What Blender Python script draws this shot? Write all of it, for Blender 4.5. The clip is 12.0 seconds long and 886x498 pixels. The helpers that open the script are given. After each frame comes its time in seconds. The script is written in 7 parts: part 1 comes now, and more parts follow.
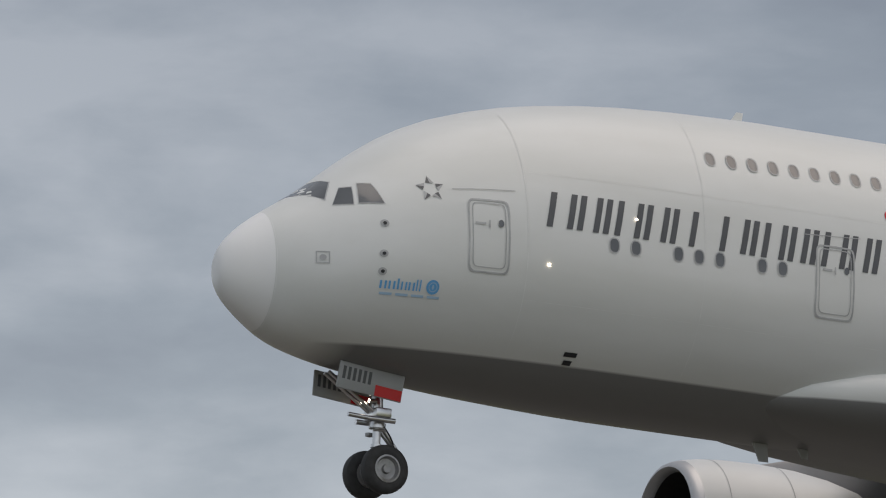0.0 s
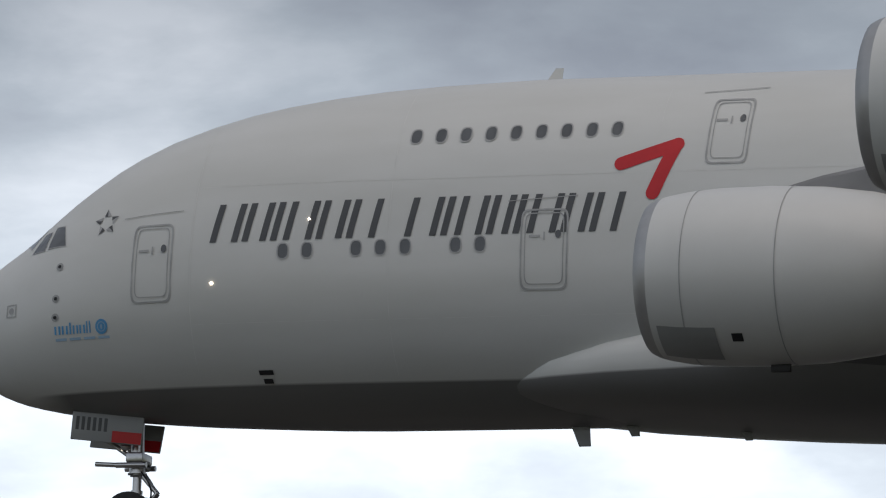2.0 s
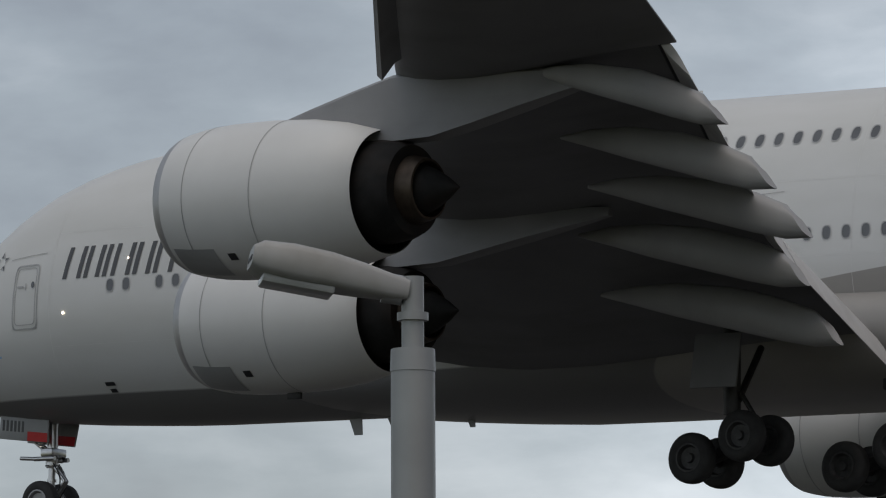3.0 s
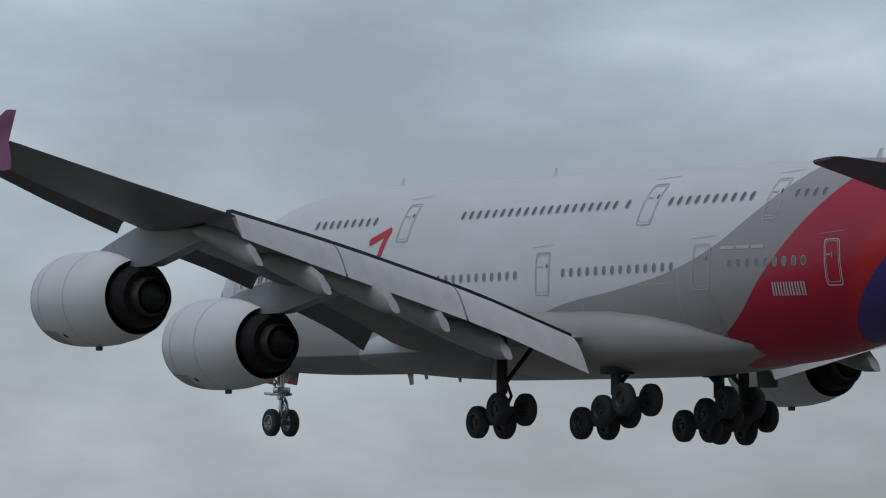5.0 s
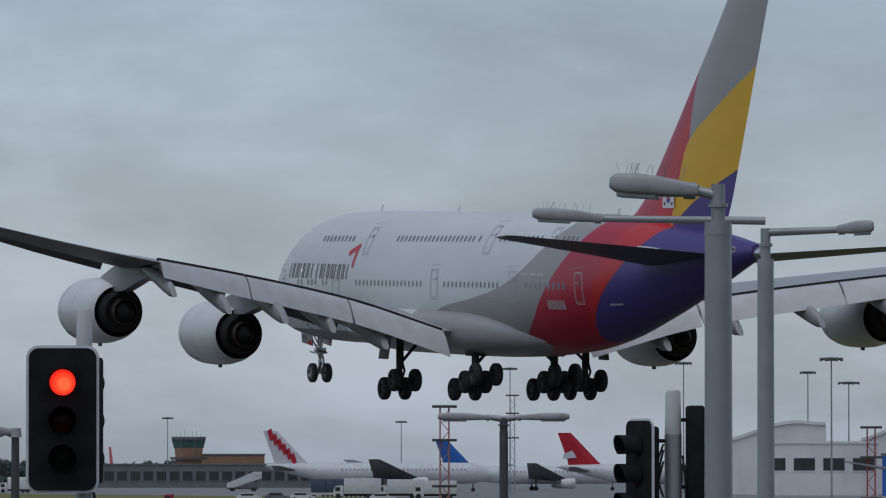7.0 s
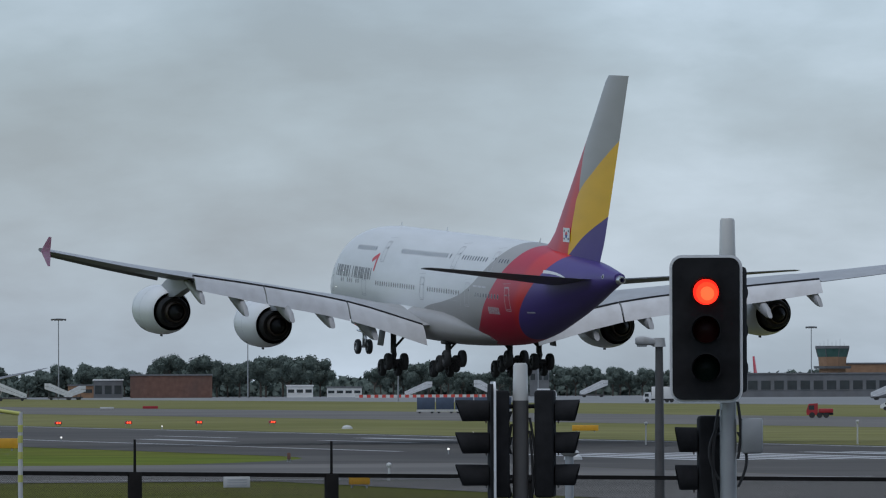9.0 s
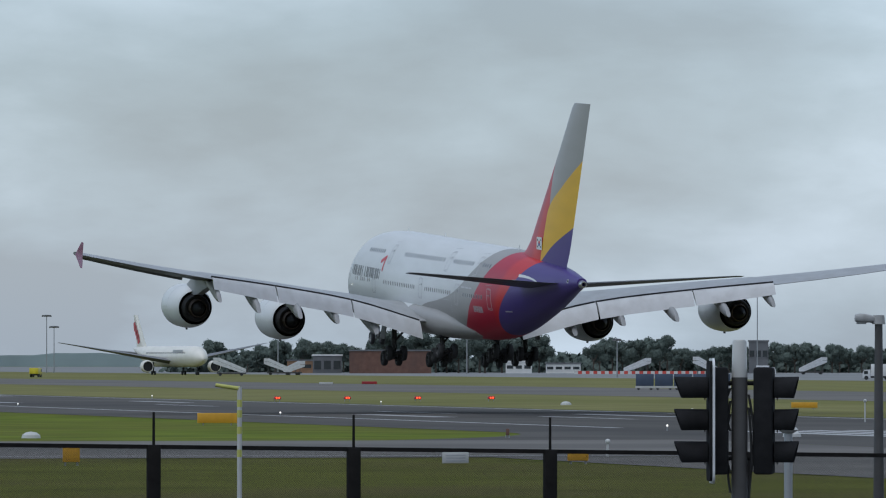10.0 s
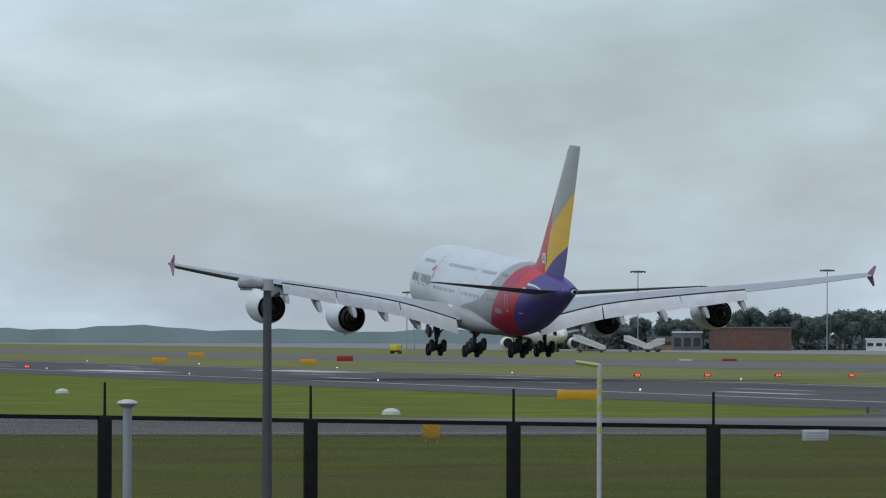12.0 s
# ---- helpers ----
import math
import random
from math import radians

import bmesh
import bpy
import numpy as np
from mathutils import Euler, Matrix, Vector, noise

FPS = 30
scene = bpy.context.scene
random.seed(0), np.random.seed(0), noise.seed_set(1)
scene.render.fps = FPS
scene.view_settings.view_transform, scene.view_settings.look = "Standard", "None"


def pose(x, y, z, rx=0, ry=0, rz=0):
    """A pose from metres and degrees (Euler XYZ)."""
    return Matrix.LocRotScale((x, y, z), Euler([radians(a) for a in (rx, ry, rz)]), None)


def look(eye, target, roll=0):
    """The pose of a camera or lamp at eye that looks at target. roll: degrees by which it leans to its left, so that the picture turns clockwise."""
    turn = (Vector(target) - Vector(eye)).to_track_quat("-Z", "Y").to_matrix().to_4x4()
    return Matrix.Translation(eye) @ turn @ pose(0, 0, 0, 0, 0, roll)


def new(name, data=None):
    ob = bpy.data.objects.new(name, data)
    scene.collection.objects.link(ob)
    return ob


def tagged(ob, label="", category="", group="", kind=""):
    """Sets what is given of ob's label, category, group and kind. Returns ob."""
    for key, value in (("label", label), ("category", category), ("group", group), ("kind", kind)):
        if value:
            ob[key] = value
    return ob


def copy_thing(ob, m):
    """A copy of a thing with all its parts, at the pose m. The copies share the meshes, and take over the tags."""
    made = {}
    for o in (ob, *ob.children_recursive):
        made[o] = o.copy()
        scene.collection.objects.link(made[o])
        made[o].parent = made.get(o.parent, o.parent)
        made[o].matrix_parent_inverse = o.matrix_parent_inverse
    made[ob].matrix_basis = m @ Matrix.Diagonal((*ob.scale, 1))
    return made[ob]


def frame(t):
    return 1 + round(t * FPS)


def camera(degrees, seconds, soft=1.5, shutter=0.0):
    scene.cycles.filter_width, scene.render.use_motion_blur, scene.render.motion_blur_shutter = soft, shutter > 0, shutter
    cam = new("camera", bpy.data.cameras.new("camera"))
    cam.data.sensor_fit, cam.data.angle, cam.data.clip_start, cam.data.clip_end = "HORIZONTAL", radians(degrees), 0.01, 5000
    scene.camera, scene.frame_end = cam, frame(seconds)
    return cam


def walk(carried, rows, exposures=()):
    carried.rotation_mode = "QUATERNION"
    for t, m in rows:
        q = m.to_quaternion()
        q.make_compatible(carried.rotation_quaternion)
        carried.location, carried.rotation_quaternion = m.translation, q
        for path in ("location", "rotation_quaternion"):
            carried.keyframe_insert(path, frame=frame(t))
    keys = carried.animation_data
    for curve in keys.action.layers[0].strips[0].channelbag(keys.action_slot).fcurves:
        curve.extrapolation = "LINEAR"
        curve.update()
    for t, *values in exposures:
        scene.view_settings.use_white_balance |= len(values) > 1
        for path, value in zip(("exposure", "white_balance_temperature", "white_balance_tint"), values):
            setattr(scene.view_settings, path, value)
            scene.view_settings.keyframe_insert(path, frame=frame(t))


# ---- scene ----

# ---- camera: it stands still on the verge and pans after the airliner ----
EYE = (0.0, 0.0, 5.0)
CAM = [  # seconds, bearing, elevation, roll
    (0.0, -27.940, 11.702, -0.484), (0.5, -16.704, 11.936, 0.382), (1.0, -4.407, 11.829, 0.177), (1.5, 8.035, 11.031, 0.347),
    (2.0, 19.287, 9.866, -0.004), (2.5, 28.841, 8.524, -0.054), (3.0, 37.211, 7.229, -0.231), (3.5, 44.573, 6.125, 0.162),
    (3.7, 47.176, 5.776, 0.120), (5.3, 60.485, 3.113, -0.150), (5.5, 61.528, 2.927, -0.183), (6.0, 64.182, 2.459, -0.333),
    (6.5, 66.239, 2.099, 0.326), (6.7, 66.977, 1.970, 0.200), (8.3, 71.631, 1.260, -0.170), (8.5, 72.110, 1.194, -0.206),
    (9.0, 73.217, 1.080, -0.196), (9.5, 74.086, 0.977, 0.106), (10.0, 74.994, 0.889, 0.034), (10.5, 75.873, 0.811, 0.157),
    (11.0, 76.671, 0.744, 0.101), (11.5, 77.284, 0.730, 0.220), (12.0, 77.909, 0.698, 0.145)]


def bearing(az, el, d=1000.0):
    a, e = radians(az), radians(el)
    return (EYE[0] + d * math.cos(a) * math.cos(e), EYE[1] + d * math.sin(a) * math.cos(e), EYE[2] + d * math.sin(e))


cam = camera(7.166, 12.0, soft=1.15)
walk(cam, [(t, look(EYE, bearing(a, e), r)) for t, a, e, r in CAM],
     [(0.0, 0.30, 7600, 17), (0.5, 0.38, 7450, 17), (1.0, 0.22, 7300, 18), (1.5, 0.26, 7400, 17), (2.0, -0.27, 7350, 17), (2.5, -0.70, 7600, 18), (3.0, -0.22, 7300, 16), (3.5, 0.29, 6950, 17),
      (5.5, -0.34, 6350, 16), (6.5, -0.30, 6250, 16), (8.5, 0.02, 6050, 13), (10.5, 0.26, 6050, 11), (12.0, 0.34, 6100, 10)])

# ---- world, sun ----
world = bpy.data.worlds.new("overcast_sky")
scene.world = world
world.use_nodes = True


def build_sky():
    nt = world.node_tree
    N, L = nt.nodes, nt.links
    N.clear()
    out = N.new("ShaderNodeOutputWorld")
    sky = N.new("ShaderNodeTexSky")
    sky.sky_type, sky.sun_disc = "NISHITA", False
    sky.sun_elevation, sky.sun_rotation = radians(48), radians(200)
    bg1 = N.new("ShaderNodeBackground")
    bg1.inputs["Strength"].default_value = 0.035
    L.new(sky.outputs[0], bg1.inputs["Color"])
    co = N.new("ShaderNodeTexCoord")
    mp = N.new("ShaderNodeMapping")
    mp.inputs["Scale"].default_value = (1, 1, 2.6)
    L.new(co.outputs["Generated"], mp.inputs["Vector"])
    n1 = N.new("ShaderNodeTexNoise")
    n1.inputs["Scale"].default_value, n1.inputs["Detail"].default_value = 8, 4
    n1.inputs["Distortion"].default_value = 0.35
    n2 = N.new("ShaderNodeTexNoise")
    n2.inputs["Scale"].default_value, n2.inputs["Detail"].default_value = 21, 7
    n2.inputs["Distortion"].default_value = 0.12
    n2.inputs["Roughness"].default_value = 0.55
    for n in (n1, n2):
        L.new(mp.outputs[0], n.inputs["Vector"])
    mx = N.new("ShaderNodeMix")
    mx.data_type = "FLOAT"
    mx.inputs[0].default_value = 0.46
    L.new(n1.outputs["Fac"], mx.inputs[2])
    L.new(n2.outputs["Fac"], mx.inputs[3])
    rp = N.new("ShaderNodeValToRGB")
    e = rp.color_ramp.elements
    e[0].position, e[0].color = 0.385, (0.225, 0.268, 0.328, 1)
    e[1].position, e[1].color = 0.63, (0.505, 0.597, 0.69, 1)
    k = e.new(0.5)
    k.color = (0.322, 0.395, 0.468, 1)
    L.new(mx.outputs[0], rp.inputs[0])
    bg2 = N.new("ShaderNodeBackground")
    bg2.inputs["Strength"].default_value = 0.72
    L.new(rp.outputs[0], bg2.inputs["Color"])
    # the thin, bright part of the cloud cover, low in the east
    off = N.new("ShaderNodeVectorMath")
    off.operation = "SUBTRACT"
    L.new(co.outputs["Generated"], off.inputs[0])
    off.inputs[1].default_value = (0.922, 0.372, 0.085)
    flat = N.new("ShaderNodeVectorMath")
    flat.operation = "MULTIPLY"
    L.new(off.outputs[0], flat.inputs[0])
    flat.inputs[1].default_value = (1, 1, 2.05)
    far = N.new("ShaderNodeVectorMath")
    far.operation = "LENGTH"
    L.new(flat.outputs[0], far.inputs[0])
    thin = N.new("ShaderNodeMapRange")
    thin.interpolation_type = "SMOOTHSTEP"
    thin.inputs["From Min"].default_value, thin.inputs["From Max"].default_value = 0.30, 0.10
    thin.inputs["To Min"].default_value, thin.inputs["To Max"].default_value = 0.72, 2.3
    L.new(far.outputs["Value"], thin.inputs["Value"])
    # heavier cloud towards the south
    side = N.new("ShaderNodeSeparateXYZ")
    L.new(co.outputs["Generated"], side.inputs[0])
    heavy = N.new("ShaderNodeMapRange")
    heavy.interpolation_type = "SMOOTHSTEP"
    heavy.inputs["From Min"].default_value, heavy.inputs["From Max"].default_value = -0.6, 0.0
    heavy.inputs["To Min"].default_value, heavy.inputs["To Max"].default_value = 0.55, 1.0
    L.new(side.outputs["Y"], heavy.inputs["Value"])
    both = N.new("ShaderNodeMath")
    both.operation = "MULTIPLY"
    L.new(thin.outputs[0], both.inputs[0])
    L.new(heavy.outputs[0], both.inputs[1])
    # the cloud deck: thinner a few degrees up, heavier above; towards the north a clear pale rim lies on the horizon
    deck = N.new("ShaderNodeValToRGB")
    d = deck.color_ramp.elements
    d[0].position, d[0].color = 0.0, (0.5, 0.5, 0.5, 1)
    d[1].position, d[1].color = 1.0, (0.52, 0.52, 0.52, 1)
    for q, v in ((0.04, 0.5), (0.08, 0.56), (0.15, 0.57), (0.19, 0.49), (0.25, 0.40), (0.5, 0.5)):
        d.new(q).color = (v, v, v, 1)
    L.new(side.outputs["Z"], deck.inputs[0])
    rim_ramp = N.new("ShaderNodeMapRange")
    rim_ramp.interpolation_type = "SMOOTHSTEP"
    rim_ramp.inputs["From Min"].default_value, rim_ramp.inputs["From Max"].default_value = -0.005, 0.05
    rim_ramp.inputs["To Min"].default_value, rim_ramp.inputs["To Max"].default_value = 2.4, 1.55
    L.new(side.outputs["Z"], rim_ramp.inputs["Value"])
    north = N.new("ShaderNodeMapRange")
    north.interpolation_type = "SMOOTHSTEP"
    north.inputs["From Min"].default_value, north.inputs["From Max"].default_value = 0.94, 0.975
    L.new(side.outputs["Y"], north.inputs["Value"])
    rim_mix = N.new("ShaderNodeMix")
    rim_mix.data_type = "FLOAT"
    L.new(north.outputs[0], rim_mix.inputs[0])
    rim_mix.inputs[2].default_value = 2.0
    L.new(rim_ramp.outputs[0], rim_mix.inputs[3])
    weight = N.new("ShaderNodeMath")
    weight.operation = "MULTIPLY"
    L.new(deck.outputs[0], weight.inputs[0])
    L.new(rim_mix.outputs[0], weight.inputs[1])
    # the western sky, never in view, is raised to light the port side
    west = N.new("ShaderNodeMapRange")
    west.interpolation_type = "SMOOTHSTEP"
    west.inputs["From Min"].default_value, west.inputs["From Max"].default_value = -0.1, -0.8
    west.inputs["To Min"].default_value, west.inputs["To Max"].default_value = 1.0, 1.65
    L.new(side.outputs["X"], west.inputs["Value"])
    lit = N.new("ShaderNodeMath")
    lit.operation = "MULTIPLY"
    L.new(weight.outputs[0], lit.inputs[0])
    L.new(west.outputs[0], lit.inputs[1])
    total = N.new("ShaderNodeMath")
    total.operation = "MULTIPLY"
    L.new(both.outputs[0], total.inputs[0])
    L.new(lit.outputs[0], total.inputs[1])
    L.new(total.outputs[0], bg2.inputs["Strength"])
    add = N.new("ShaderNodeAddShader")
    L.new(bg1.outputs[0], add.inputs[0])
    L.new(bg2.outputs[0], add.inputs[1])
    L.new(add.outputs[0], out.inputs[0])


build_sky()
sun_data = bpy.data.lights.new("sun", "SUN")
sun_data.energy, sun_data.angle, sun_data.color = 0.85, radians(60), (1.0, 0.97, 0.93)
sun = new("sun", sun_data)
sun.matrix_world = look((0, 0, 0), (0.25, 0.3, -1.0))

# ---- materials ----
def material(name, color, rough=0.5, metal=0.0, vary=0.08, scale=3.0, bump=0.0, bump_scale=40.0, coat=0.0, dirt=None, spec=0.5):
    """A surface with grain and larger stains; dirt: (colour, amount, scale, stretch)."""
    m = bpy.data.materials.new(name)
    m.use_nodes = True
    N, L = m.node_tree.nodes, m.node_tree.links
    b = N["Principled BSDF"]
    b.inputs["Roughness"].default_value, b.inputs["Metallic"].default_value = rough, metal
    b.inputs["Coat Weight"].default_value = coat
    b.inputs["Specular IOR Level"].default_value = spec
    co = N.new("ShaderNodeTexCoord")
    n1 = N.new("ShaderNodeTexNoise")
    n1.inputs["Scale"].default_value, n1.inputs["Detail"].default_value = scale, 6
    L.new(co.outputs["Object"], n1.inputs["Vector"])
    rp = N.new("ShaderNodeValToRGB")
    lo = [c * (1 - vary) for c in color]
    hi = [min(1, c * (1 + vary)) for c in color]
    rp.color_ramp.elements[0].position, rp.color_ramp.elements[0].color = 0.3, (*lo, 1)
    rp.color_ramp.elements[1].position, rp.color_ramp.elements[1].color = 0.7, (*hi, 1)
    L.new(n1.outputs["Fac"], rp.inputs[0])
    last = rp.outputs[0]
    if dirt:
        dc, amount, ds, stretch = dirt
        mp = N.new("ShaderNodeMapping")
        mp.inputs["Scale"].default_value = stretch
        L.new(co.outputs["Object"], mp.inputs["Vector"])
        n2 = N.new("ShaderNodeTexNoise")
        n2.inputs["Scale"].default_value, n2.inputs["Detail"].default_value = ds, 8
        L.new(mp.outputs[0], n2.inputs["Vector"])
        r2 = N.new("ShaderNodeValToRGB")
        r2.color_ramp.elements[0].position, r2.color_ramp.elements[0].color = 0.45, (0, 0, 0, 1)
        r2.color_ramp.elements[1].position, r2.color_ramp.elements[1].color = 0.75, (amount, amount, amount, 1)
        L.new(n2.outputs["Fac"], r2.inputs[0])
        mx = N.new("ShaderNodeMix")
        mx.data_type = "RGBA"
        L.new(r2.outputs[0], mx.inputs[0])
        L.new(last, mx.inputs[6])
        mx.inputs[7].default_value = (*dc, 1)
        last = mx.outputs[2]
    L.new(last, b.inputs["Base Color"])
    if bump:
        n3 = N.new("ShaderNodeTexNoise")
        n3.inputs["Scale"].default_value, n3.inputs["Detail"].default_value = bump_scale, 4
        L.new(co.outputs["Object"], n3.inputs["Vector"])
        bp = N.new("ShaderNodeBump")
        bp.inputs["Strength"].default_value, bp.inputs["Distance"].default_value = bump, 0.02
        L.new(n3.outputs["Fac"], bp.inputs["Height"])
        L.new(bp.outputs[0], b.inputs["Normal"])
    return m


def glow(name, color, strength):
    m = bpy.data.materials.new(name)
    m.use_nodes = True
    b = m.node_tree.nodes["Principled BSDF"]
    b.inputs["Base Color"].default_value = (*color, 1)
    b.inputs["Emission Color"].default_value = (*color, 1)
    b.inputs["Emission Strength"].default_value = strength
    return m


WHITE = (0.71, 0.72, 0.70)
M_WHITE = material("aircraft_white", WHITE, 0.38, vary=0.03, scale=0.6, dirt=((0.5, 0.48, 0.45), 0.25, 0.5, (1, 0.25, 1)))
M_GREYPAINT = material("aircraft_grey", (0.36, 0.37, 0.37), 0.35, vary=0.06, scale=1.0, dirt=((0.16, 0.15, 0.14), 0.4, 0.9, (1, 0.2, 1)))
# wing grey, held dark so that it carries the shade under the wing
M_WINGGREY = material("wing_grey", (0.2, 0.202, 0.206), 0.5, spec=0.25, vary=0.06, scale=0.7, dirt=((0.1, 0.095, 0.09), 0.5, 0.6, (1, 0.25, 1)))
M_METAL = material("bare_metal", (0.62, 0.62, 0.62), 0.28, 1.0, vary=0.08, scale=5)
M_DARKMETAL = material("dark_metal", (0.035, 0.034, 0.033), 0.5, 0.2, vary=0.2, scale=6)
M_HOTMETAL = material("heat_stained_metal", (0.075, 0.057, 0.043), 0.45, 0.7, vary=0.25, scale=4)
M_BLACK = material("black_paint", (0.02, 0.02, 0.022), 0.5, vary=0.2, scale=8)
M_RUBBER = material("tyre_rubber", (0.03, 0.03, 0.03), 0.75, vary=0.25, scale=6, bump=0.2)
M_LETTER = material("charcoal_lettering", (0.085, 0.088, 0.092), 0.35, vary=0.08, scale=2)
M_RED = material("bright_red_paint", (0.62, 0.015, 0.02), 0.32, vary=0.06, scale=2)
M_CYAN = material("pale_blue_lettering", (0.10, 0.38, 0.68), 0.4, vary=0.06, scale=4)
M_PALECYAN = material("faded_blue_lettering", (0.36, 0.54, 0.70), 0.4, vary=0.06, scale=4)
M_LINE = material("panel_line_grey", (0.42, 0.425, 0.425), 0.45, vary=0.15, scale=3)
M_GLASS = material("cabin_window_glass", (0.11, 0.115, 0.12), 0.1, vary=0.2, scale=1, coat=0.5)
M_RED_GLOW = glow("red_signal_light", (1.0, 0.06, 0.02), 3.0)
M_LAMP_GLOW = glow("landing_light", (1.0, 0.93, 0.8), 9.0)


def livery(name, tail):
    """White hull with the grey belly, and the grey, crimson, red and violet sweep over the tail (y runs forward from the nose, z up)."""
    m = bpy.data.materials.new(name)
    m.use_nodes = True
    N, L = m.node_tree.nodes, m.node_tree.links
    b = N["Principled BSDF"]
    b.inputs["Roughness"].default_value = 0.38
    co = N.new("ShaderNodeTexCoord")
    sp = N.new("ShaderNodeSeparateXYZ")
    L.new(co.outputs["Object"], sp.inputs[0])

    def math_node(op, a, c=None):
        n = N.new("ShaderNodeMath")
        n.operation = op
        for i, v in enumerate((a, c)):
            if v is None:
                continue
            if isinstance(v, (int, float)):
                n.inputs[i].default_value = v
            else:
                L.new(v, n.inputs[i])
        return n.outputs[0]

    s = math_node("MULTIPLY", sp.outputs["Y"], -1)
    z = sp.outputs["Z"]

    def curve_of(src, points):
        """A piecewise smooth curve through points, over z from -2 to 24."""
        mr = N.new("ShaderNodeMapRange")
        mr.inputs["From Min"].default_value, mr.inputs["From Max"].default_value = -2, 24
        L.new(src, mr.inputs["Value"])
        c = N.new("ShaderNodeFloatCurve")
        cv = c.mapping.curves[0]
        pts = [((a + 2) / 26, v / 90) for a, v in points]
        cv.points[0].location, cv.points[1].location = pts[0], pts[-1]
        for q in pts[1:-1]:
            cv.points.new(*q)
        for q in cv.points:
            q.handle_type = "AUTO"
        c.mapping.update()
        L.new(mr.outputs[0], c.inputs["Value"])
        return math_node("MULTIPLY", c.outputs[0], 90)

    def mixed(fac, a, c):
        n = N.new("ShaderNodeMix")
        n.data_type = "RGBA"
        L.new(fac, n.inputs[0])
        for i, v in ((6, a), (7, c)):
            if isinstance(v, tuple):
                n.inputs[i].default_value = (*v, 1)
            else:
                L.new(v, n.inputs[i])
        return n.outputs[2]

    def beyond(bound, soft=0.04):
        d = math_node("SUBTRACT", s, bound)
        mr = N.new("ShaderNodeMapRange")
        mr.inputs["From Min"].default_value, mr.inputs["From Max"].default_value = -soft, soft
        L.new(d, mr.inputs["Value"])
        return mr.outputs[0]

    if not tail:
        belly = N.new("ShaderNodeMapRange")
        belly.inputs["From Min"].default_value, belly.inputs["From Max"].default_value = 1.02, 0.96
        L.new(z, belly.inputs["Value"])
        col = mixed(math_node("MULTIPLY", belly.outputs[0], beyond(curve_of(z, [(-2, 3.0), (24, 3.0)]), 0.6)), WHITE, (0.205, 0.204, 0.202))
        col = mixed(beyond(curve_of(z, GREY_EDGE)), col, (0.365, 0.352, 0.33))
    else:
        col = (0.365, 0.352, 0.33)
    col = mixed(beyond(curve_of(z, CRIMSON_EDGE if not tail else FIN_CRIMSON)), col, (0.46, 0.009, 0.037))
    col = mixed(beyond(curve_of(z, RED_EDGE if not tail else FIN_RED), 0.5), col, (0.60, 0.018, 0.02))
    if tail:
        col = mixed(beyond(curve_of(z, FIN_GREY)), col, (0.365, 0.352, 0.33))
        col = mixed(beyond(curve_of(z, FIN_YELLOW)), col, (0.82, 0.46, 0.01))
        col = mixed(beyond(curve_of(z, FIN_VIOLET)), col, (0.075, 0.045, 0.22))
    else:
        col = mixed(beyond(curve_of(z, VIOLET_EDGE)), col, (0.075, 0.045, 0.22))
    n2 = N.new("ShaderNodeTexNoise")
    n2.inputs["Scale"].default_value, n2.inputs["Detail"].default_value = 0.8, 7
    mp = N.new("ShaderNodeMapping")
    mp.inputs["Scale"].default_value = (1, 0.25, 1)
    L.new(co.outputs["Object"], mp.inputs["Vector"])
    L.new(mp.outputs[0], n2.inputs["Vector"])
    rp = N.new("ShaderNodeValToRGB")
    rp.color_ramp.elements[0].position, rp.color_ramp.elements[0].color = 0.35, (0.93, 0.93, 0.92, 1)
    rp.color_ramp.elements[1].position, rp.color_ramp.elements[1].color = 0.65, (1, 1, 1, 1)
    L.new(n2.outputs["Fac"], rp.inputs[0])
    mul = N.new("ShaderNodeMix")
    mul.data_type, mul.blend_type = "RGBA", "MULTIPLY"
    mul.inputs[0].default_value = 1.0
    L.new(col, mul.inputs[6])
    L.new(rp.outputs[0], mul.inputs[7])
    L.new(mul.outputs[2], b.inputs["Base Color"])
    return m


# where each colour of the sweep begins: height on the hull, distance behind the nose
GREY_EDGE = [(-2, 30), (1.5, 30.5), (2.6, 33), (3.5, 39.3), (4.06, 42.6), (4.97, 45.6), (6.23, 48), (7.23, 49.6), (8.0, 50.7), (8.8, 51.5), (24, 60)]
CRIMSON_EDGE = [(-2, 40), (0.9, 44.6), (2.2, 47.3), (3.74, 49.2), (5.13, 50.8), (6.5, 52.5), (7.6, 53.9), (8.4, 54.8), (24, 70)]
RED_EDGE = [(-2, 50), (2.1, 53.9), (4.15, 55.2), (5.5, 56.3), (7.66, 58), (24, 72)]
VIOLET_EDGE = [(-2, 49), (1.6, 53.6), (2.9, 55.1), (4.1, 56.6), (5.1, 58), (5.8, 59), (7.3, 61.3), (8.2, 62.6), (24, 85)]
FIN_CRIMSON = [(-2, 40), (24, 40)]
FIN_RED = [(-2, 55), (8, 59.3), (10, 60.3), (16, 64.5), (24, 70)]
FIN_GREY = [(-2, 63.6), (12.9, 63.8), (16.3, 64.3), (24, 66)]
FIN_YELLOW = [(-2, 58), (8, 61.5), (10, 62.3), (11.3, 62.8), (12.9, 63.7), (14.6, 66.6), (17.5, 72.3), (24, 86)]
FIN_VIOLET = [(-2, 40), (8.0, 61.6), (9.7, 65), (11.3, 69.3), (14, 76), (24, 89)]
M_HULL = livery("airliner_hull_paint", False)
M_FIN = livery("airliner_fin_paint", True)


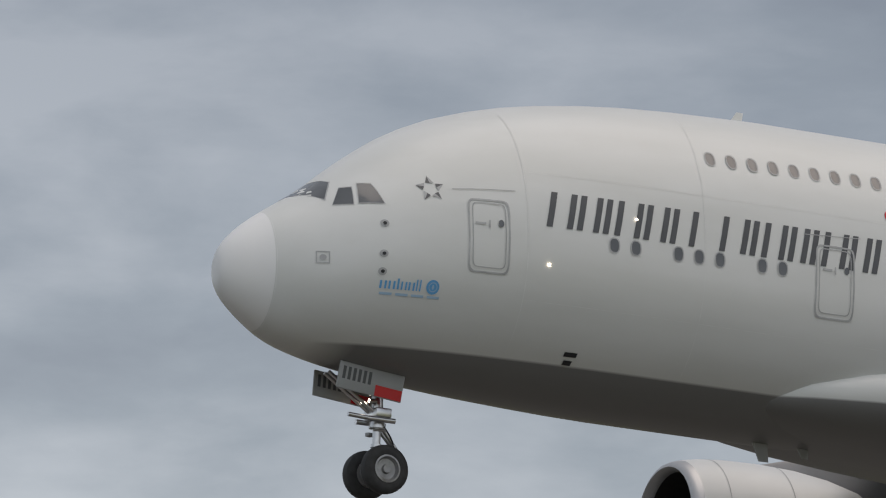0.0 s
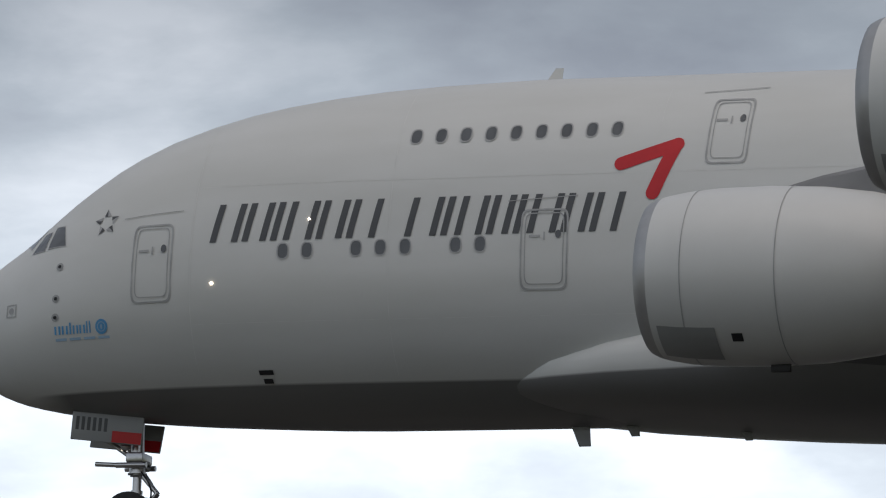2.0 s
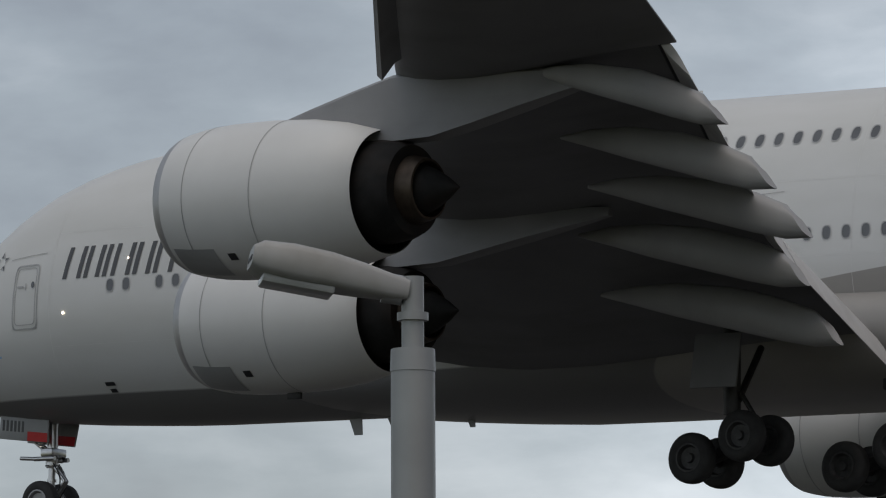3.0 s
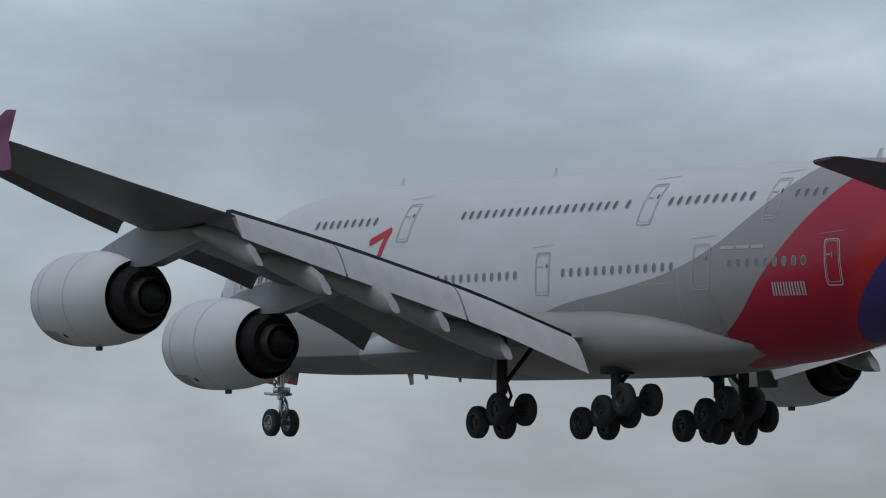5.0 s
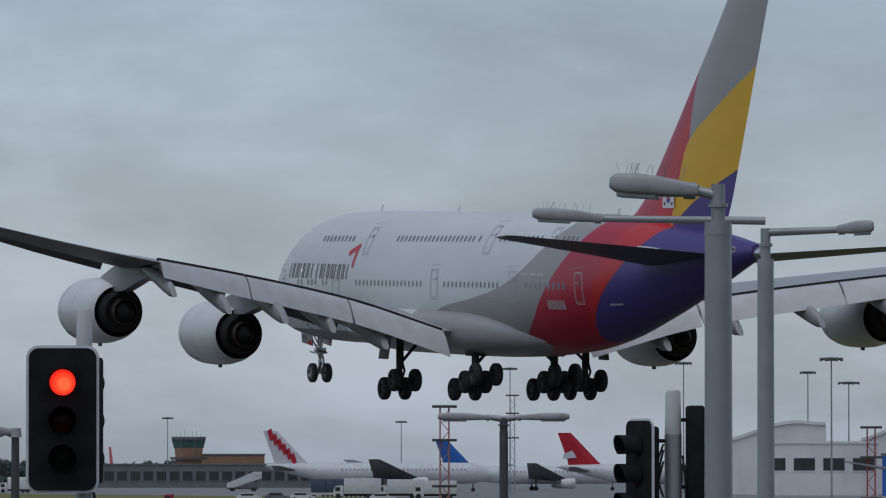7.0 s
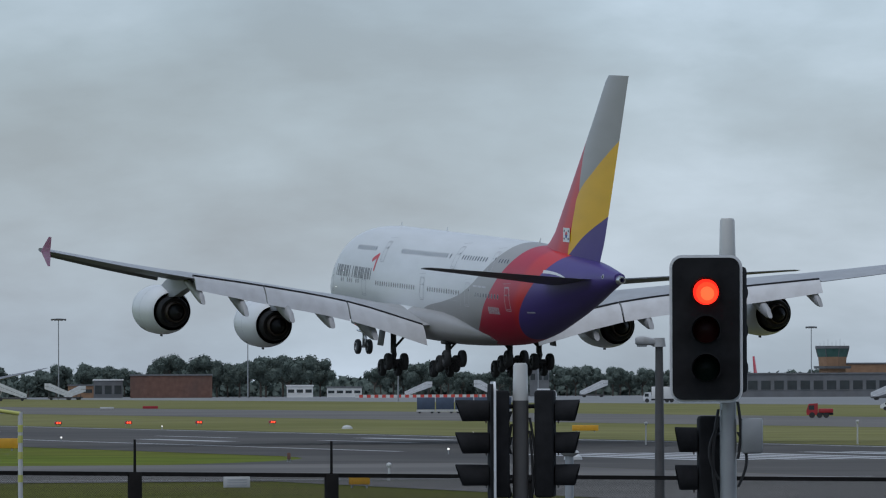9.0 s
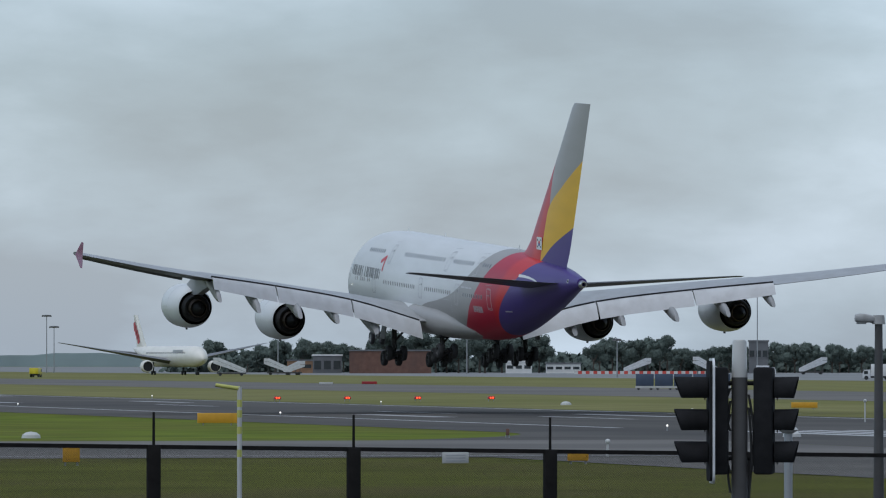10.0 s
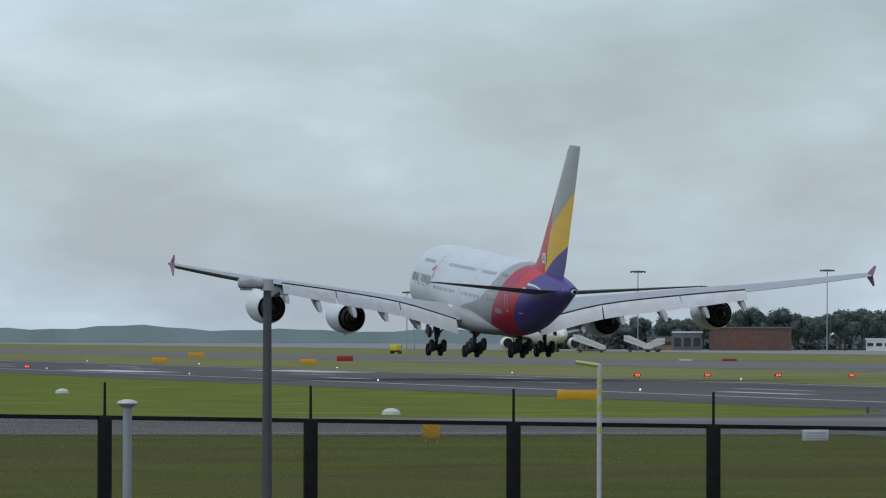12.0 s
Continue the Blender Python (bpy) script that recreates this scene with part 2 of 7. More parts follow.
# ---- mesh helpers ----
def part(name, bm, mat, parent=None, label="", smooth=True, kind=""):
    me = bpy.data.meshes.new(name)
    bmesh.ops.recalc_face_normals(bm, faces=bm.faces)
    bm.to_mesh(me)
    bm.free()
    me.materials.append(mat)
    if smooth:
        me.polygons.foreach_set("use_smooth", [True] * len(me.polygons))
        me.set_sharp_from_angle(angle=radians(38))
    ob = new(name, me)
    if parent is not None:
        ob.parent = parent
    if label or kind:
        tagged(ob, label, kind=kind)
    return ob


def shared(name, me, m, parent):
    ob = new(name, me)
    ob.parent = parent
    ob.matrix_basis = m
    return ob


def thing(name, label, category, m=None, group="", kind=""):
    ob = new(name)
    ob.empty_display_size = 0.3
    if m is not None:
        ob.matrix_basis = m
    return tagged(ob, label, category, group, kind)


def skin(bm, rings, closed=True, cap_a=False, cap_b=False):
    """Bridge rings of points, one after another."""
    vs = [[bm.verts.new(p) for p in r] for r in rings]
    n = len(vs[0])
    for a, b in zip(vs, vs[1:]):
        for i in range(n if closed else n - 1):
            j = (i + 1) % n
            bm.faces.new((a[i], a[j], b[j], b[i]))
    if cap_a:
        bm.faces.new(vs[0])
    if cap_b:
        bm.faces.new(vs[-1])
    return vs


def lathe(bm, profile, m, seg=48):
    """Turn (along, radius) pairs round the y axis, then place by m."""
    rings = []
    for y, r in profile:
        rings.append([m @ Vector((r * math.cos(2 * math.pi * i / seg), y, r * math.sin(2 * math.pi * i / seg))) for i in range(seg)])
    skin(bm, rings)


def tube(bm, a, b, r, r2=None, seg=12):
    a, b = Vector(a), Vector(b)
    d = (b - a)
    q = d.to_track_quat("Z", "Y").to_matrix()
    r2 = r if r2 is None else r2
    rings = []
    for p, rr in ((a, r), (b, r2)):
        rings.append([p + q @ Vector((rr * math.cos(2 * math.pi * i / seg), rr * math.sin(2 * math.pi * i / seg), 0)) for i in range(seg)])
    skin(bm, rings, True, True, True)


def box(bm, lo, hi, m=None, bevel=0.0):
    m = m or Matrix()
    r = bmesh.ops.create_cube(bm, size=1)
    c = [(a + b) / 2 for a, b in zip(lo, hi)]
    d = [max(abs(b - a), 1e-4) for a, b in zip(lo, hi)]
    bmesh.ops.transform(bm, verts=r["verts"], matrix=m @ Matrix.LocRotScale(c, None, d))
    if bevel:
        ed = list({e for v in r["verts"] for e in v.link_edges})
        bmesh.ops.bevel(bm, geom=ed, offset=bevel, segments=2, affect="EDGES", profile=0.5)


def hermite(xs, ys, x):
    xs, ys = list(xs), list(ys)
    if x <= xs[0]:
        return ys[0]
    if x >= xs[-1]:
        return ys[-1]
    i = max(j for j in range(len(xs) - 1) if xs[j] <= x)
    d = [(ys[j + 1] - ys[j]) / (xs[j + 1] - xs[j]) for j in range(len(xs) - 1)]

    def slope(j):
        if j == 0:
            return d[0]
        if j == len(xs) - 1:
            return d[-1]
        return 0.0 if d[j - 1] * d[j] <= 0 else 2 * d[j - 1] * d[j] / (d[j - 1] + d[j])

    h = xs[i + 1] - xs[i]
    u = (x - xs[i]) / h
    return ((2 * u**3 - 3 * u * u + 1) * ys[i] + (u**3 - 2 * u * u + u) * slope(i) * h + (3 * u * u - 2 * u**3) * ys[i + 1] + (u**3 - u * u) * slope(i + 1) * h)


# ---- the airliner; its space: nose at y = 0, y forward, x to starboard, z above the keel ----
TOP = ((0.05, 2.82), (0.08, 3.08), (0.2, 3.37), (0.4, 3.63), (0.75, 3.97), (1.4, 4.45), (2.3, 5.05), (3.4, 5.95), (4.9, 6.96), (6.3, 7.58), (8.25, 8.11), (10.2, 8.42), (12.2, 8.6), (15.5, 8.72), (50, 8.7), (56, 8.5), (62, 8.1), (68, 7.6), (72.3, 7.05))
BOTTOM = ((0.05, 2.72), (0.08, 2.37), (0.2, 2.1), (0.4, 1.87), (1.0, 1.41), (1.63, 1.08), (2.3, 0.87), (3.5, 0.65), (5.3, 0.45), (7.6, 0.31), (11.5, 0.2), (44, 0.15), (48, 0.35), (53, 1.05), (58, 2.2), (64, 3.8), (69, 5.3), (72.3, 6.25))
WIDE = ((0.05, 0.34), (0.08, 0.52), (0.2, 0.68), (0.4, 0.84), (1.0, 1.2), (2.0, 1.85), (3.5, 2.56), (5.0, 2.98), (7.0, 3.33), (9.0, 3.5), (11.5, 3.57), (44, 3.57), (49, 3.42), (55, 2.95), (61, 2.25), (67, 1.35), (72.3, 0.45))


def section(s):
    zt, zb, w = (hermite(*zip(*c), s) for c in (TOP, BOTTOM, WIDE))
    k = hermite((-0.2, 6, 14, 46, 60, 72), (0.5, 0.44, 0.43, 0.43, 0.5, 0.5), s)
    return zt, zb, w - lean_of(s), zb + k * (zt - zb)


def lean_of(s):
    return hermite((-0.2, 4, 12), (0.28, 0.22, 0.0), s)


def hull(s, z):
    """Half the hull's width at a station and height."""
    zt, zb, w, zm = section(s)
    n, h = (upper_n(s), zt - zm) if z > zm else (LOWER_N, zm - zb)
    u = min(abs(z - zm) / max(h, 1e-6), 1)
    return lean_of(s) + w * (1 - u**n) ** (1 / n)


LOWER_N = 2.05


def upper_n(s):
    """How square the crown is: rounder over the nose."""
    return hermite((0, 2, 5, 9, 14), (2.1, 1.92, 1.95, 2.15, 2.3), s)


def ring(s, seg=72):
    zt, zb, w, zm = section(s)
    out = []
    for i in range(seg):
        a = 2 * math.pi * (i + 0.5) / seg
        c, d = math.cos(a), math.sin(a)
        n, h = (upper_n(s), zt - zm) if d > 0 else (LOWER_N, zm - zb)
        out.append((-lean_of(s) + w * math.copysign(abs(c) ** (2 / n), c), -s, zm + h * math.copysign(abs(d) ** (2 / n), d)))
    return out


M_TAUPE = material("warm_grey_paint", (0.365, 0.352, 0.33), 0.38, vary=0.05, scale=0.6, dirt=((0.25, 0.24, 0.22), 0.4, 0.5, (1, 0.25, 1)))
M_RADOME = material("radome_white", (0.83, 0.83, 0.82), 0.45, vary=0.02, scale=0.8)
plane = thing("airliner", "white double-deck four-engined airliner with crimson, grey, violet tail, landing", "airliner")


def fuselage():
    st = [0.05, 0.06, 0.07, 0.085, 0.11, 0.15, 0.2, 0.3, 0.42, 0.6, 0.8, 1.0, 1.25]
    bm = bmesh.new()
    skin(bm, [ring(s) for s in st], True, True)
    part("radome", bm, M_RADOME, plane, "smooth white radome nose cone")
    st = [1.25, 1.5, 1.8, 2.1, 2.5, 3, 3.5, 4, 4.6, 5.2, 6, 7, 8, 9, 10.2, 11.5, 13, 15.5] + [17.5 + i * 1.5 for i in range(19)] + [46 + i for i in range(27)] + [72.3]
    bm = bmesh.new()
    skin(bm, [ring(s) for s in st], True, False, True)
    part("fuselage", bm, M_HULL, plane, "glossy white double-deck fuselage with colour sweep to the tail")
    bm = bmesh.new()
    lathe(bm, [(0, 0.0), (0, 0.36), (-0.35, 0.34), (-0.7, 0.27), (-0.7, 0.19), (-0.3, 0.18)], pose(0, -72.25, 6.55), 20)
    part("exhaust_cone", bm, M_METAL, plane, "bare metal tail exhaust")
    # belly fairing, between the wing roots
    rings = []
    for s in [15.5, 16.5, 18, 20, 22, 24, 27, 30, 34, 38, 41, 43.5, 45.5, 47]:
        k = hermite((15.5, 17, 20, 25, 36, 42, 47), (0, 0.35, 0.7, 1, 1, 0.75, 0.0), s)
        w = 2.2 + 1.95 * k
        zt = 1.25 + 1.75 * k
        zb = 0.5 - 0.68 * k
        zm = zb + 0.45 * (zt - zb) + 0.3
        r = []
        for i in range(40):
            a = 2 * math.pi * i / 40
            c, d = math.cos(a), math.sin(a)
            r.append((w * math.copysign(abs(c) ** 0.75, c), -s, zm + (zt - zm if d > 0 else zm - zb) * math.copysign(abs(d) ** 0.75, d)))
        rings.append(r)
    bm = bmesh.new()
    skin(bm, rings[:8], True, True, False)
    part("belly_fairing", bm, M_HULL, plane, "wing root and belly fairing")
    bm = bmesh.new()
    skin(bm, rings[7:], True, False, True)
    part("rear_fairing", bm, M_TAUPE, plane, "warm grey rear belly fairing")


FOIL = [(1, 0.002), (0.85, 0.028), (0.65, 0.062), (0.45, 0.086), (0.3, 0.09), (0.17, 0.078), (0.08, 0.056), (0.03, 0.033), (0.007, 0.015), (0, 0),
        (0.007, -0.013), (0.03, -0.026), (0.08, -0.04), (0.17, -0.052), (0.3, -0.057), (0.45, -0.05), (0.65, -0.03), (0.85, -0.01), (1, -0.002)]


def foil_ring(le, te, x, z_le, z_te, thick, flat=False):
    out = []
    for c, h in FOIL:
        if flat and h > 0:
            h *= 0.5
        out.append((x, -(le + (te - le) * c), z_le + (z_te - z_le) * c + h * (te - le) * thick))
    return out


# wing plan by distance from the centre line: leading edge, trailing edge, height
W_LAT = (0, 3.6, 9, 14.9, 20, 26.2, 33, 38.8, 39.4)
W_LE = (18.0, 20.4, 25.0, 29.5, 33.2, 37.4, 42.2, 46.4, 47.2)
W_TE = (38.5, 37.8, 38.5, 40.3, 42.3, 45.9, 48.6, 50.8, 51.0)
W_Z = (1.5, 1.85, 2.75, 3.65, 4.45, 5.35, 6.45, 7.5, 7.6)
# flap hinge: distance out, behind the nose, height, chord
HINGE = ((4.75, 37.1, 1.5, 2.15), (11.6, 38.45, 3.4, 2.0), (19.6, 42.1, 4.75, 1.85), (26.3, 45.4, 5.68, 1.4))


def hinge_at(lat):
    return [hermite([h[0] for h in HINGE], [h[k] for h in HINGE], lat) for k in (1, 2, 3)]


def wing_at(lat):
    return [hermite(W_LAT, c, lat) if c is W_Z else float(np.interp(lat, W_LAT, c)) for c in (W_LE, W_TE, W_Z)]


# flap track fairings: distance out, rear end behind the nose, its height, length, half width
FAIRINGS = ((25.9, 46.87, 3.63, 5.6, 0.3), (22.0, 45.67, 2.68, 6.2, 0.33), (17.7, 43.87, 2.12, 6.6, 0.35), (13.5, 40.99, 1.56, 7, 0.37), (9.4, 39.35, 0.56, 7.5, 0.38))
M_FLAP = material("flap_grey", (0.6, 0.605, 0.6), 0.42, vary=0.05, scale=0.8, dirt=((0.4, 0.39, 0.37), 0.45, 0.8, (1, 0.3, 1)))
# the same wing grey in a lit tone, for the top side
M_LITUPPER = material("lit_upper_wing_grey", (0.38, 0.384, 0.38), 0.42, vary=0.08, scale=0.8, dirt=((0.3, 0.29, 0.27), 0.5, 0.8, (1, 0.25, 1)))
M_FAIRING = material("fairing_grey", (0.34, 0.343, 0.34), 0.42, vary=0.08, scale=0.8, dirt=((0.3, 0.29, 0.27), 0.5, 0.8, (1, 0.25, 1)))


def wings():
    for side, sn in ((-1, "port"), (1, "starboard")):
        # main box stops short of the flaps
        bm = bmesh.new()
        rings = []
        for lat in (2.0, 4.75, 6, 9, 12, 14.9, 17.5, 20, 23, 26.2):
            le, te, z = wing_at(lat)
            sh, zh, ch = hinge_at(lat)
            rings.append(foil_ring(le, sh - 0.12, side * lat, z + 0.1, zh - 0.12, 1.1 if lat < 12 else 0.95, True))
        for lat in (26.4, 30, 33, 36, 38.8, 39.4):
            le, te, z = wing_at(lat)
            rings.append(foil_ring(le, te, side * lat, z + 0.1, z + 0.05, 0.85, True))
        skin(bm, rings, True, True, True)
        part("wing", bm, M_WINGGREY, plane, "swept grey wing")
        # added sheet over the top: skylight on the wing painted as paler grey
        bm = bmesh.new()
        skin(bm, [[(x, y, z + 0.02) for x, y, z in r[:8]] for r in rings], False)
        part("lit_upper_skin", bm, M_LITUPPER, plane, "upper wing skin, paler grey as lit from above")
        # drooped leading edge
        for a, b in ((5.5, 13.2), (16.4, 24.3), (27.2, 38.4)):
            rings = []
            for i in range(5):
                lat = a + (b - a) * i / 4
                le, te, z = wing_at(lat)
                c = (te - le) * 0.13
                rings.append([(side * lat, -(le - 0.45 * c + u * c), z - 0.42 * c + v * c) for u, v in ((0, 0), (0.1, 0.2), (0.45, 0.42), (1.05, 0.5), (0.5, 0.26), (0.15, -0.12))])
            bm = bmesh.new()
            skin(bm, rings, True, True, True)
            part("slat", bm, M_WINGGREY, plane, "drooped leading edge slat")
        # flaps, lowered
        for a, b in ((4.75, 11.52), (11.66, 19.55), (19.68, 26.3)):
            rings = []
            for i in range(4):
                lat = a + (b - a) * i / 3
                sh, zh, ch = hinge_at(lat)
                r = []
                for u, v in FOIL:
                    x, y = u * ch, v * ch * 1.1
                    t = radians(47)
                    r.append((side * lat, -(sh + x * math.cos(t) + y * math.sin(t)), zh - 0.1 - x * math.sin(t) + y * math.cos(t)))
                rings.append(r)
            bm = bmesh.new()
            skin(bm, rings, True, True, True)
            part("flap", bm, M_FLAP, plane, "pale grey lowered wing flap")
            # solid black strip that paints the shade in the gap over the flap
            bm = bmesh.new()
            rings = []
            for i in range(5):
                lat = a + (b - a) * i / 4
                sh, zh, ch = hinge_at(lat)
                rings.append([(side * lat, -(sh + x), zh + h) for x, h in ((-0.4, 0.03), (0.06, 0.05), (0.06, -0.1), (-0.4, -0.12))])
            skin(bm, rings, True, True, True)
            part("flap_gap_shade", bm, M_BLACK, plane, "black strip for the shaded gap above the flap")
        # flap track fairings
        for lat, s1, z1, ln, rr in FAIRINGS:
            rings = []
            for u, k, up in ((0, 0.08, 0.9), (0.15, 0.45, 0.85), (0.35, 0.8, 0.72), (0.6, 1.0, 0.5), (0.78, 0.97, 0.28), (0.92, 0.82, 0.09), (1.0, 0.6, 0.0)):
                zz = z1 + up * 1.5 + 0.08
                ring_pts = []
                for q in range(14):
                    a = 2 * math.pi * q / 14
                    ring_pts.append((side * lat + rr * k * math.copysign(abs(math.cos(a)) ** 0.8, math.cos(a)), -(s1 - (1 - u) * ln) + (0.3 * math.sin(a) if u > 0.94 else 0), zz + rr * 1.55 * k * math.copysign(abs(math.sin(a)) ** 0.8, math.sin(a))))
                rings.append(ring_pts)
            bm = bmesh.new()
            skin(bm, rings, True, True, True)
            part("flap_track_fairing", bm, M_FAIRING, plane, "pale grey canoe-shaped flap track fairing")
        # wing tip fence
        bm = bmesh.new()
        skin(bm, [foil_ring(le, te, side * (39.4 + 0.1 * abs(dz)), 7.6 + dz, 7.6 + dz, 0.5) for dz, le, te in ((-1.05, 50.6, 51.4), (-0.5, 49.3, 51.3), (0, 48.0, 51.0), (0.6, 49.4, 51.4), (1.2, 50.9, 51.8))], True, True, True)
        part("wingtip_fence", bm, M_FENCE, plane, "red and violet wingtip fence")
        # tailplane
        bm = bmesh.new()
        rings = []
        for lat, le, te, z in ((0.3, 59.5, 68.6, 6.0), (1.6, 60.6, 68.8, 6.05), (8, 65.0, 70.2, 6.65), (14.6, 69.1, 71.3, 7.25), (15.1, 69.7, 71.4, 7.28)):
            rings.append(foil_ring(le, te, side * lat, z - 0.035 * (te - le), z + 0.05 * (te - le), 0.55, True))
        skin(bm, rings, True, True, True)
        part("tailplane", bm, M_TAILPLANE, plane, "horizontal tailplane, underside shade in its dark grey")
        # lighter sheet on top, so the tailplane's lit and shaded sides differ in colour
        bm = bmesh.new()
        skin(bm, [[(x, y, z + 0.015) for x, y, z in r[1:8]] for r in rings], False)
        part("lit_upper_skin", bm, M_WINGGREY, plane, "upper tailplane skin, lighter grey as lit from above")
    # fin
    rings = []
    for z, le, te, t in ((6.8, 52.5, 67.0, 0.95), (8.3, 54.4, 67.9, 0.98), (8.9, 55.7, 68.3, 1.0), (9.7, 56.9, 68.7, 1.0), (14.2, 61.3, 70.5, 1.0), (18.6, 65.5, 72.2, 0.95), (21.7, 68.3, 73.4, 0.9), (22.15, 69.0, 73.6, 0.8)):
        rings.append([(h * (te - le) * t * 0.62, -(le + (te - le) * c), z) for c, h in [(c, abs(h)) for c, h in FOIL[:10]] + [(c, -h) for c, h in FOIL[8:0:-1]]])
    bm = bmesh.new()
    skin(bm, rings, True, True, True)
    part("fin", bm, M_FIN, plane, "tall fin in crimson, grey, yellow and violet")


M_FENCE = material("wingtip_red", (0.24, 0.03, 0.13), 0.35, vary=0.1, scale=1.5)
# tailplane colour darkened to hold the shade of its underside
M_TAILPLANE = material("shaded_tailplane_grey", (0.075, 0.072, 0.085), 0.4, vary=0.1, scale=0.8, dirt=((0.1, 0.1, 0.1), 0.4, 1.0, (1, 0.3, 1)))


# distance out, intake behind the nose, height of the axis
ENGINES = {-1: ((14.9, 22.83, 0.98), (25.7, 30.78, 2.42)), 1: ((14.9, 22.2, 0.98), (25.7, 30.3, 2.42))}
M_LIP = material("dull_metal_lip", (0.5, 0.5, 0.5), 0.42, 0.6, vary=0.06, scale=3)
M_PYLON = material("pylon_grey", (0.27, 0.272, 0.275), 0.45, vary=0.08, scale=0.8, dirt=((0.12, 0.115, 0.11), 0.5, 0.8, (1, 0.25, 1)))
M_CORE = material("sooty_core_cowl", (0.02, 0.0195, 0.019), 0.65, 0.2, spec=0.2, vary=0.3, scale=2.5, dirt=((0.045, 0.033, 0.025), 0.7, 1.2, (1, 0.3, 1)))


def engines():
    for side in (-1, 1):
        for lat, s0, zc in ENGINES[side]:
            m = pose(side * lat, -s0, zc)
            bm = bmesh.new()
            lathe(bm, [(-0.32, 1.46), (-0.1, 1.5), (0, 1.58), (-0.05, 1.68), (-0.2, 1.755), (-0.34, 1.795)], m, 56)
            part("intake_lip", bm, M_LIP, plane, "dull metal intake lip")
            bm = bmesh.new()
            lathe(bm, [(-0.34, 1.795), (-0.45, 1.82), (-0.9, 1.9), (-1.6, 1.96), (-2.8, 1.98), (-4.0, 1.93), (-5.1, 1.79), (-6.1, 1.55), (-6.12, 1.53)], m, 56)
            nac = part("nacelle", bm, M_WHITE, plane, "white engine nacelle")
            for y, r in ((-1.15, 1.93), (-3.3, 1.968)):
                bm = bmesh.new()
                lathe(bm, [(y, r), (y, r + 0.004), (y - 0.022, r + 0.004), (y - 0.022, r)], m, 56)
                part("cowl_seam", bm, M_LINE, nac)
            bm = bmesh.new()
            rows = []
            for y, r in ((-0.5, 1.845), (-1.0, 1.922), (-1.5, 1.962), (-1.85, 1.976)):
                rows.append([m @ Vector((side * -r * math.sin(radians(q)) * -1, y, -r * math.cos(radians(q)))) for q in range(14, 47, 4)])
            skin(bm, rows, False)
            part("cowl_panel", bm, M_GREYPAINT, nac, "grey lower cowl panel")
            bm = bmesh.new()
            lathe(bm, [(-0.32, 1.46), (-1.2, 1.48), (-1.5, 1.5), (-1.5, 0.3), (-0.75, 0.02)], m, 40)
            part("fan", bm, M_DARKMETAL, plane, "dark fan face")
            bm = bmesh.new()
            lathe(bm, [(-6.12, 1.53), (-6.1, 1.5), (-5.2, 1.58), (-4.0, 1.62), (-4.0, 0.95)], m, 48)
            part("fan_duct", bm, M_CORE, plane, "dark fan duct inside the nozzle")
            bm = bmesh.new()
            lathe(bm, [(-4.0, 0.95), (-5.2, 1.28), (-6.2, 1.3), (-6.7, 1.22), (-6.95, 1.12), (-6.98, 0.84)], m, 40)
            part("core_cowl", bm, M_CORE, plane, "dark core cowl")
            bm = bmesh.new()
            lathe(bm, [(-6.9, 0.86), (-7.0, 0.86), (-7.42, 0.76), (-7.43, 0.7), (-7.2, 0.66)], m, 40)
            part("core_nozzle", bm, M_HOTMETAL, plane, "bronze heat-stained core nozzle")
            bm = bmesh.new()
            lathe(bm, [(-7.15, 0.66), (-7.5, 0.54), (-8.0, 0.27), (-8.35, 0.02)], m, 24)
            part("exhaust_plug", bm, M_CORE, plane, "dark exhaust plug")
            # pylon
            le, te, z = wing_at(lat)
            bm = bmesh.new()
            rings = []
            for u in range(9):
                s = s0 + 2.5 + u * (le + 6.5 - s0 - 2.5) / 8
                zt = float(np.interp(s, (s0 + 2.5, s0 + 3.6, le + 0.4, le + 6.5), (zc + 1.85, zc + 2.15, z + 0.1, z - 0.2)))
                zb = float(np.interp(s, (s0 + 2.5, s0 + 6.3, s0 + 7.8, le + 6.5), (zc + 1.6, zc + 1.2, zc + 1.25, z - 0.42)))
                zb = min(zb, zt - 0.05)
                w = hermite((0, 2, 6, 8), (0.06, 0.32, 0.34, 0.1), u)
                rings.append([(side * lat + a, -s, b) for a, b in ((-w, zb), (-w, zt - 0.1), (-w * 0.6, zt), (w * 0.6, zt), (w, zt - 0.1), (w, zb))])
            skin(bm, rings, True, True, True)
            part("pylon", bm, M_PYLON, plane, "grey engine pylon")


M_RIM = material("wheel_rim", (0.34, 0.34, 0.34), 0.4, 0.7, vary=0.25, scale=6, dirt=((0.08, 0.07, 0.06), 0.7, 3, (1, 1, 1)))


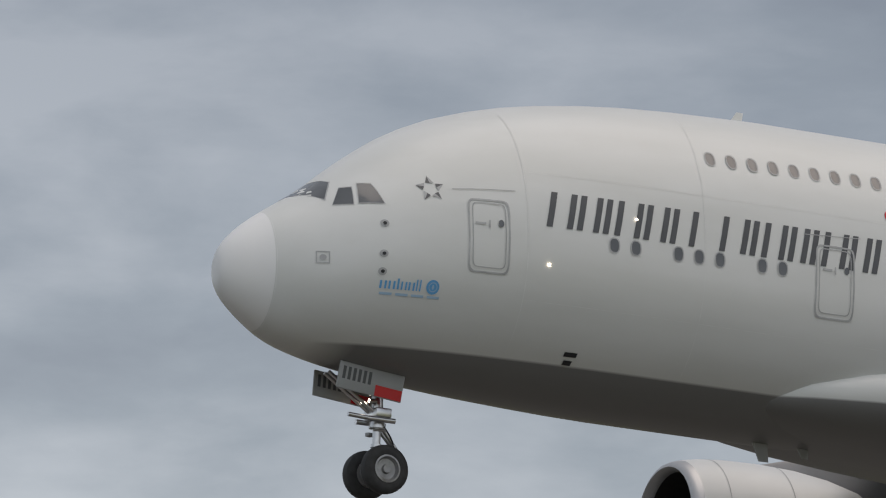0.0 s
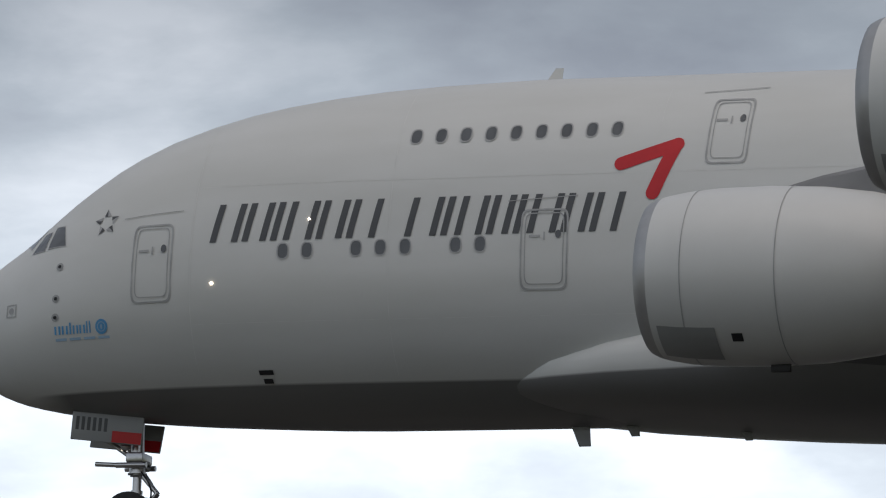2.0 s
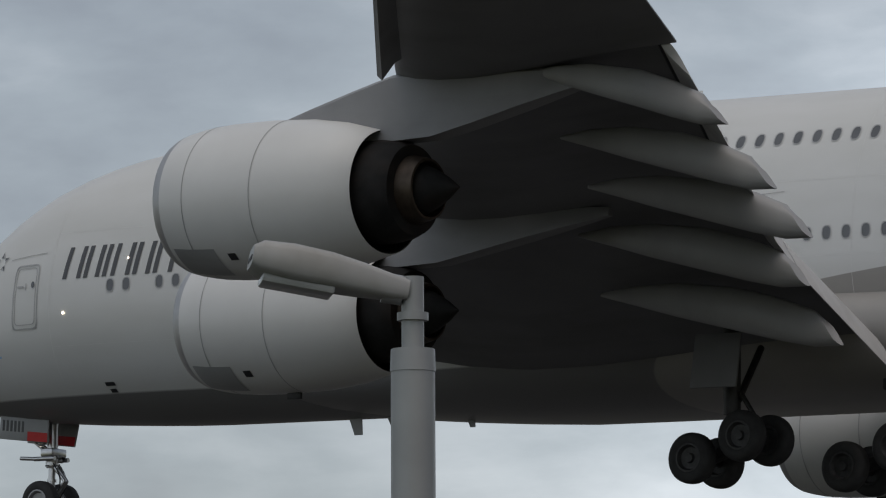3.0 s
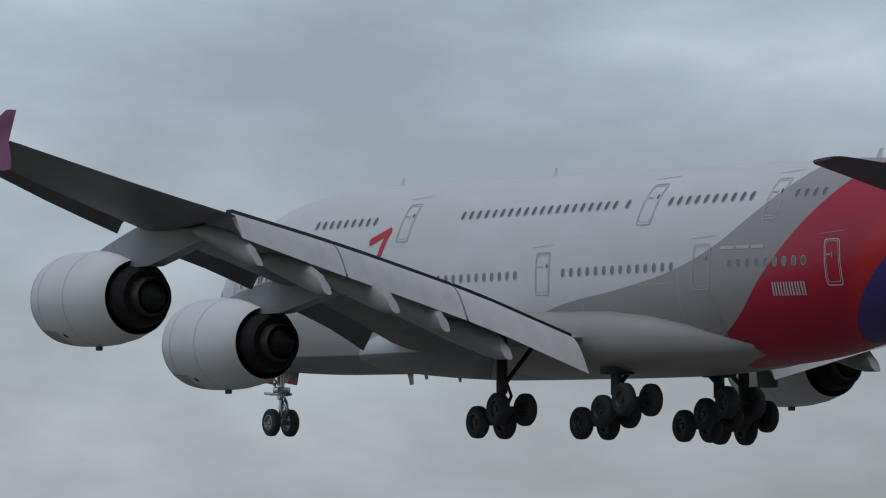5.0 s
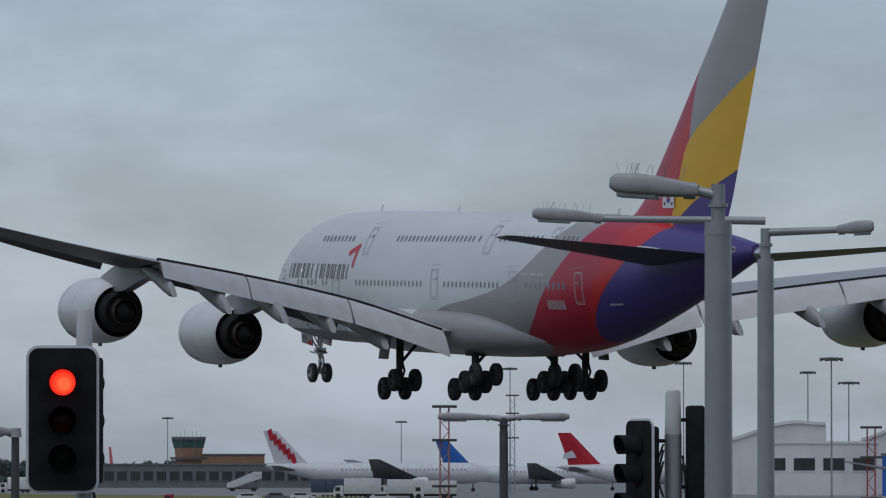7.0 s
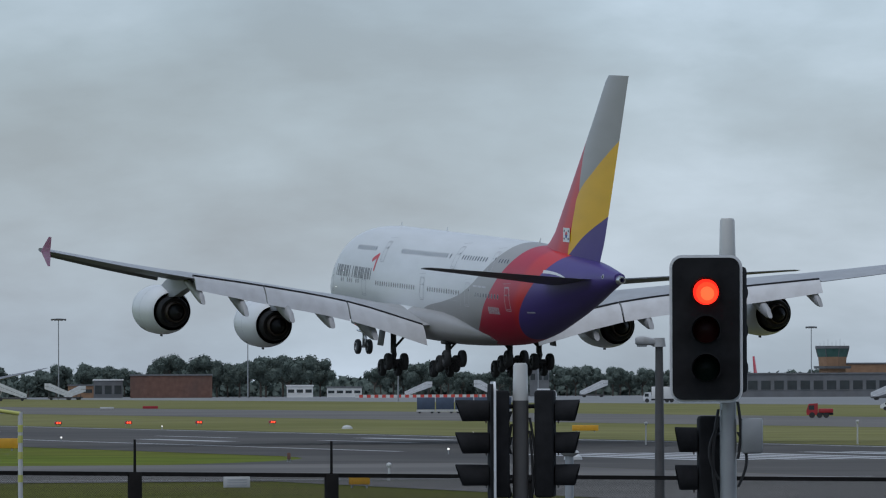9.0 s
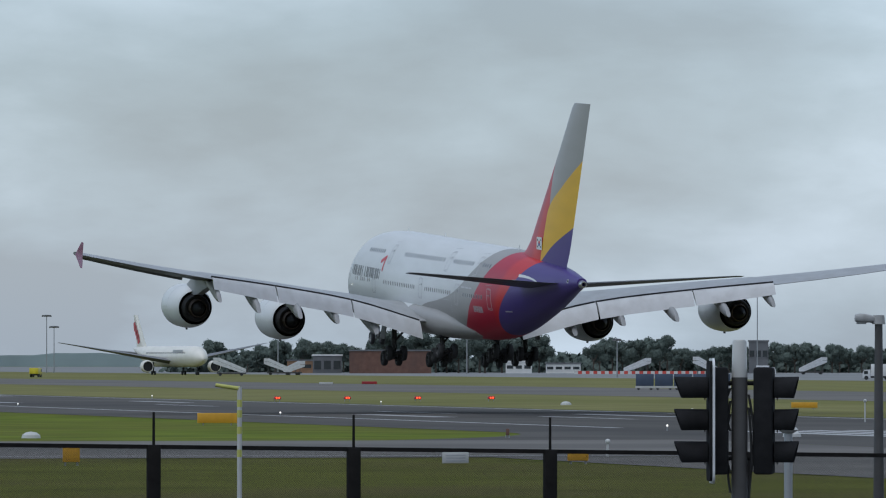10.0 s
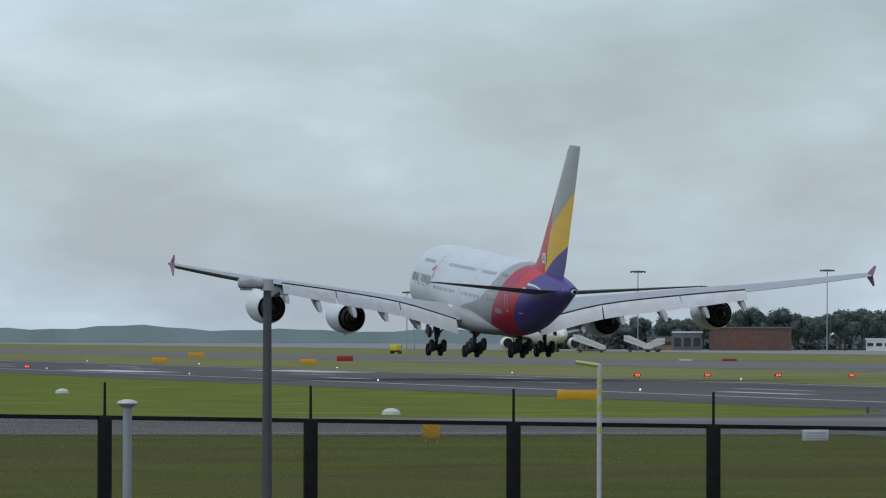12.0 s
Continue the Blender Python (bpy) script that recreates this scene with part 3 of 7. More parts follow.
def wheel_meshes(r, w):
    bm = bmesh.new()
    lathe(bm, [(-w / 2 + 0.04, r * 0.55), (-w / 2, r * 0.7), (-w / 2 + 0.03, r * 0.88), (-w * 0.3, r * 0.98), (-w * 0.1, r), (w * 0.1, r), (w * 0.3, r * 0.98), (w / 2 - 0.03, r * 0.88), (w / 2, r * 0.7), (w / 2 - 0.04, r * 0.55)], pose(0, 0, 0, 0, 0, 90), 32)
    t = bpy.data.meshes.new("tyre")
    bm.to_mesh(t)
    bm.free()
    t.materials.append(M_RUBBER)
    bm = bmesh.new()
    lathe(bm, [(-w * 0.34, 0.0), (-w * 0.36, r * 0.16), (-w * 0.2, r * 0.2), (-w * 0.22, r * 0.42), (-w * 0.46, r * 0.5), (-w * 0.45, r * 0.57), (w * 0.45, r * 0.57), (w * 0.46, r * 0.5), (w * 0.22, r * 0.42), (w * 0.2, r * 0.2), (w * 0.36, r * 0.16), (w * 0.34, 0)], pose(0, 0, 0, 0, 0, 90), 28)
    h = bpy.data.meshes.new("rim")
    bm.to_mesh(h)
    bm.free()
    h.materials.append(M_RIM if r < 0.66 else M_DARKRIM)
    for me in (t, h):
        me.polygons.foreach_set("use_smooth", [True] * len(me.polygons))
        me.set_sharp_from_angle(angle=radians(40))
    return t, h



M_DARKRIM = material("dark_wheel_rim", (0.06, 0.06, 0.06), 0.5, 0.4, vary=0.3, scale=6)


def gear():
    nose = wheel_meshes(0.64, 0.42)
    main = wheel_meshes(0.70, 0.5)

    def wheel(parent, meshes, x, y, z):
        t = shared("wheel", meshes[0], pose(x, y, z), parent)
        shared("rim", meshes[1], Matrix(), t)

    g = part_root("nose_gear")
    bm = bmesh.new()
    tube(bm, (0, -4.95, 0.7), (0, -5.0, -0.75), 0.17, seg=16)
    tube(bm, (0, -5.0, -0.55), (0, -5.0, -0.8), 0.21, seg=16)
    tube(bm, (0, -5.0, -0.8), (0, -5.0, -1.95), 0.11, seg=16)
    tube(bm, (0, -5.0, -1.22), (0, -5.0, -1.3), 0.15, seg=16)
    tube(bm, (-0.6, -5.0, -1.95), (0.6, -5.0, -1.95), 0.1)
    part("leg", bm, M_METAL, g, "silver telescopic leg")
    bm = bmesh.new()
    for x in (-0.1, 0.1):
        tube(bm, (x, -5.15, -0.85), (x * 0.6, -5.55, -1.3), 0.05)
        tube(bm, (x * 0.6, -5.55, -1.3), (x, -5.12, -1.85), 0.05)
    part("torque_link", bm, M_METAL, g)
    bm = bmesh.new()
    for x in (-0.32, 0.32):
        tube(bm, (x, -4.55, -0.62), (x, -5.35, -0.62), 0.07)
    box(bm, (-0.36, -5.25, -0.55), (0.36, -4.8, -0.3), None, 0.04)
    tube(bm, (-0.3, -4.0, -0.58), (-0.3, -4.7, -0.62), 0.06)
    part("steering_unit", bm, M_METAL, g, "steering actuators round the leg")
    bm = bmesh.new()
    for x in (-0.12, 0.12):
        tube(bm, (x, -4.85, -0.4), (x, -3.5, 0.5), 0.05)
    part("drag_strut", bm, M_METAL, g)
    # pipes, clamps and valve blocks clustered round the leg
    r = random.Random(3)
    for k in range(9):
        a, z = r.uniform(0, 6.28), r.uniform(-0.95, -0.35)
        c = Vector((0.24 * math.cos(a), -5.0 + 0.24 * math.sin(a), z))
        bm = bmesh.new()
        if k % 2:
            box(bm, (-0.07, -0.09, -0.05), (0.07, 0.09, 0.05), Matrix.Translation(c) @ pose(0, 0, 0, 0, 0, math.degrees(a)), 0.015)
            part("valve_block", bm, M_RIM, g)
        else:
            tube(bm, c, c + Vector((r.uniform(-0.3, 0.3), r.uniform(-0.45, 0.45), r.uniform(-0.1, 0.1))), 0.035, 0.03, 8)
            part("actuator", bm, M_METAL, g)
    for x in (-0.14, 0.14):
        pts = [Vector((x, -5.14 - 0.3 * math.sin(k / 9 * math.pi), -0.75 - k * 0.125)) for k in range(10)]
        bm = bmesh.new()
        skin(bm, [[q + Vector((0.022 * math.cos(j * math.pi / 3), 0.022 * math.sin(j * math.pi / 3), 0)) for j in range(6)] for q in pts], True, True, True)
        part("hose", bm, M_BLACK, g, "black hydraulic hose")
    for x in (-0.22, 0.22):
        bm = bmesh.new()
        lathe(bm, [(0.1, 0.0), (0.1, 0.06), (-0.06, 0.075), (-0.12, 0.04)], pose(x, -4.74, -0.15), 16)
        lamp = part("taxi_lamp", bm, M_METAL, g, "round taxi lamp")
        bm = bmesh.new()
        lathe(bm, [(0.112, 0.0), (0.11, 0.03), (0.102, 0.055)], pose(x, -4.74, -0.15), 14)
        part("lens", bm, M_LAMP_GLOW, lamp, "warm lit lens")
    for x in (-0.5, 0.5):
        wheel(g, nose, x, -5.0, -1.95)
    # gear doors with their dark number marks and red corner
    for side in (-1, 1):
        m = pose(side * 0.68, -4.42, 0.24, 6, side * 6)
        bm = bmesh.new()
        box(bm, (-0.03, -0.95, -0.34), (0.03, 0.95, 0.36), m, 0.02)
        d = part("gear_door", bm, M_GREYPAINT, g, "pale grey nose gear door")
        bm = bmesh.new()
        box(bm, (-0.036, -0.93, -0.32), (0.036, -0.15, -0.04), m)
        part("warning_panel", bm, M_RED, d, "bright red corner panel")
        for k in range(3):
            bm = bmesh.new()
            for y in (0.6, 0.75):
                box(bm, (-0.036, y - k * 0.3, -0.08), (0.036, y + 0.085 - k * 0.3, 0.25), m)
            part("number_bar", bm, M_LETTER, d, smooth=False)
    for x0, bog, lat, s, zc, tilt in ((1, 2, 6.23, 34.05, -1.95, 19), (1, 3, 2.63, 37.45, -1.7, 17)):
        for side in (-1, 1):
            g = part_root("wing_gear" if bog == 2 else "body_gear")
            x = side * lat
            bm = bmesh.new()
            tube(bm, (x, -s + 0.1, 1.6), (x, -s, -1.0), 0.24)
            tube(bm, (x, -s, -0.9), (x, -s, zc), 0.17)
            tube(bm, (x, -s - 0.2, -0.6), (x - side * 1.6, -s + 0.2, 1.0), 0.1)
            tube(bm, (x, -s - 0.25, -0.4), (x, -s - 0.75, -1.1), 0.07)
            tube(bm, (x, -s - 0.75, -1.1), (x, -s - 0.2, zc + 0.1), 0.07)
            part("leg", bm, M_DARKMETAL, g)
            tm = Matrix.Translation((x, -s, zc)) @ pose(0, 0, 0, -tilt)
            bm = bmesh.new()
            L = 0.85 if bog == 2 else 1.7
            box(bm, (-0.16, -L, -0.16), (0.16, L, 0.16), tm, 0.05)
            ax = (-0.85, 0.85) if bog == 2 else (-1.7, 0, 1.7)
            for a in ax:
                tube(bm, tm @ Vector((-0.7, a, 0)), tm @ Vector((0.7, a, 0)), 0.1)
            part("bogie", bm, M_DARKMETAL, g)
            if bog == 2:
                bm = bmesh.new()
                box(bm, (-0.04, -0.9, -0.5), (0.04, 0.6, 1.0), pose(x + side * (1.1 if bog == 2 else 1.2), -s, 0.1 if bog == 2 else 0.3, 0, -side * 8), 0.02)
                part("gear_door", bm, M_WINGGREY, g, "grey main gear door")
            for a in ax:
                for dx in (-0.68, 0.68):
                    q = tm @ Vector((dx, a, 0))
                    wheel(g, main, *q)


def part_root(name):
    ob = new(name)
    ob.parent = plane
    ob.empty_display_size = 0.2
    return ob


fuselage()
wings()
engines()
gear()


# ---- markings and fittings on the hull ----
def project(s, lat, z, lift=0.012):
    """Push a point out to the hull along its cross-section, and a little beyond."""
    zt, zb, w, zm = section(s)
    dz, c = z - zm, lean_of(s)
    lat -= c
    n, h = (upper_n(s), zt - zm) if dz > 0 else (LOWER_N, zm - zb)
    k = ((abs(lat) / w) ** n + (abs(dz) / h) ** n) ** (-1 / n)
    q = Vector((-c - lat * k, -s, zm + dz * k))
    out = Vector((-lat * k / (w * w), 0, dz * k / (h * h)))
    return q + out.normalized() * lift


def patch(bm, corners, nx=2, ny=4, lift=0.012):
    """A quad of (station, height) or (station, lateral, height) corners, draped over the port side."""
    c = [Vector((a[0], a[1], a[2])) if len(a) == 3 else Vector((a[0], hull(a[0], a[1]), a[1])) for a in corners]
    g = []
    for j in range(ny + 1):
        row = []
        for i in range(nx + 1):
            u, v = i / nx, j / ny
            q = c[0] * (1 - u) * (1 - v) + c[1] * u * (1 - v) + c[2] * u * v + c[3] * (1 - u) * v
            row.append(bm.verts.new(project(q.x, q.y, q.z, lift)))
        g.append(row)
    for j in range(ny):
        for i in range(nx):
            bm.faces.new((g[j][i], g[j][i + 1], g[j + 1][i + 1], g[j + 1][i]))


def disc(bm, s, z, rs, rz, lift=0.015, seg=16, power=2.0):
    vs = []
    for i in range(seg):
        a = 2 * math.pi * i / seg
        c, d = math.cos(a), math.sin(a)
        ss, zz = s + rs * math.copysign(abs(c) ** (2 / power), c), z + rz * math.copysign(abs(d) ** (2 / power), d)
        vs.append(bm.verts.new(project(ss, hull(ss, zz), zz, lift)))
    bm.faces.new(vs)


def rim(bm, s, z, rs, rz, t, lift=0.02, seg=20, power=2.0):
    rows = []
    for k in (1.0, 1.0 + t / rs):
        row = []
        for i in range(seg):
            a = 2 * math.pi * i / seg
            c, d = math.cos(a), math.sin(a)
            ss = s + rs * k * math.copysign(abs(c) ** (2 / power), c)
            zz = z + (rz + rs * (k - 1)) * math.copysign(abs(d) ** (2 / power), d)
            row.append(project(ss, hull(ss, zz), zz, lift))
        rows.append(row)
    skin(bm, rows)


def deck_windows():
    main = [9.9, 10.53, 11.79, 12.41, 13.04, 14.32, 14.94] + [20.05 + 0.629 * i for i in range(18)] + [34.55 + 0.64 * i for i in range(14)] + [47.1 + 0.62 * i for i in range(9)]
    upper = [13.03 + 0.636 * i for i in range(9)] + [25.5 + 0.634 * i for i in range(20)] + [38.53] + [41.77 + 0.66 * i for i in range(10)] + [50.85 + 0.6 * i for i in range(4)]
    for deck, base in ((main, 4.04), (upper, 6.85)):
        for s in deck:
            z = base + max(0, s - 10) * 0.0075
            bm = bmesh.new()
            disc(bm, s, z, 0.13, 0.18, 0.008, 14, 2.6)
            w = part("window", bm, M_GLASS, plane, smooth=False)
            bm = bmesh.new()
            rim(bm, s, z, 0.13, 0.18, 0.03, 0.014, 14, 2.6)
            part("window_frame", bm, M_LINE, w, smooth=False)


def outline(bm, s0, s1, z0, z1, t, lift=0.016):
    patch(bm, ((s0, z0), (s0 + t, z0), (s0 + t, z1), (s0, z1)), 1, 8, lift)
    patch(bm, ((s1 - t, z0), (s1, z0), (s1, z1), (s1 - t, z1)), 1, 8, lift)
    patch(bm, ((s0 + t, z1 - t), (s1 - t, z1 - t), (s1 - t, z1), (s0 + t, z1)), 3, 1, lift)
    patch(bm, ((s0 + t, z0), (s1 - t, z0), (s1 - t, z0 + t), (s0 + t, z0 + t)), 3, 1, lift)


def doors():
    for s0, s1, z0, z1, on_colour in ((5.84, 6.96, 2.9, 4.86, 0), (15.95, 17.15, 2.93, 4.9, 0), (32.35, 33.5, 3.28, 5.15, 0), (44.45, 45.7, 3.28, 5.2, 1), (53.35, 54.35, 3.3, 5.2, 1),
                                      (20.42, 21.47, 5.9, 7.65, 0), (39.7, 40.85, 6.1, 7.9, 0), (48.9, 49.95, 6.1, 7.85, 1)):
        bm = bmesh.new()
        sc, zc = (s0 + s1) / 2, (z0 + z1) / 2
        rim(bm, sc, zc, (s1 - s0) / 2 - 0.045, (z1 - z0) / 2 - 0.045, 0.045, 0.016, 56, 9)
        d = part("cabin_door", bm, M_PALELINE if on_colour else M_LINE, plane, "closed cabin door outlined in grey", smooth=False)
        bm = bmesh.new()
        rim(bm, sc, zc + 0.02, (s1 - s0) / 2 - 0.13, (z1 - z0) / 2 - 0.14, 0.024, 0.016, 56, 9)
        part("door_seam", bm, M_PALELINE if on_colour else M_LINE, d, smooth=False)
        bm = bmesh.new()
        disc(bm, s1 - 0.25, z0 + (z1 - z0) * 0.68, 0.075, 0.1, 0.02, 12)
        part("door_window", bm, M_GLASS, d, smooth=False)
        bm = bmesh.new()
        sm, zm = (s0 + s1) / 2, z0 + (z1 - z0) * 0.66
        patch(bm, ((sm - 0.02, zm - 0.1), (sm + 0.02, zm - 0.1), (sm + 0.02, zm + 0.1), (sm - 0.02, zm + 0.1)), 1, 1, 0.02)
        patch(bm, ((sm - 0.38, zm - 0.03), (sm - 0.1, zm - 0.03), (sm - 0.1, zm + 0.03), (sm - 0.38, zm + 0.03)), 1, 1, 0.018)
        part("door_handle", bm, M_LINE, d, smooth=False)
        # rain gutter above
        bm = bmesh.new()
        patch(bm, ((s0 - 0.35, z1 + 0.2), (s1 + 0.2, z1 + 0.3), (s1 + 0.2, z1 + 0.32), (s0 - 0.35, z1 + 0.22)), 6, 1, 0.02)
        part("rain_gutter", bm, M_LINE, plane, smooth=False)


def cockpit():
    # panes as corner points: station, lateral, height
    panes = [((1.86, 0.22, 4.66), (2.52, 1.3, 4.42), (2.8, 1.0, 4.95), (2.5, 0.1, 5.14)),
             [(a, hull(a, b), b) for a, b in ((2.64, 4.47), (3.08, 4.49), (3.15, 5.0), (2.9, 4.98))],
             [(a, hull(a, b), b) for a, b in ((3.2, 4.53), (3.78, 4.54), (3.58, 5.1), (3.29, 5.11))]]
    for side in (1, -1):
        for c in panes:
            bm = bmesh.new()
            patch(bm, [(a, side * b, d) for a, b, d in c], 4, 4, 0.008)
            w = part("cockpit_window", bm, M_GLASS, plane, "dark cockpit window pane")
            bm = bmesh.new()
            mid = [sum(q[k] for q in c) / 4 for k in range(3)]
            rows = []
            for k, l in ((1.0, 0.014), (1.07, 0.014)):
                row = []
                for i in range(4):
                    for f in (0, 0.34, 0.67):
                        q = [c[i][j] * (1 - f) + c[(i + 1) % 4][j] * f for j in range(3)]
                        q = [mid[j] + (q[j] - mid[j]) * k for j in range(3)]
                        row.append(project(q[0], side * q[1], q[2], l))
                rows.append(row)
            skin(bm, rows)
            part("window_frame", bm, M_LINE, w, smooth=False)


def lettering():
    # the airline's title, as slanted bars of its size and colour
    z0, z1, lean = 4.31, 5.27, 0.2
    words = ((7.95, 12.25, (0.86, 0.74, 0.26, 0.86, 0.78, 0.86)), (13.0, 18.35, (0.86, 0.26, 0.74, 0.6, 0.26, 0.78, 0.66, 0.74)))
    title = part_root("title_lettering")
    for s0, s1, widths in words:
        gap = 0.11
        k = (s1 - s0 - gap * (len(widths) - 1)) / sum(widths)
        s = s0
        for w in widths:
            w *= k
            strokes = ((0, 0.17),) if w < 0.3 else ((0, 0.17), (w - 0.17, w))
            bm = bmesh.new()
            for a, b in strokes:
                patch(bm, ((s + a, z0), (s + b, z0), (s + b + lean, z1), (s + a + lean, z1)), 1, 8)
            part("letter_bar", bm, M_LETTER, title, smooth=False)
            s += w + gap
    # red emblem: two rounded strokes that meet
    bm = bmesh.new()
    for a, b in (((18.35, 5.98), (19.72, 6.44)), ((19.68, 6.44), (19.2, 5.22))):
        a, b = Vector(a), Vector(b)
        d = (b - a).normalized()
        n = Vector((-d.y, d.x)) * 0.17
        patch(bm, [tuple(q) for q in (a - n, b - n, b + n, a + n)], 6, 2, 0.014)
    for s, z in ((18.35, 5.98), (19.7, 6.44), (19.2, 5.22)):
        disc(bm, s, z, 0.17, 0.17, 0.016, 16)
    part("red_emblem", bm, M_RED, plane, "red angled emblem on the forward hull", smooth=False)
    # pale blue badge and its words
    badge = part_root("blue_badge")
    for a, w, h in ((0, 0.17, 0.2), (0.22, 0.17, 0.2), (0.44, 0.05, 0.27), (0.54, 0.15, 0.2), (0.73, 0.16, 0.2), (0.93, 0.12, 0.28)):
        q = 3.64 + a
        bm = bmesh.new()
        for u0, u1 in ((0, 0.3), (0.7, 1)) if w > 0.1 else ((0, 1),):
            patch(bm, ((q + u0 * w, 2.29), (q + u1 * w, 2.29), (q + u1 * w, 2.29 + h), (q + u0 * w, 2.29 + h)), 1, 2)
        part("letter_bar", bm, M_CYAN, badge, smooth=False)
    bm = bmesh.new()
    disc(bm, 5.0, 2.42, 0.17, 0.18, 0.014, 24)
    globe = part("badge_disc", bm, M_CYAN, badge, "pale blue round badge", smooth=False)
    bm = bmesh.new()
    rim(bm, 5.0, 2.42, 0.095, 0.1, 0.02, 0.02, 20)
    disc(bm, 5.0, 2.42, 0.03, 0.06, 0.02, 10)
    part("badge_ring", bm, M_PALECYAN, globe, smooth=False)
    for k in range(4):
        bm = bmesh.new()
        patch(bm, ((3.66 + k * 0.41, 2.14), (3.98 + k * 0.41, 2.14), (3.98 + k * 0.41, 2.2), (3.66 + k * 0.41, 2.2)), 3, 1)
        part("small_print_bar", bm, M_PALECYAN, badge, smooth=False)
    # five-pointed ring emblem behind the cockpit
    ring_of = part_root("star_emblem")
    for i in range(5):
        a = 2 * math.pi * i / 5 + 0.3

        def at(r, turn):
            q = (4.95 + r * math.cos(a + turn), 5.03 + r * math.sin(a + turn))
            return project(q[0], hull(*q), q[1], 0.014)

        for turn, mat, name in ((0.55, M_LETTER, "dark_facet"), (-0.55, M_LINE, "grey_facet")):
            bm = bmesh.new()
            bm.faces.new([bm.verts.new(q) for q in (at(0.37, 0.12), at(0.2, turn), at(0.16, 0))])
            part(name, bm, mat, ring_of, smooth=False)
    # registration and small words on the tail, as bars
    marks = part_root("tail_marks")
    for i in range(6):
        s = 49.95 + i * 0.36
        bm = bmesh.new()
        patch(bm, ((s, 2.95), (s + 0.09, 2.95), (s + 0.09, 3.5), (s, 3.5)), 1, 3, 0.02)
        patch(bm, ((s + 0.17, 2.95), (s + 0.26, 2.95), (s + 0.26, 3.5), (s + 0.17, 3.5)), 1, 3, 0.02)
        part("registration_bar", bm, M_PALELINE, marks, smooth=False)
    for a, b in ((46.4, 47.35), (47.5, 48.4), (48.55, 49.4)):
        bm = bmesh.new()
        patch(bm, ((a, 4.92), (b, 4.92), (b, 5.06), (a, 5.06)), 3, 1, 0.02)
        part("letter_bar", bm, M_PALELINE, marks, smooth=False)
    bm = bmesh.new()
    patch(bm, ((56.9, 3.3), (58.2, 3.35), (58.2, 3.45), (56.9, 3.4)), 3, 1, 0.02)
    part("small_print_bar", bm, M_PALELINE, marks, smooth=False)


def tail_crescent():
    """White seal plate over the root of the tailplane."""
    bm = bmesh.new()
    pts = [(60.3 + 4.7 * math.sin(radians(15 * k)), 6.0 + 0.82 * math.cos(radians(15 * k)), 0.26 - 0.035 * k) for k in range(7)]
    for (s0, z0, t0), (s1, z1, t1) in zip(pts, pts[1:]):
        patch(bm, ((s0, z0 - t0), (s1, z1 - t1), (s1, z1), (s0, z0)), 2, 1, 0.02)
    patch(bm, ((58.4, 6.02), (60.1, 6.06), (60.1, 6.28), (59.2, 6.28)), 2, 1, 0.02)
    part("tail_crescent", bm, M_WHITE, plane, "white crescent above the tailplane root", smooth=False)


def tail_vent():
    bm = bmesh.new()
    disc(bm, 70.5, 6.72, 0.13, 0.13, 0.012, 16)
    vent = part("tail_vent", bm, M_BLACK, plane, "round dark vent on the tail", smooth=False)
    bm = bmesh.new()
    rim(bm, 70.5, 6.72, 0.13, 0.13, 0.04, 0.016, 20)
    part("vent_rim", bm, M_WHITE, vent, smooth=False)


def fin_flag():
    flag = part_root("fin_flag")

    def face(name, pts, mat, x):
        bm = bmesh.new()
        bm.faces.new([bm.verts.new((x, -a, b)) for a, b in pts])
        part(name, bm, mat, flag, smooth=False)

    x = -0.7
    face("flag_field", ((60.55, 9.05), (62.15, 9.05), (62.15, 10.15), (60.55, 10.15)), M_WHITE, x)
    top = [(61.35 + 0.27 * math.cos(a * math.pi / 10), 9.6 + 0.27 * math.sin(a * math.pi / 10)) for a in range(11)]
    low = [(61.35 + 0.27 * math.cos(a * math.pi / 10), 9.6 + 0.27 * math.sin(a * math.pi / 10)) for a in range(10, 21)]
    face("flag_disc", top, M_RED, x - 0.01)
    face("flag_disc", low, M_BLUE, x - 0.01)
    for a, b in ((60.85, 9.9), (61.85, 9.9), (60.85, 9.3), (61.85, 9.3)):
        face("flag_bar", ((a - 0.12, b - 0.08), (a + 0.12, b - 0.08), (a + 0.12, b + 0.08), (a - 0.12, b + 0.08)), M_BLACK, x - 0.01)


M_PALELINE = material("pale_marking", (0.55, 0.54, 0.54), 0.4, vary=0.05)
M_BLUE = material("flag_blue", (0.02, 0.05, 0.25), 0.4)


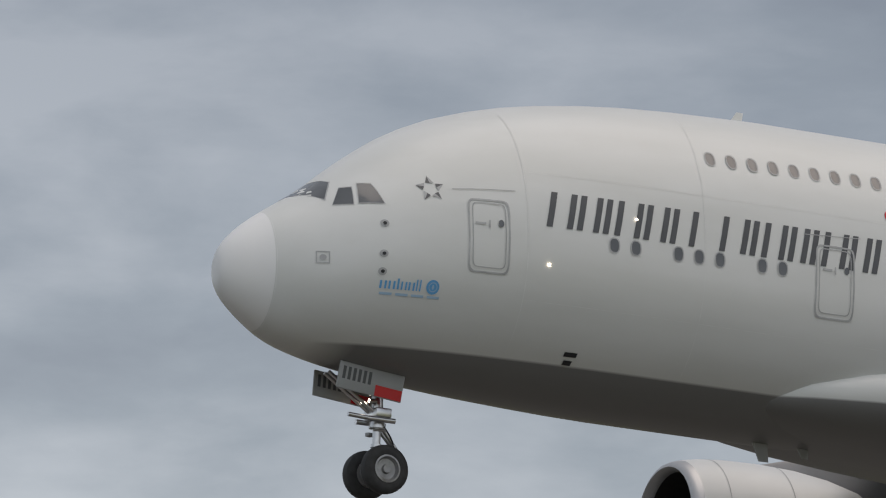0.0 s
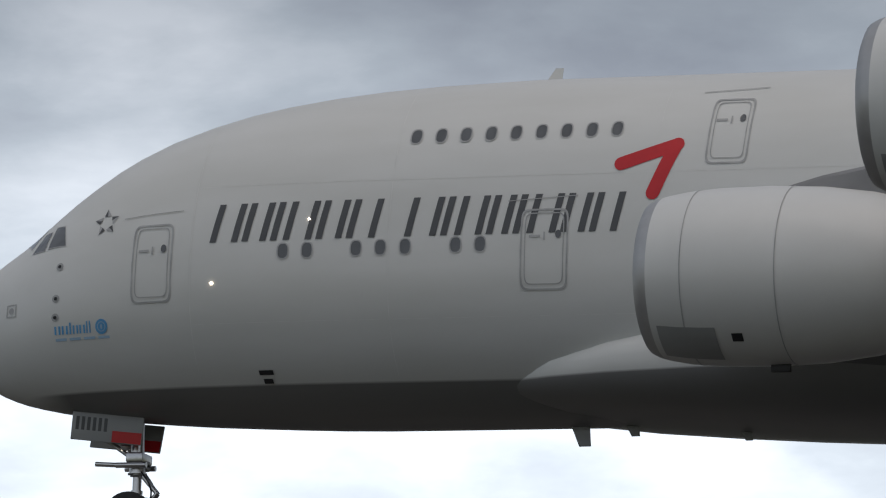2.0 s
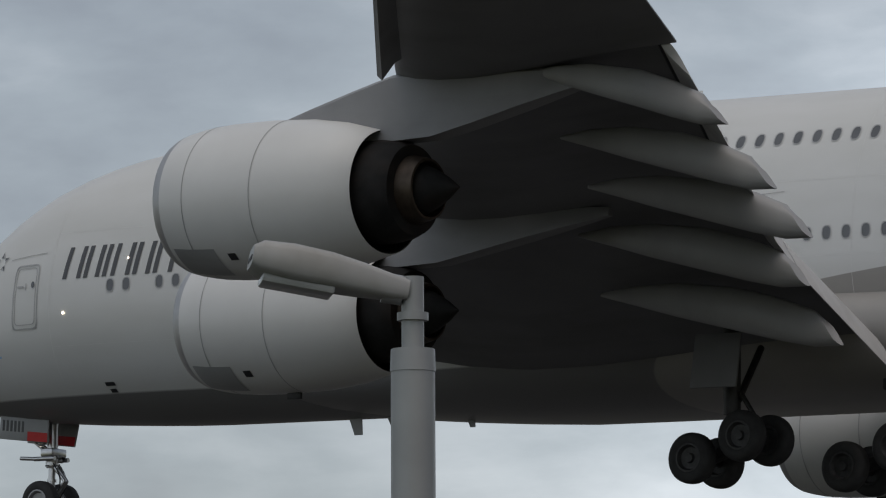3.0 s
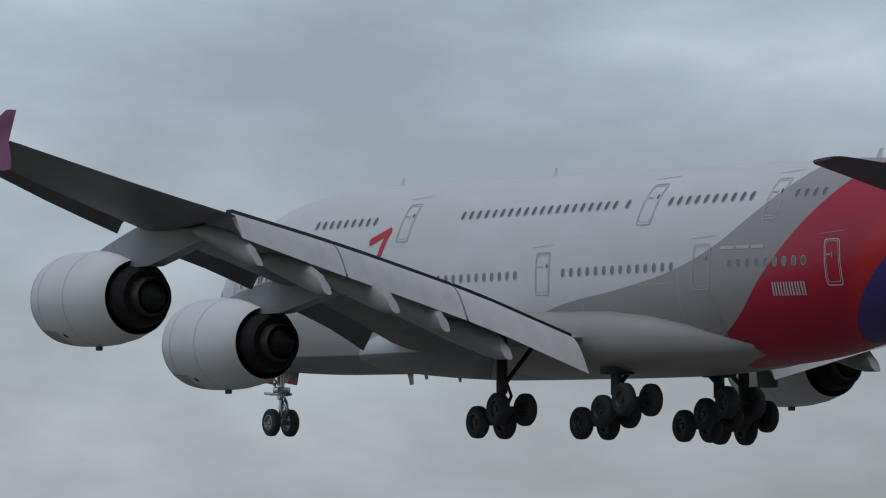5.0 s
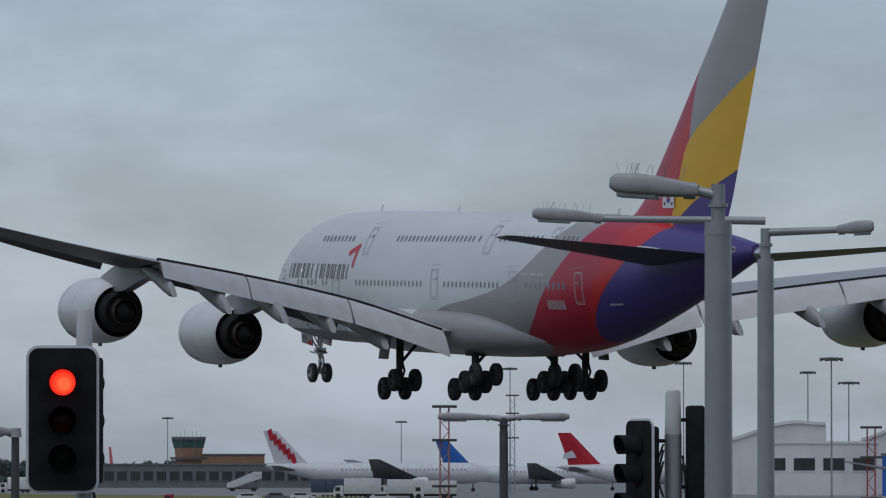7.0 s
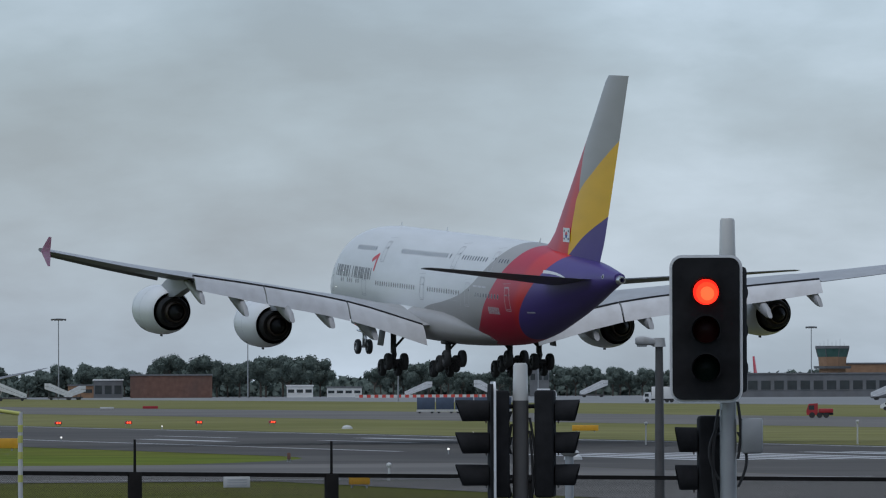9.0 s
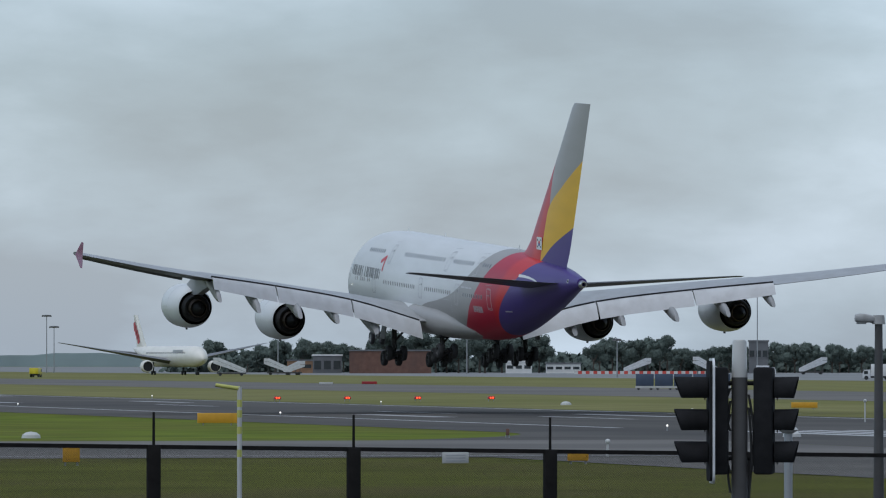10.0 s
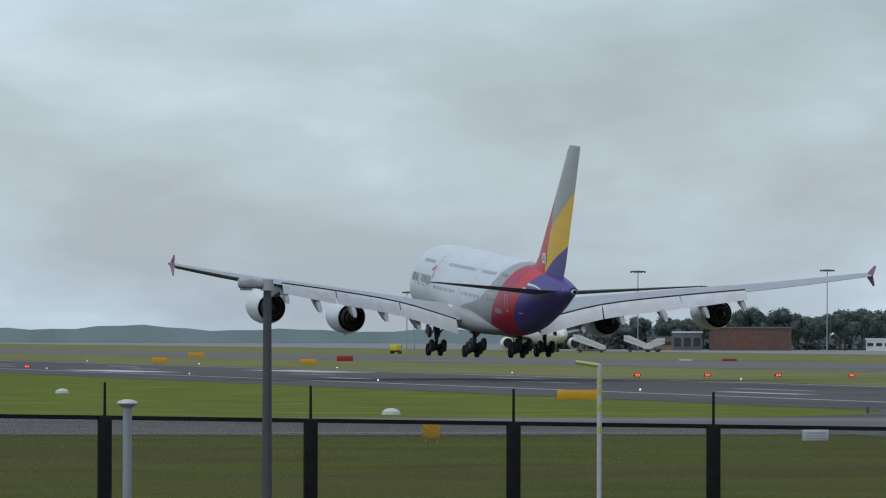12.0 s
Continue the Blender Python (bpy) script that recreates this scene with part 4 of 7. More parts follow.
def fittings():
    # sensors, vents, lights and aerials
    for s, z in ((3.72, 3.98), (3.68, 3.17), (3.67, 2.71)):
        bm = bmesh.new()
        disc(bm, s, z, 0.11, 0.1, 0.012, 16)
        d = part("sensor_plate", bm, M_LINE, plane, smooth=False)
        bm = bmesh.new()
        disc(bm, s, z, 0.05, 0.045, 0.03, 10)
        part("sensor", bm, M_BLACK, d, smooth=False)
    bm = bmesh.new()
    outline(bm, 2.1, 2.42, 2.84, 3.16, 0.03)
    d = part("pitot_panel", bm, M_LINE, plane, smooth=False)
    bm = bmesh.new()
    disc(bm, 2.26, 3.0, 0.08, 0.08, 0.02, 12)
    part("sensor", bm, M_LINE, d, smooth=False)
    bm = bmesh.new()
    patch(bm, ((9.05, 1.2), (9.42, 1.2), (9.42, 1.3), (9.05, 1.3)), 2, 1, 0.02)
    patch(bm, ((9.12, 1.02), (9.36, 1.02), (9.36, 1.12), (9.12, 1.12)), 2, 1, 0.02)
    part("outflow_vent", bm, M_BLACK, plane, smooth=False)
    for s, z, r in ((8.05, 3.31, 0.034), (10.55, 4.81, 0.03)):
        bm = bmesh.new()
        disc(bm, s, z, r, r, 0.03, 12)
        part("hull_lamp", bm, M_LAMP_GLOW, plane, "small lit lamp on the hull", smooth=False)
    for s, z, h, c in ((16.2, 0.2, -0.5, 0.5), (17.6, 0.15, -0.22, 0.35), (20.5, -0.02, -0.2, 0.3)):
        bm = bmesh.new()
        skin(bm, [[(0.03, -s, z + 0.1), (0, -s - c, z + 0.1), (-0.03, -s, z + 0.1)], [(0.015, -s - c * 0.5, z + h), (0, -s - c * 1.1, z + h), (-0.015, -s - c * 0.5, z + h)]], True, True, True)
        part("blade_aerial", bm, M_GREYPAINT, plane, smooth=False)
    for s in (15.25, 28.0, 52.5):
        zt = section(s)[0]
        bm = bmesh.new()
        skin(bm, [[(0.03, -s, zt - 0.05), (0, -s - 0.45, zt - 0.05), (-0.03, -s, zt - 0.05)], [(0.015, -s - 0.3, zt + 0.38), (0, -s - 0.5, zt + 0.38), (-0.015, -s - 0.3, zt + 0.38)]], True, True, True)
        part("blade_aerial", bm, M_WHITE, plane, smooth=False)
    # drain masts and dark chine panels under the nacelles
    for side in (-1, 1):
        for lat, s0, zc in ENGINES[side]:
            bm = bmesh.new()
            box(bm, (side * lat - 0.05, -s0 - 3.2, zc - 2.14), (side * lat + 0.05, -s0 - 2.75, zc - 1.9), None, 0.02)
            part("drain_mast", bm, M_BLACK, plane)
            bm = bmesh.new()
            a0 = math.radians(-128 if side < 0 else -52)
            vs = [bm.verts.new((side * lat + 1.985 * math.cos(a0 + d), -s0 - y, zc + 1.985 * math.sin(a0 + d))) for d, y in ((-0.06, 2.2), (0.06, 2.2), (0.06, 2.45), (-0.06, 2.45))]
            bm.faces.new(vs)
            part("cooling_vent", bm, M_BLACK, plane, smooth=False)
    # black boxes put in for the dark of the wells above the body gear
    for side in (-1, 1):
        bm = bmesh.new()
        box(bm, (side * 2.6 - 0.5, -38.1, -0.12), (side * 2.6 + 0.5, -36.8, 0.4), None, 0.08)
        part("gear_well_shade", bm, M_BLACK, plane)
    # the seam of the rear fairing
    bm = bmesh.new()
    for k in range(10):
        z0, z1 = 0.9 + k * 0.22, 1.12 + k * 0.22
        s0, s1 = 45.9 - 0.25 * (k - 5) ** 2 / 25, 45.9 - 0.25 * (k - 4) ** 2 / 25
        patch(bm, ((s0, z0), (s0 + 0.05, z0), (s1 + 0.05, z1), (s1, z1)), 1, 1, 0.02)
    part("panel_seam", bm, M_LINE, plane, smooth=False)


M_SEAM = material("faint_skin_seam", (0.73, 0.738, 0.72), 0.45, vary=0.1)


def skin_seams():
    """Faint joints of the skin panels, round the hull and along it."""
    for s in (1.27, 7.45, 12.6, 19.2, 24.4, 31.2, 36.0, 43.4):
        bm = bmesh.new()
        rows = []
        for ds in (0, 0.014):
            rows.append([project(s + ds, hull(s, z), z, 0.006) for z in [1.1 + 7.2 * (section(s)[0] - 1.3) / 7.4 * k / 30 for k in range(31)]])
        skin(bm, rows, False)
        part("skin_seam", bm, M_SEAM, plane, smooth=False)
    for z, s0, s1 in ((2.35, 7.5, 19), (5.75, 7.5, 43), (3.6, 19.3, 43)):
        bm = bmesh.new()
        rows = []
        for dz in (0, 0.01):
            rows.append([project(s0 + (s1 - s0) * k / 40, hull(s0 + (s1 - s0) * k / 40, z), z + dz, 0.006) for k in range(41)])
        skin(bm, rows, False)
        part("skin_seam", bm, M_SEAM, plane, smooth=False)


skin_seams()
deck_windows()
doors()
cockpit()
lettering()
tail_crescent()
tail_vent()
fin_flag()
fittings()


# ---- the airfield ----
M_GRASS = material("mown_grass", (0.122, 0.155, 0.018), 0.95, spec=0.05, vary=0.3, scale=0.12, dirt=((0.135, 0.118, 0.03), 0.7, 0.03, (1, 0.5, 1)), bump=0.4, bump_scale=2.0)
M_DRYGRASS = material("dry_grass", (0.195, 0.185, 0.07), 0.95, spec=0.05, vary=0.2, scale=0.08, dirt=((0.12, 0.128, 0.03), 0.7, 0.02, (1, 0.35, 1)), bump=0.3, bump_scale=2.0)
M_VERGE = material("worn_verge_grass", (0.112, 0.118, 0.017), 0.95, spec=0.05, vary=0.25, scale=0.1, dirt=((0.1, 0.075, 0.035), 0.8, 0.05, (1, 1, 1)), bump=0.3, bump_scale=2.0)
M_ASPHALT = material("runway_asphalt", (0.104, 0.097, 0.088), 0.95, spec=0.1, vary=0.16, scale=0.06, dirt=((0.045, 0.044, 0.044), 0.7, 0.03, (1, 0.12, 1)))
M_TAXIWAY = material("taxiway_asphalt", (0.166, 0.155, 0.139), 0.92, spec=0.12, vary=0.14, scale=0.05, dirt=((0.07, 0.068, 0.066), 0.6, 0.03, (0.3, 1, 1)))
# for ground out of view: dark, so little light bounces up
M_LOWBOUNCE = material("low_bounce_ground", (0.055, 0.054, 0.054), 0.9, vary=0.2, scale=0.05, spec=0.1)
M_CONCRETE = material("apron_concrete", (0.22, 0.22, 0.21), 0.85, vary=0.12, scale=0.04, dirt=((0.12, 0.12, 0.115), 0.6, 0.02, (1, 1, 1)))
M_MARK = material("white_road_paint", (0.46, 0.46, 0.45), 0.7, vary=0.12, scale=0.8, dirt=((0.25, 0.25, 0.25), 0.5, 0.4, (1, 1, 1)))
M_YELLOW = material("yellow_sign_paint", (0.66, 0.34, 0.02), 0.5, vary=0.1, scale=1.2)
M_BRICK = material("brown_brick", (0.17, 0.09, 0.065), 0.85, vary=0.18, scale=0.6, dirt=((0.1, 0.07, 0.06), 0.5, 0.2, (1, 1, 0.4)))
M_TANBRICK = material("tan_brick", (0.32, 0.19, 0.11), 0.85, vary=0.15, scale=0.5, dirt=((0.2, 0.13, 0.08), 0.5, 0.2, (1, 1, 0.4)))
M_PALEWALL = material("pale_cladding", (0.76, 0.755, 0.72), 0.6, vary=0.06, scale=0.2, dirt=((0.4, 0.39, 0.37), 0.4, 0.15, (1, 1, 0.3)))
M_ROOF = material("pale_metal_roof", (0.78, 0.78, 0.75), 0.45, vary=0.06, scale=0.2, dirt=((0.5, 0.5, 0.48), 0.4, 0.1, (1, 1, 1)))
# dark walls, made lighter by the haze put into their colour
M_DARKWALL = material("hazed_dark_cladding", (0.15, 0.155, 0.16), 0.7, vary=0.15, scale=0.3, dirt=((0.17, 0.16, 0.15), 0.4, 0.2, (1, 1, 1)))
M_TINT = material("tinted_glazing", (0.03, 0.04, 0.045), 0.12, vary=0.2, scale=0.4)
M_GREEN_GLASS = material("green_glazing", (0.07, 0.14, 0.12), 0.12, vary=0.2, scale=0.4)
M_GALV = material("galvanised_steel", (0.36, 0.37, 0.37), 0.5, 0.5, vary=0.12, scale=2.5, dirt=((0.22, 0.22, 0.21), 0.5, 1.2, (1, 1, 0.15)))
M_DULLPOLE = material("weathered_grey_pole", (0.09, 0.087, 0.084), 0.65, 0.2, vary=0.15, scale=3, dirt=((0.1, 0.09, 0.085), 0.5, 2, (1, 1, 0.2)))
# mast heads in a paler grey that stands in for distance haze
M_MASTHEAD = material("hazed_lamp_ring", (0.2, 0.2, 0.2), 0.6, 0.2, vary=0.12, scale=1.5)
M_LUMI = material("lamp_housing", (0.38, 0.38, 0.37), 0.5, vary=0.1, scale=4, dirt=((0.25, 0.24, 0.2), 0.6, 5, (1, 1, 1)))
M_LENS = material("lamp_lens", (0.4, 0.41, 0.4), 0.2, vary=0.05)
M_FENCEBLACK = material("black_fence_coating", (0.017, 0.016, 0.015), 0.85, spec=0.08, vary=0.2, scale=5)
M_WIRE = material("fence_wire", (0.035, 0.029, 0.021), 0.8, 0.0, vary=0.2, scale=10)
M_SIGNAL = material("black_signal_housing", (0.021, 0.021, 0.022), 0.85, spec=0.08, vary=0.25, scale=6, bump=0.1)
M_SIGNALEDGE = material("white_board_edge", (0.75, 0.76, 0.76), 0.45, vary=0.05, scale=5)
M_DEADLENS = material("unlit_red_lens", (0.03, 0.003, 0.003), 0.35, spec=0.15, vary=0.2)
M_GREENLENS = material("unlit_green_lens", (0.004, 0.012, 0.009), 0.35, spec=0.12, vary=0.2)
M_CAPWHITE = material("white_plastic_cap", (0.54, 0.54, 0.51), 0.45, vary=0.05, scale=4, dirt=((0.45, 0.44, 0.4), 0.4, 4, (1, 1, 0.3)))
M_CABLE = material("black_cable", (0.012, 0.012, 0.012), 0.6)
# leaf colour lifted and greyed to carry the haze of the far side
M_LEAF = material("hazed_tree_leaves", (0.105, 0.13, 0.112), 0.95, spec=0.05, vary=0.3, scale=0.7)
M_BARK = material("grey_bark", (0.09, 0.075, 0.06), 0.9, vary=0.2, scale=2)
# distance haze is mixed into the hill colour: paler and bluer than woodland
M_HILL = material("hazed_wooded_hill", (0.33, 0.40, 0.43), 0.95, vary=0.12, scale=0.02)
M_VWHITE = material("white_vehicle_paint", (0.66, 0.67, 0.67), 0.35, vary=0.06, scale=1.5, dirt=((0.4, 0.38, 0.35), 0.4, 1.0, (1, 1, 1)))
M_VRED = material("red_vehicle_paint", (0.36, 0.02, 0.025), 0.4, vary=0.12, scale=1)
M_VYELLOW = material("yellow_vehicle_paint", (0.65, 0.55, 0.03), 0.4, vary=0.12, scale=1)
M_VBLUE = material("blue_grey_panels", (0.06, 0.085, 0.13), 0.5, vary=0.15, scale=0.6)
M_VGREEN = material("bright_green_panel", (0.16, 0.50, 0.05), 0.4, vary=0.06, scale=1)
M_TAILBLUE = material("blue_tail_paint", (0.02, 0.13, 0.45), 0.35, vary=0.1, scale=0.3)
M_TAILRED = material("red_tail_paint", (0.50, 0.015, 0.03), 0.35, vary=0.1, scale=0.3)
M_DARKFIN = material("maroon_fin_paint", (0.07, 0.012, 0.02), 0.4, vary=0.3, scale=0.3)
M_CREAM = material("cream_fuselage", (0.8, 0.77, 0.68), 0.4, vary=0.05, scale=0.3)
M_REDWHITE = material("barrier_red", (0.5, 0.05, 0.03), 0.5, vary=0.1)
M_AMBER = glow("amber_beacon", (1.0, 0.35, 0.02), 1.5)

SKEW = 0.0135  # the runway's heading, metres across per metre along


def across(x0, y):
    return x0 + SKEW * (y - 500)


def ground_sheet():
    xs = [-4600, -600, -150, 0, 150, 400, 800, 1600, 4800]
    ys = [-4600, -300, -40, 60, 122, 165, 260, 420, 700, 1100, 1800, 3000, 4800]
    bm = bmesh.new()
    g = [[bm.verts.new((x, y, 1.6 if y < 130 else 0.0)) for x in xs] for y in ys]
    for a, b in zip(g, g[1:]):
        for i in range(len(xs) - 1):
            bm.faces.new((a[i], a[i + 1], b[i + 1], b[i]))
    tagged(part("ground", bm, M_GRASS, smooth=False), "wide mown airfield grass with drier patches", "ground", kind="structure")


def strip(name, x0, x1, y0, y1, z, mat, parent=None, label="", category="", n=1):
    bm = bmesh.new()
    rows = []
    for k in range(n + 1):
        y = y0 + (y1 - y0) * k / n
        rows.append([(across(x0, y), y, z), (across(x1, y), y, z)])
    skin(bm, rows, False)
    ob = part(name, bm, mat, parent, smooth=False)
    return tagged(ob, label, category, kind="structure") if label else ob


ground_sheet()
runway = strip("runway", 129, 189, 345, 4000, 0.02, M_ASPHALT, None, "dark grooved asphalt runway with white markings", "runway")
strip("taxiway", -160, 128.6, 345, 417, 0.03, M_TAXIWAY, None, "grey asphalt taxiway leading on to the runway", "taxiway")
# the flared corner where the taxiway meets the runway
bm = bmesh.new()
skin(bm, [[(across(128.95 - 20 * (1 - k / 10) ** 2, 417 + 5 * k), 417 + 5 * k, 0.024), (across(128.98, 417 + 5 * k), 417 + 5 * k, 0.024)] for k in range(11)], False)
tagged(part("taxiway_corner", bm, M_ASPHALT, smooth=False), "dark asphalt corner between taxiway and runway", "taxiway", kind="structure")
strip("taxiway_parallel", 262, 335, 150, 4000, 0.02, M_TAXIWAY, None, "grey asphalt taxiway beside the runway", "taxiway")
strip("apron", 500, 1500, 200, 4200, 0.02, M_CONCRETE, None, "pale concrete apron before the buildings", "apron")
strip("road", -200, 400, 66, 84, 1.63, M_TAXIWAY, None, "asphalt road along the airport fence", "road")
strip("paved_field", 97, 420, 205, 344.6, 0.03, M_TAXIWAY, None, "grey paved ground before the runway", "pavement")
# unseen dark slope, added to keep bounced light off belly and wings
bm = bmesh.new()
skin(bm, [[(x, 121.6, 1.62), (x, 165, 0.04), (x, 204.8, 0.035)] for x in (12, 480)], False)
tagged(part("low_bounce_slope", bm, M_LOWBOUNCE, smooth=False), "unseen dark bank added to cut light bounced on the belly", "pavement", kind="structure")
# unseen ground sheets: the first dims the airliner's belly, the second brightens it
strip("low_bounce_area", 12, 480, -30, 121, 1.62, M_LOWBOUNCE, None, "unseen dark ground added under the approach to cut bounced light", "pavement")
strip("bright_bounce_area", 12, 480, -700, -30.5, 1.62, M_TAXIWAY, None, "unseen grey ground added under the approach to brighten the belly", "pavement")
strip("dry_verge", 190, 261.5, 345, 4000, 0.012, M_DRYGRASS, None, "drier yellowish grass between runway and taxiway", "grass")
strip("dry_field", 336, 499, 200, 4000, 0.012, M_DRYGRASS, None, "dry yellowish grass before the apron", "grass")
strip("near_verge", -160, 96.5, 134, 344.6, 0.012, M_VERGE, None, "worn brownish grass behind the fence", "grass")
strip("edge_line", 144.2, 145.1, 490, 3000, 0.026, M_MARK, runway)
strip("edge_line", 186.0, 186.9, 490, 3000, 0.026, M_MARK, runway)
for i in range(6):
    for sx in (-1, 1):
        c = 165.6 + sx * (3.4 + i * 3.1)
        strip("threshold_bar", c - 0.9, c + 0.9, 425, 470, 0.026, M_MARK, runway)
for y in (560, 620, 720, 860, 1000, 1150, 1300):
    strip("centre_line", 165.2, 166.1, y, y + 30, 0.026, M_MARK, runway)
for y, w in ((583, 2.2), (780, 1.8), (920, 8), (1080, 1.4)):
    for sx in (-1, 1):
        strip("touchdown_mark", 165.6 + sx * 9 - w * (sx < 0), 165.6 + sx * 9 + w * (sx > 0), y, y + (62 if w > 5 else 30), 0.026, M_MARK, runway)
bm = bmesh.new()
skin(bm, [[(40, 356.5, 0.034), (40, 357.3, 0.034)], [(128, 340.5 + 6, 0.034), (128, 341.3 + 6, 0.034)]], False)
part("taxiway_line", bm, M_MARK, runway, smooth=False)


def facing(az, d, z=0.0, turn=0.0):
    """A pose on a bearing at a distance: x to the right as seen, y away."""
    a = radians(az)
    return Matrix.Translation((d * math.cos(a), d * math.sin(a), z)) @ pose(0, 0, 0, 0, 0, az - 90 + turn)


def height(el, d):
    return EYE[2] + d * math.tan(radians(el))


# runway lamps and marker boards
def small_lamp(m, glowing, name="approach_indicator_light"):
    t = thing(name, "low red lit indicator box beside the runway" if glowing else "small white runway marker cone", "light", m, "lamps beside the runway")
    bm = bmesh.new()
    if glowing:
        box(bm, (-0.38, -0.3, 0.28), (0.38, 0.3, 0.6), None, 0.04)
        part("housing", bm, M_VRED, t)
        for x in (-0.15, 0.15):
            bm = bmesh.new()
            lathe(bm, [(0, 0), (0, 0.1), (0.06, 0.1)], pose(x, -0.33, 0.44), 14)
            part("lens", bm, M_RED_GLOW, t, "glowing red lens")
        for x in (-0.3, 0.3):
            bm = bmesh.new()
            tube(bm, (x, 0, 0), (x, 0, 0.27), 0.04)
            part("leg", bm, M_GALV, t)
    else:
        lathe(bm, [(0, 0.6), (0.2, 0.56), (0.36, 0.34), (0.42, 0.0)], pose(0, 0, 0, 90), 18)
        part("cone", bm, M_CAPWHITE, t)
    return t


for x in (194.5, 202.9, 211.4, 220.3):
    small_lamp(Matrix.Translation((x, 800, 0)), True)
small_lamp(facing(81.27, 1000), True)
for t_az, d in ((73.998, 765), (78.325, 445), (80.985, 600), (72.17, 454)):
    small_lamp(facing(t_az, d), False, "marker_cone")


def edge_light(m):
    t = thing("runway_edge_light", "small white lit runway edge lamp on a stub", "light", m, "runway edge lights")
    bm = bmesh.new()
    tube(bm, (0, 0, 0), (0, 0, 0.3), 0.05, seg=8)
    part("stub", bm, M_GALV, t)
    bm = bmesh.new()
    bmesh.ops.create_icosphere(bm, subdivisions=1, radius=0.085, matrix=Matrix.Translation((0, 0, 0.36)))
    part("lens", bm, M_PALEGLOW, t)
    return t


M_PALEGLOW = glow("pale_lamp", (1.0, 0.95, 0.85), 1.0)
first = edge_light(Matrix.Translation((across(142.5, 470), 470, 0.02)))
for y in range(590, 1400, 120):
    copy_thing(first, Matrix.Translation((across(142.5, y), y, 0.02)))
for y in range(500, 1400, 120):
    copy_thing(first, Matrix.Translation((across(188.2, y), y, 0.02)))


def marker_board(m, w, h, mat, label):
    t = thing("marker_board", label, "sign", m, "airfield marker boards")
    bm = bmesh.new()
    box(bm, (-w / 2, -0.12, 0.18), (w / 2, 0.12, 0.18 + h), None, 0.03)
    part("board", bm, mat, t)
    for x in (-w * 0.35, w * 0.35):
        bm = bmesh.new()
        tube(bm, (x, 0, 0), (x, 0, 0.2), 0.05, seg=8)
        part("leg", bm, M_GALV, t)


for az, d, w, h, mat, lb in ((76.82, 530, 3.0, 0.75, M_YELLOW, "yellow airfield direction board on the grass"), (78.0, 330, 0.8, 0.85, M_YELLOW, "small yellow airfield board"),
                             (73.9, 335, 1.0, 0.5, M_YELLOW, "small yellow airfield board"), (72.07, 700, 2.6, 0.55, M_YELLOW, "yellow airfield direction board on the grass"),
                             (69.5, 640, 2.0, 0.45, M_YELLOW, "yellow airfield board with dark figure"), (75.59, 1350, 2.9, 0.5, M_VRED, "dark red airfield board"),
                             (75.94, 1330, 2.6, 0.4, M_CAPWHITE, "white airfield board on grass"), (80.2, 1200, 2.5, 0.9, M_YELLOW, "yellow airfield board on grass"),
                             (79.0, 1150, 2.5, 0.9, M_YELLOW, "yellow airfield board on grass"), (78.7, 1300, 3.0, 1.0, M_VRED, "dark red airfield board"), (79.9, 1500, 3.5, 1.0, M_YELLOW, "yellow airfield board on grass")):
    marker_board(facing(az, d), w, h, mat, lb)
marker_board(facing(74.47, 446), 0.22, 0.42, M_BRICK, "small rust-red marker at the grass corner")


def airfield_post(az, d, h):
    t = thing("airfield_post", "thin white airfield post with a round head", "post", facing(az, d), "white airfield posts")
    bm = bmesh.new()
    tube(bm, (0, 0, 0), (0, 0, h), 0.07, 0.05, 10)
    part("post", bm, M_CAPWHITE, t)
    bm = bmesh.new()
    bmesh.ops.create_icosphere(bm, subdivisions=2, radius=0.14, matrix=Matrix.Translation((0, 0, h)))
    part("head", bm, M_CAPWHITE, t)


for az, d, h in ((71.58, 560, 1.7), (69.87, 560, 1.8), (73.66, 360, 0.8)):
    airfield_post(az, d, h)
for i in range(7):
    airfield_post(68.62 - 0.075 * i, 620, 0.9)


# ---- the fence along the road ----
FOOT, ALONG = Vector((-4.117, 98.21, 0)), Vector((0.99912, 0.04188, 0))
F_BASE = 1.6


def rail_height(u):
    """The top rail falls with the road."""
    return 4.116 - 0.0145 * u


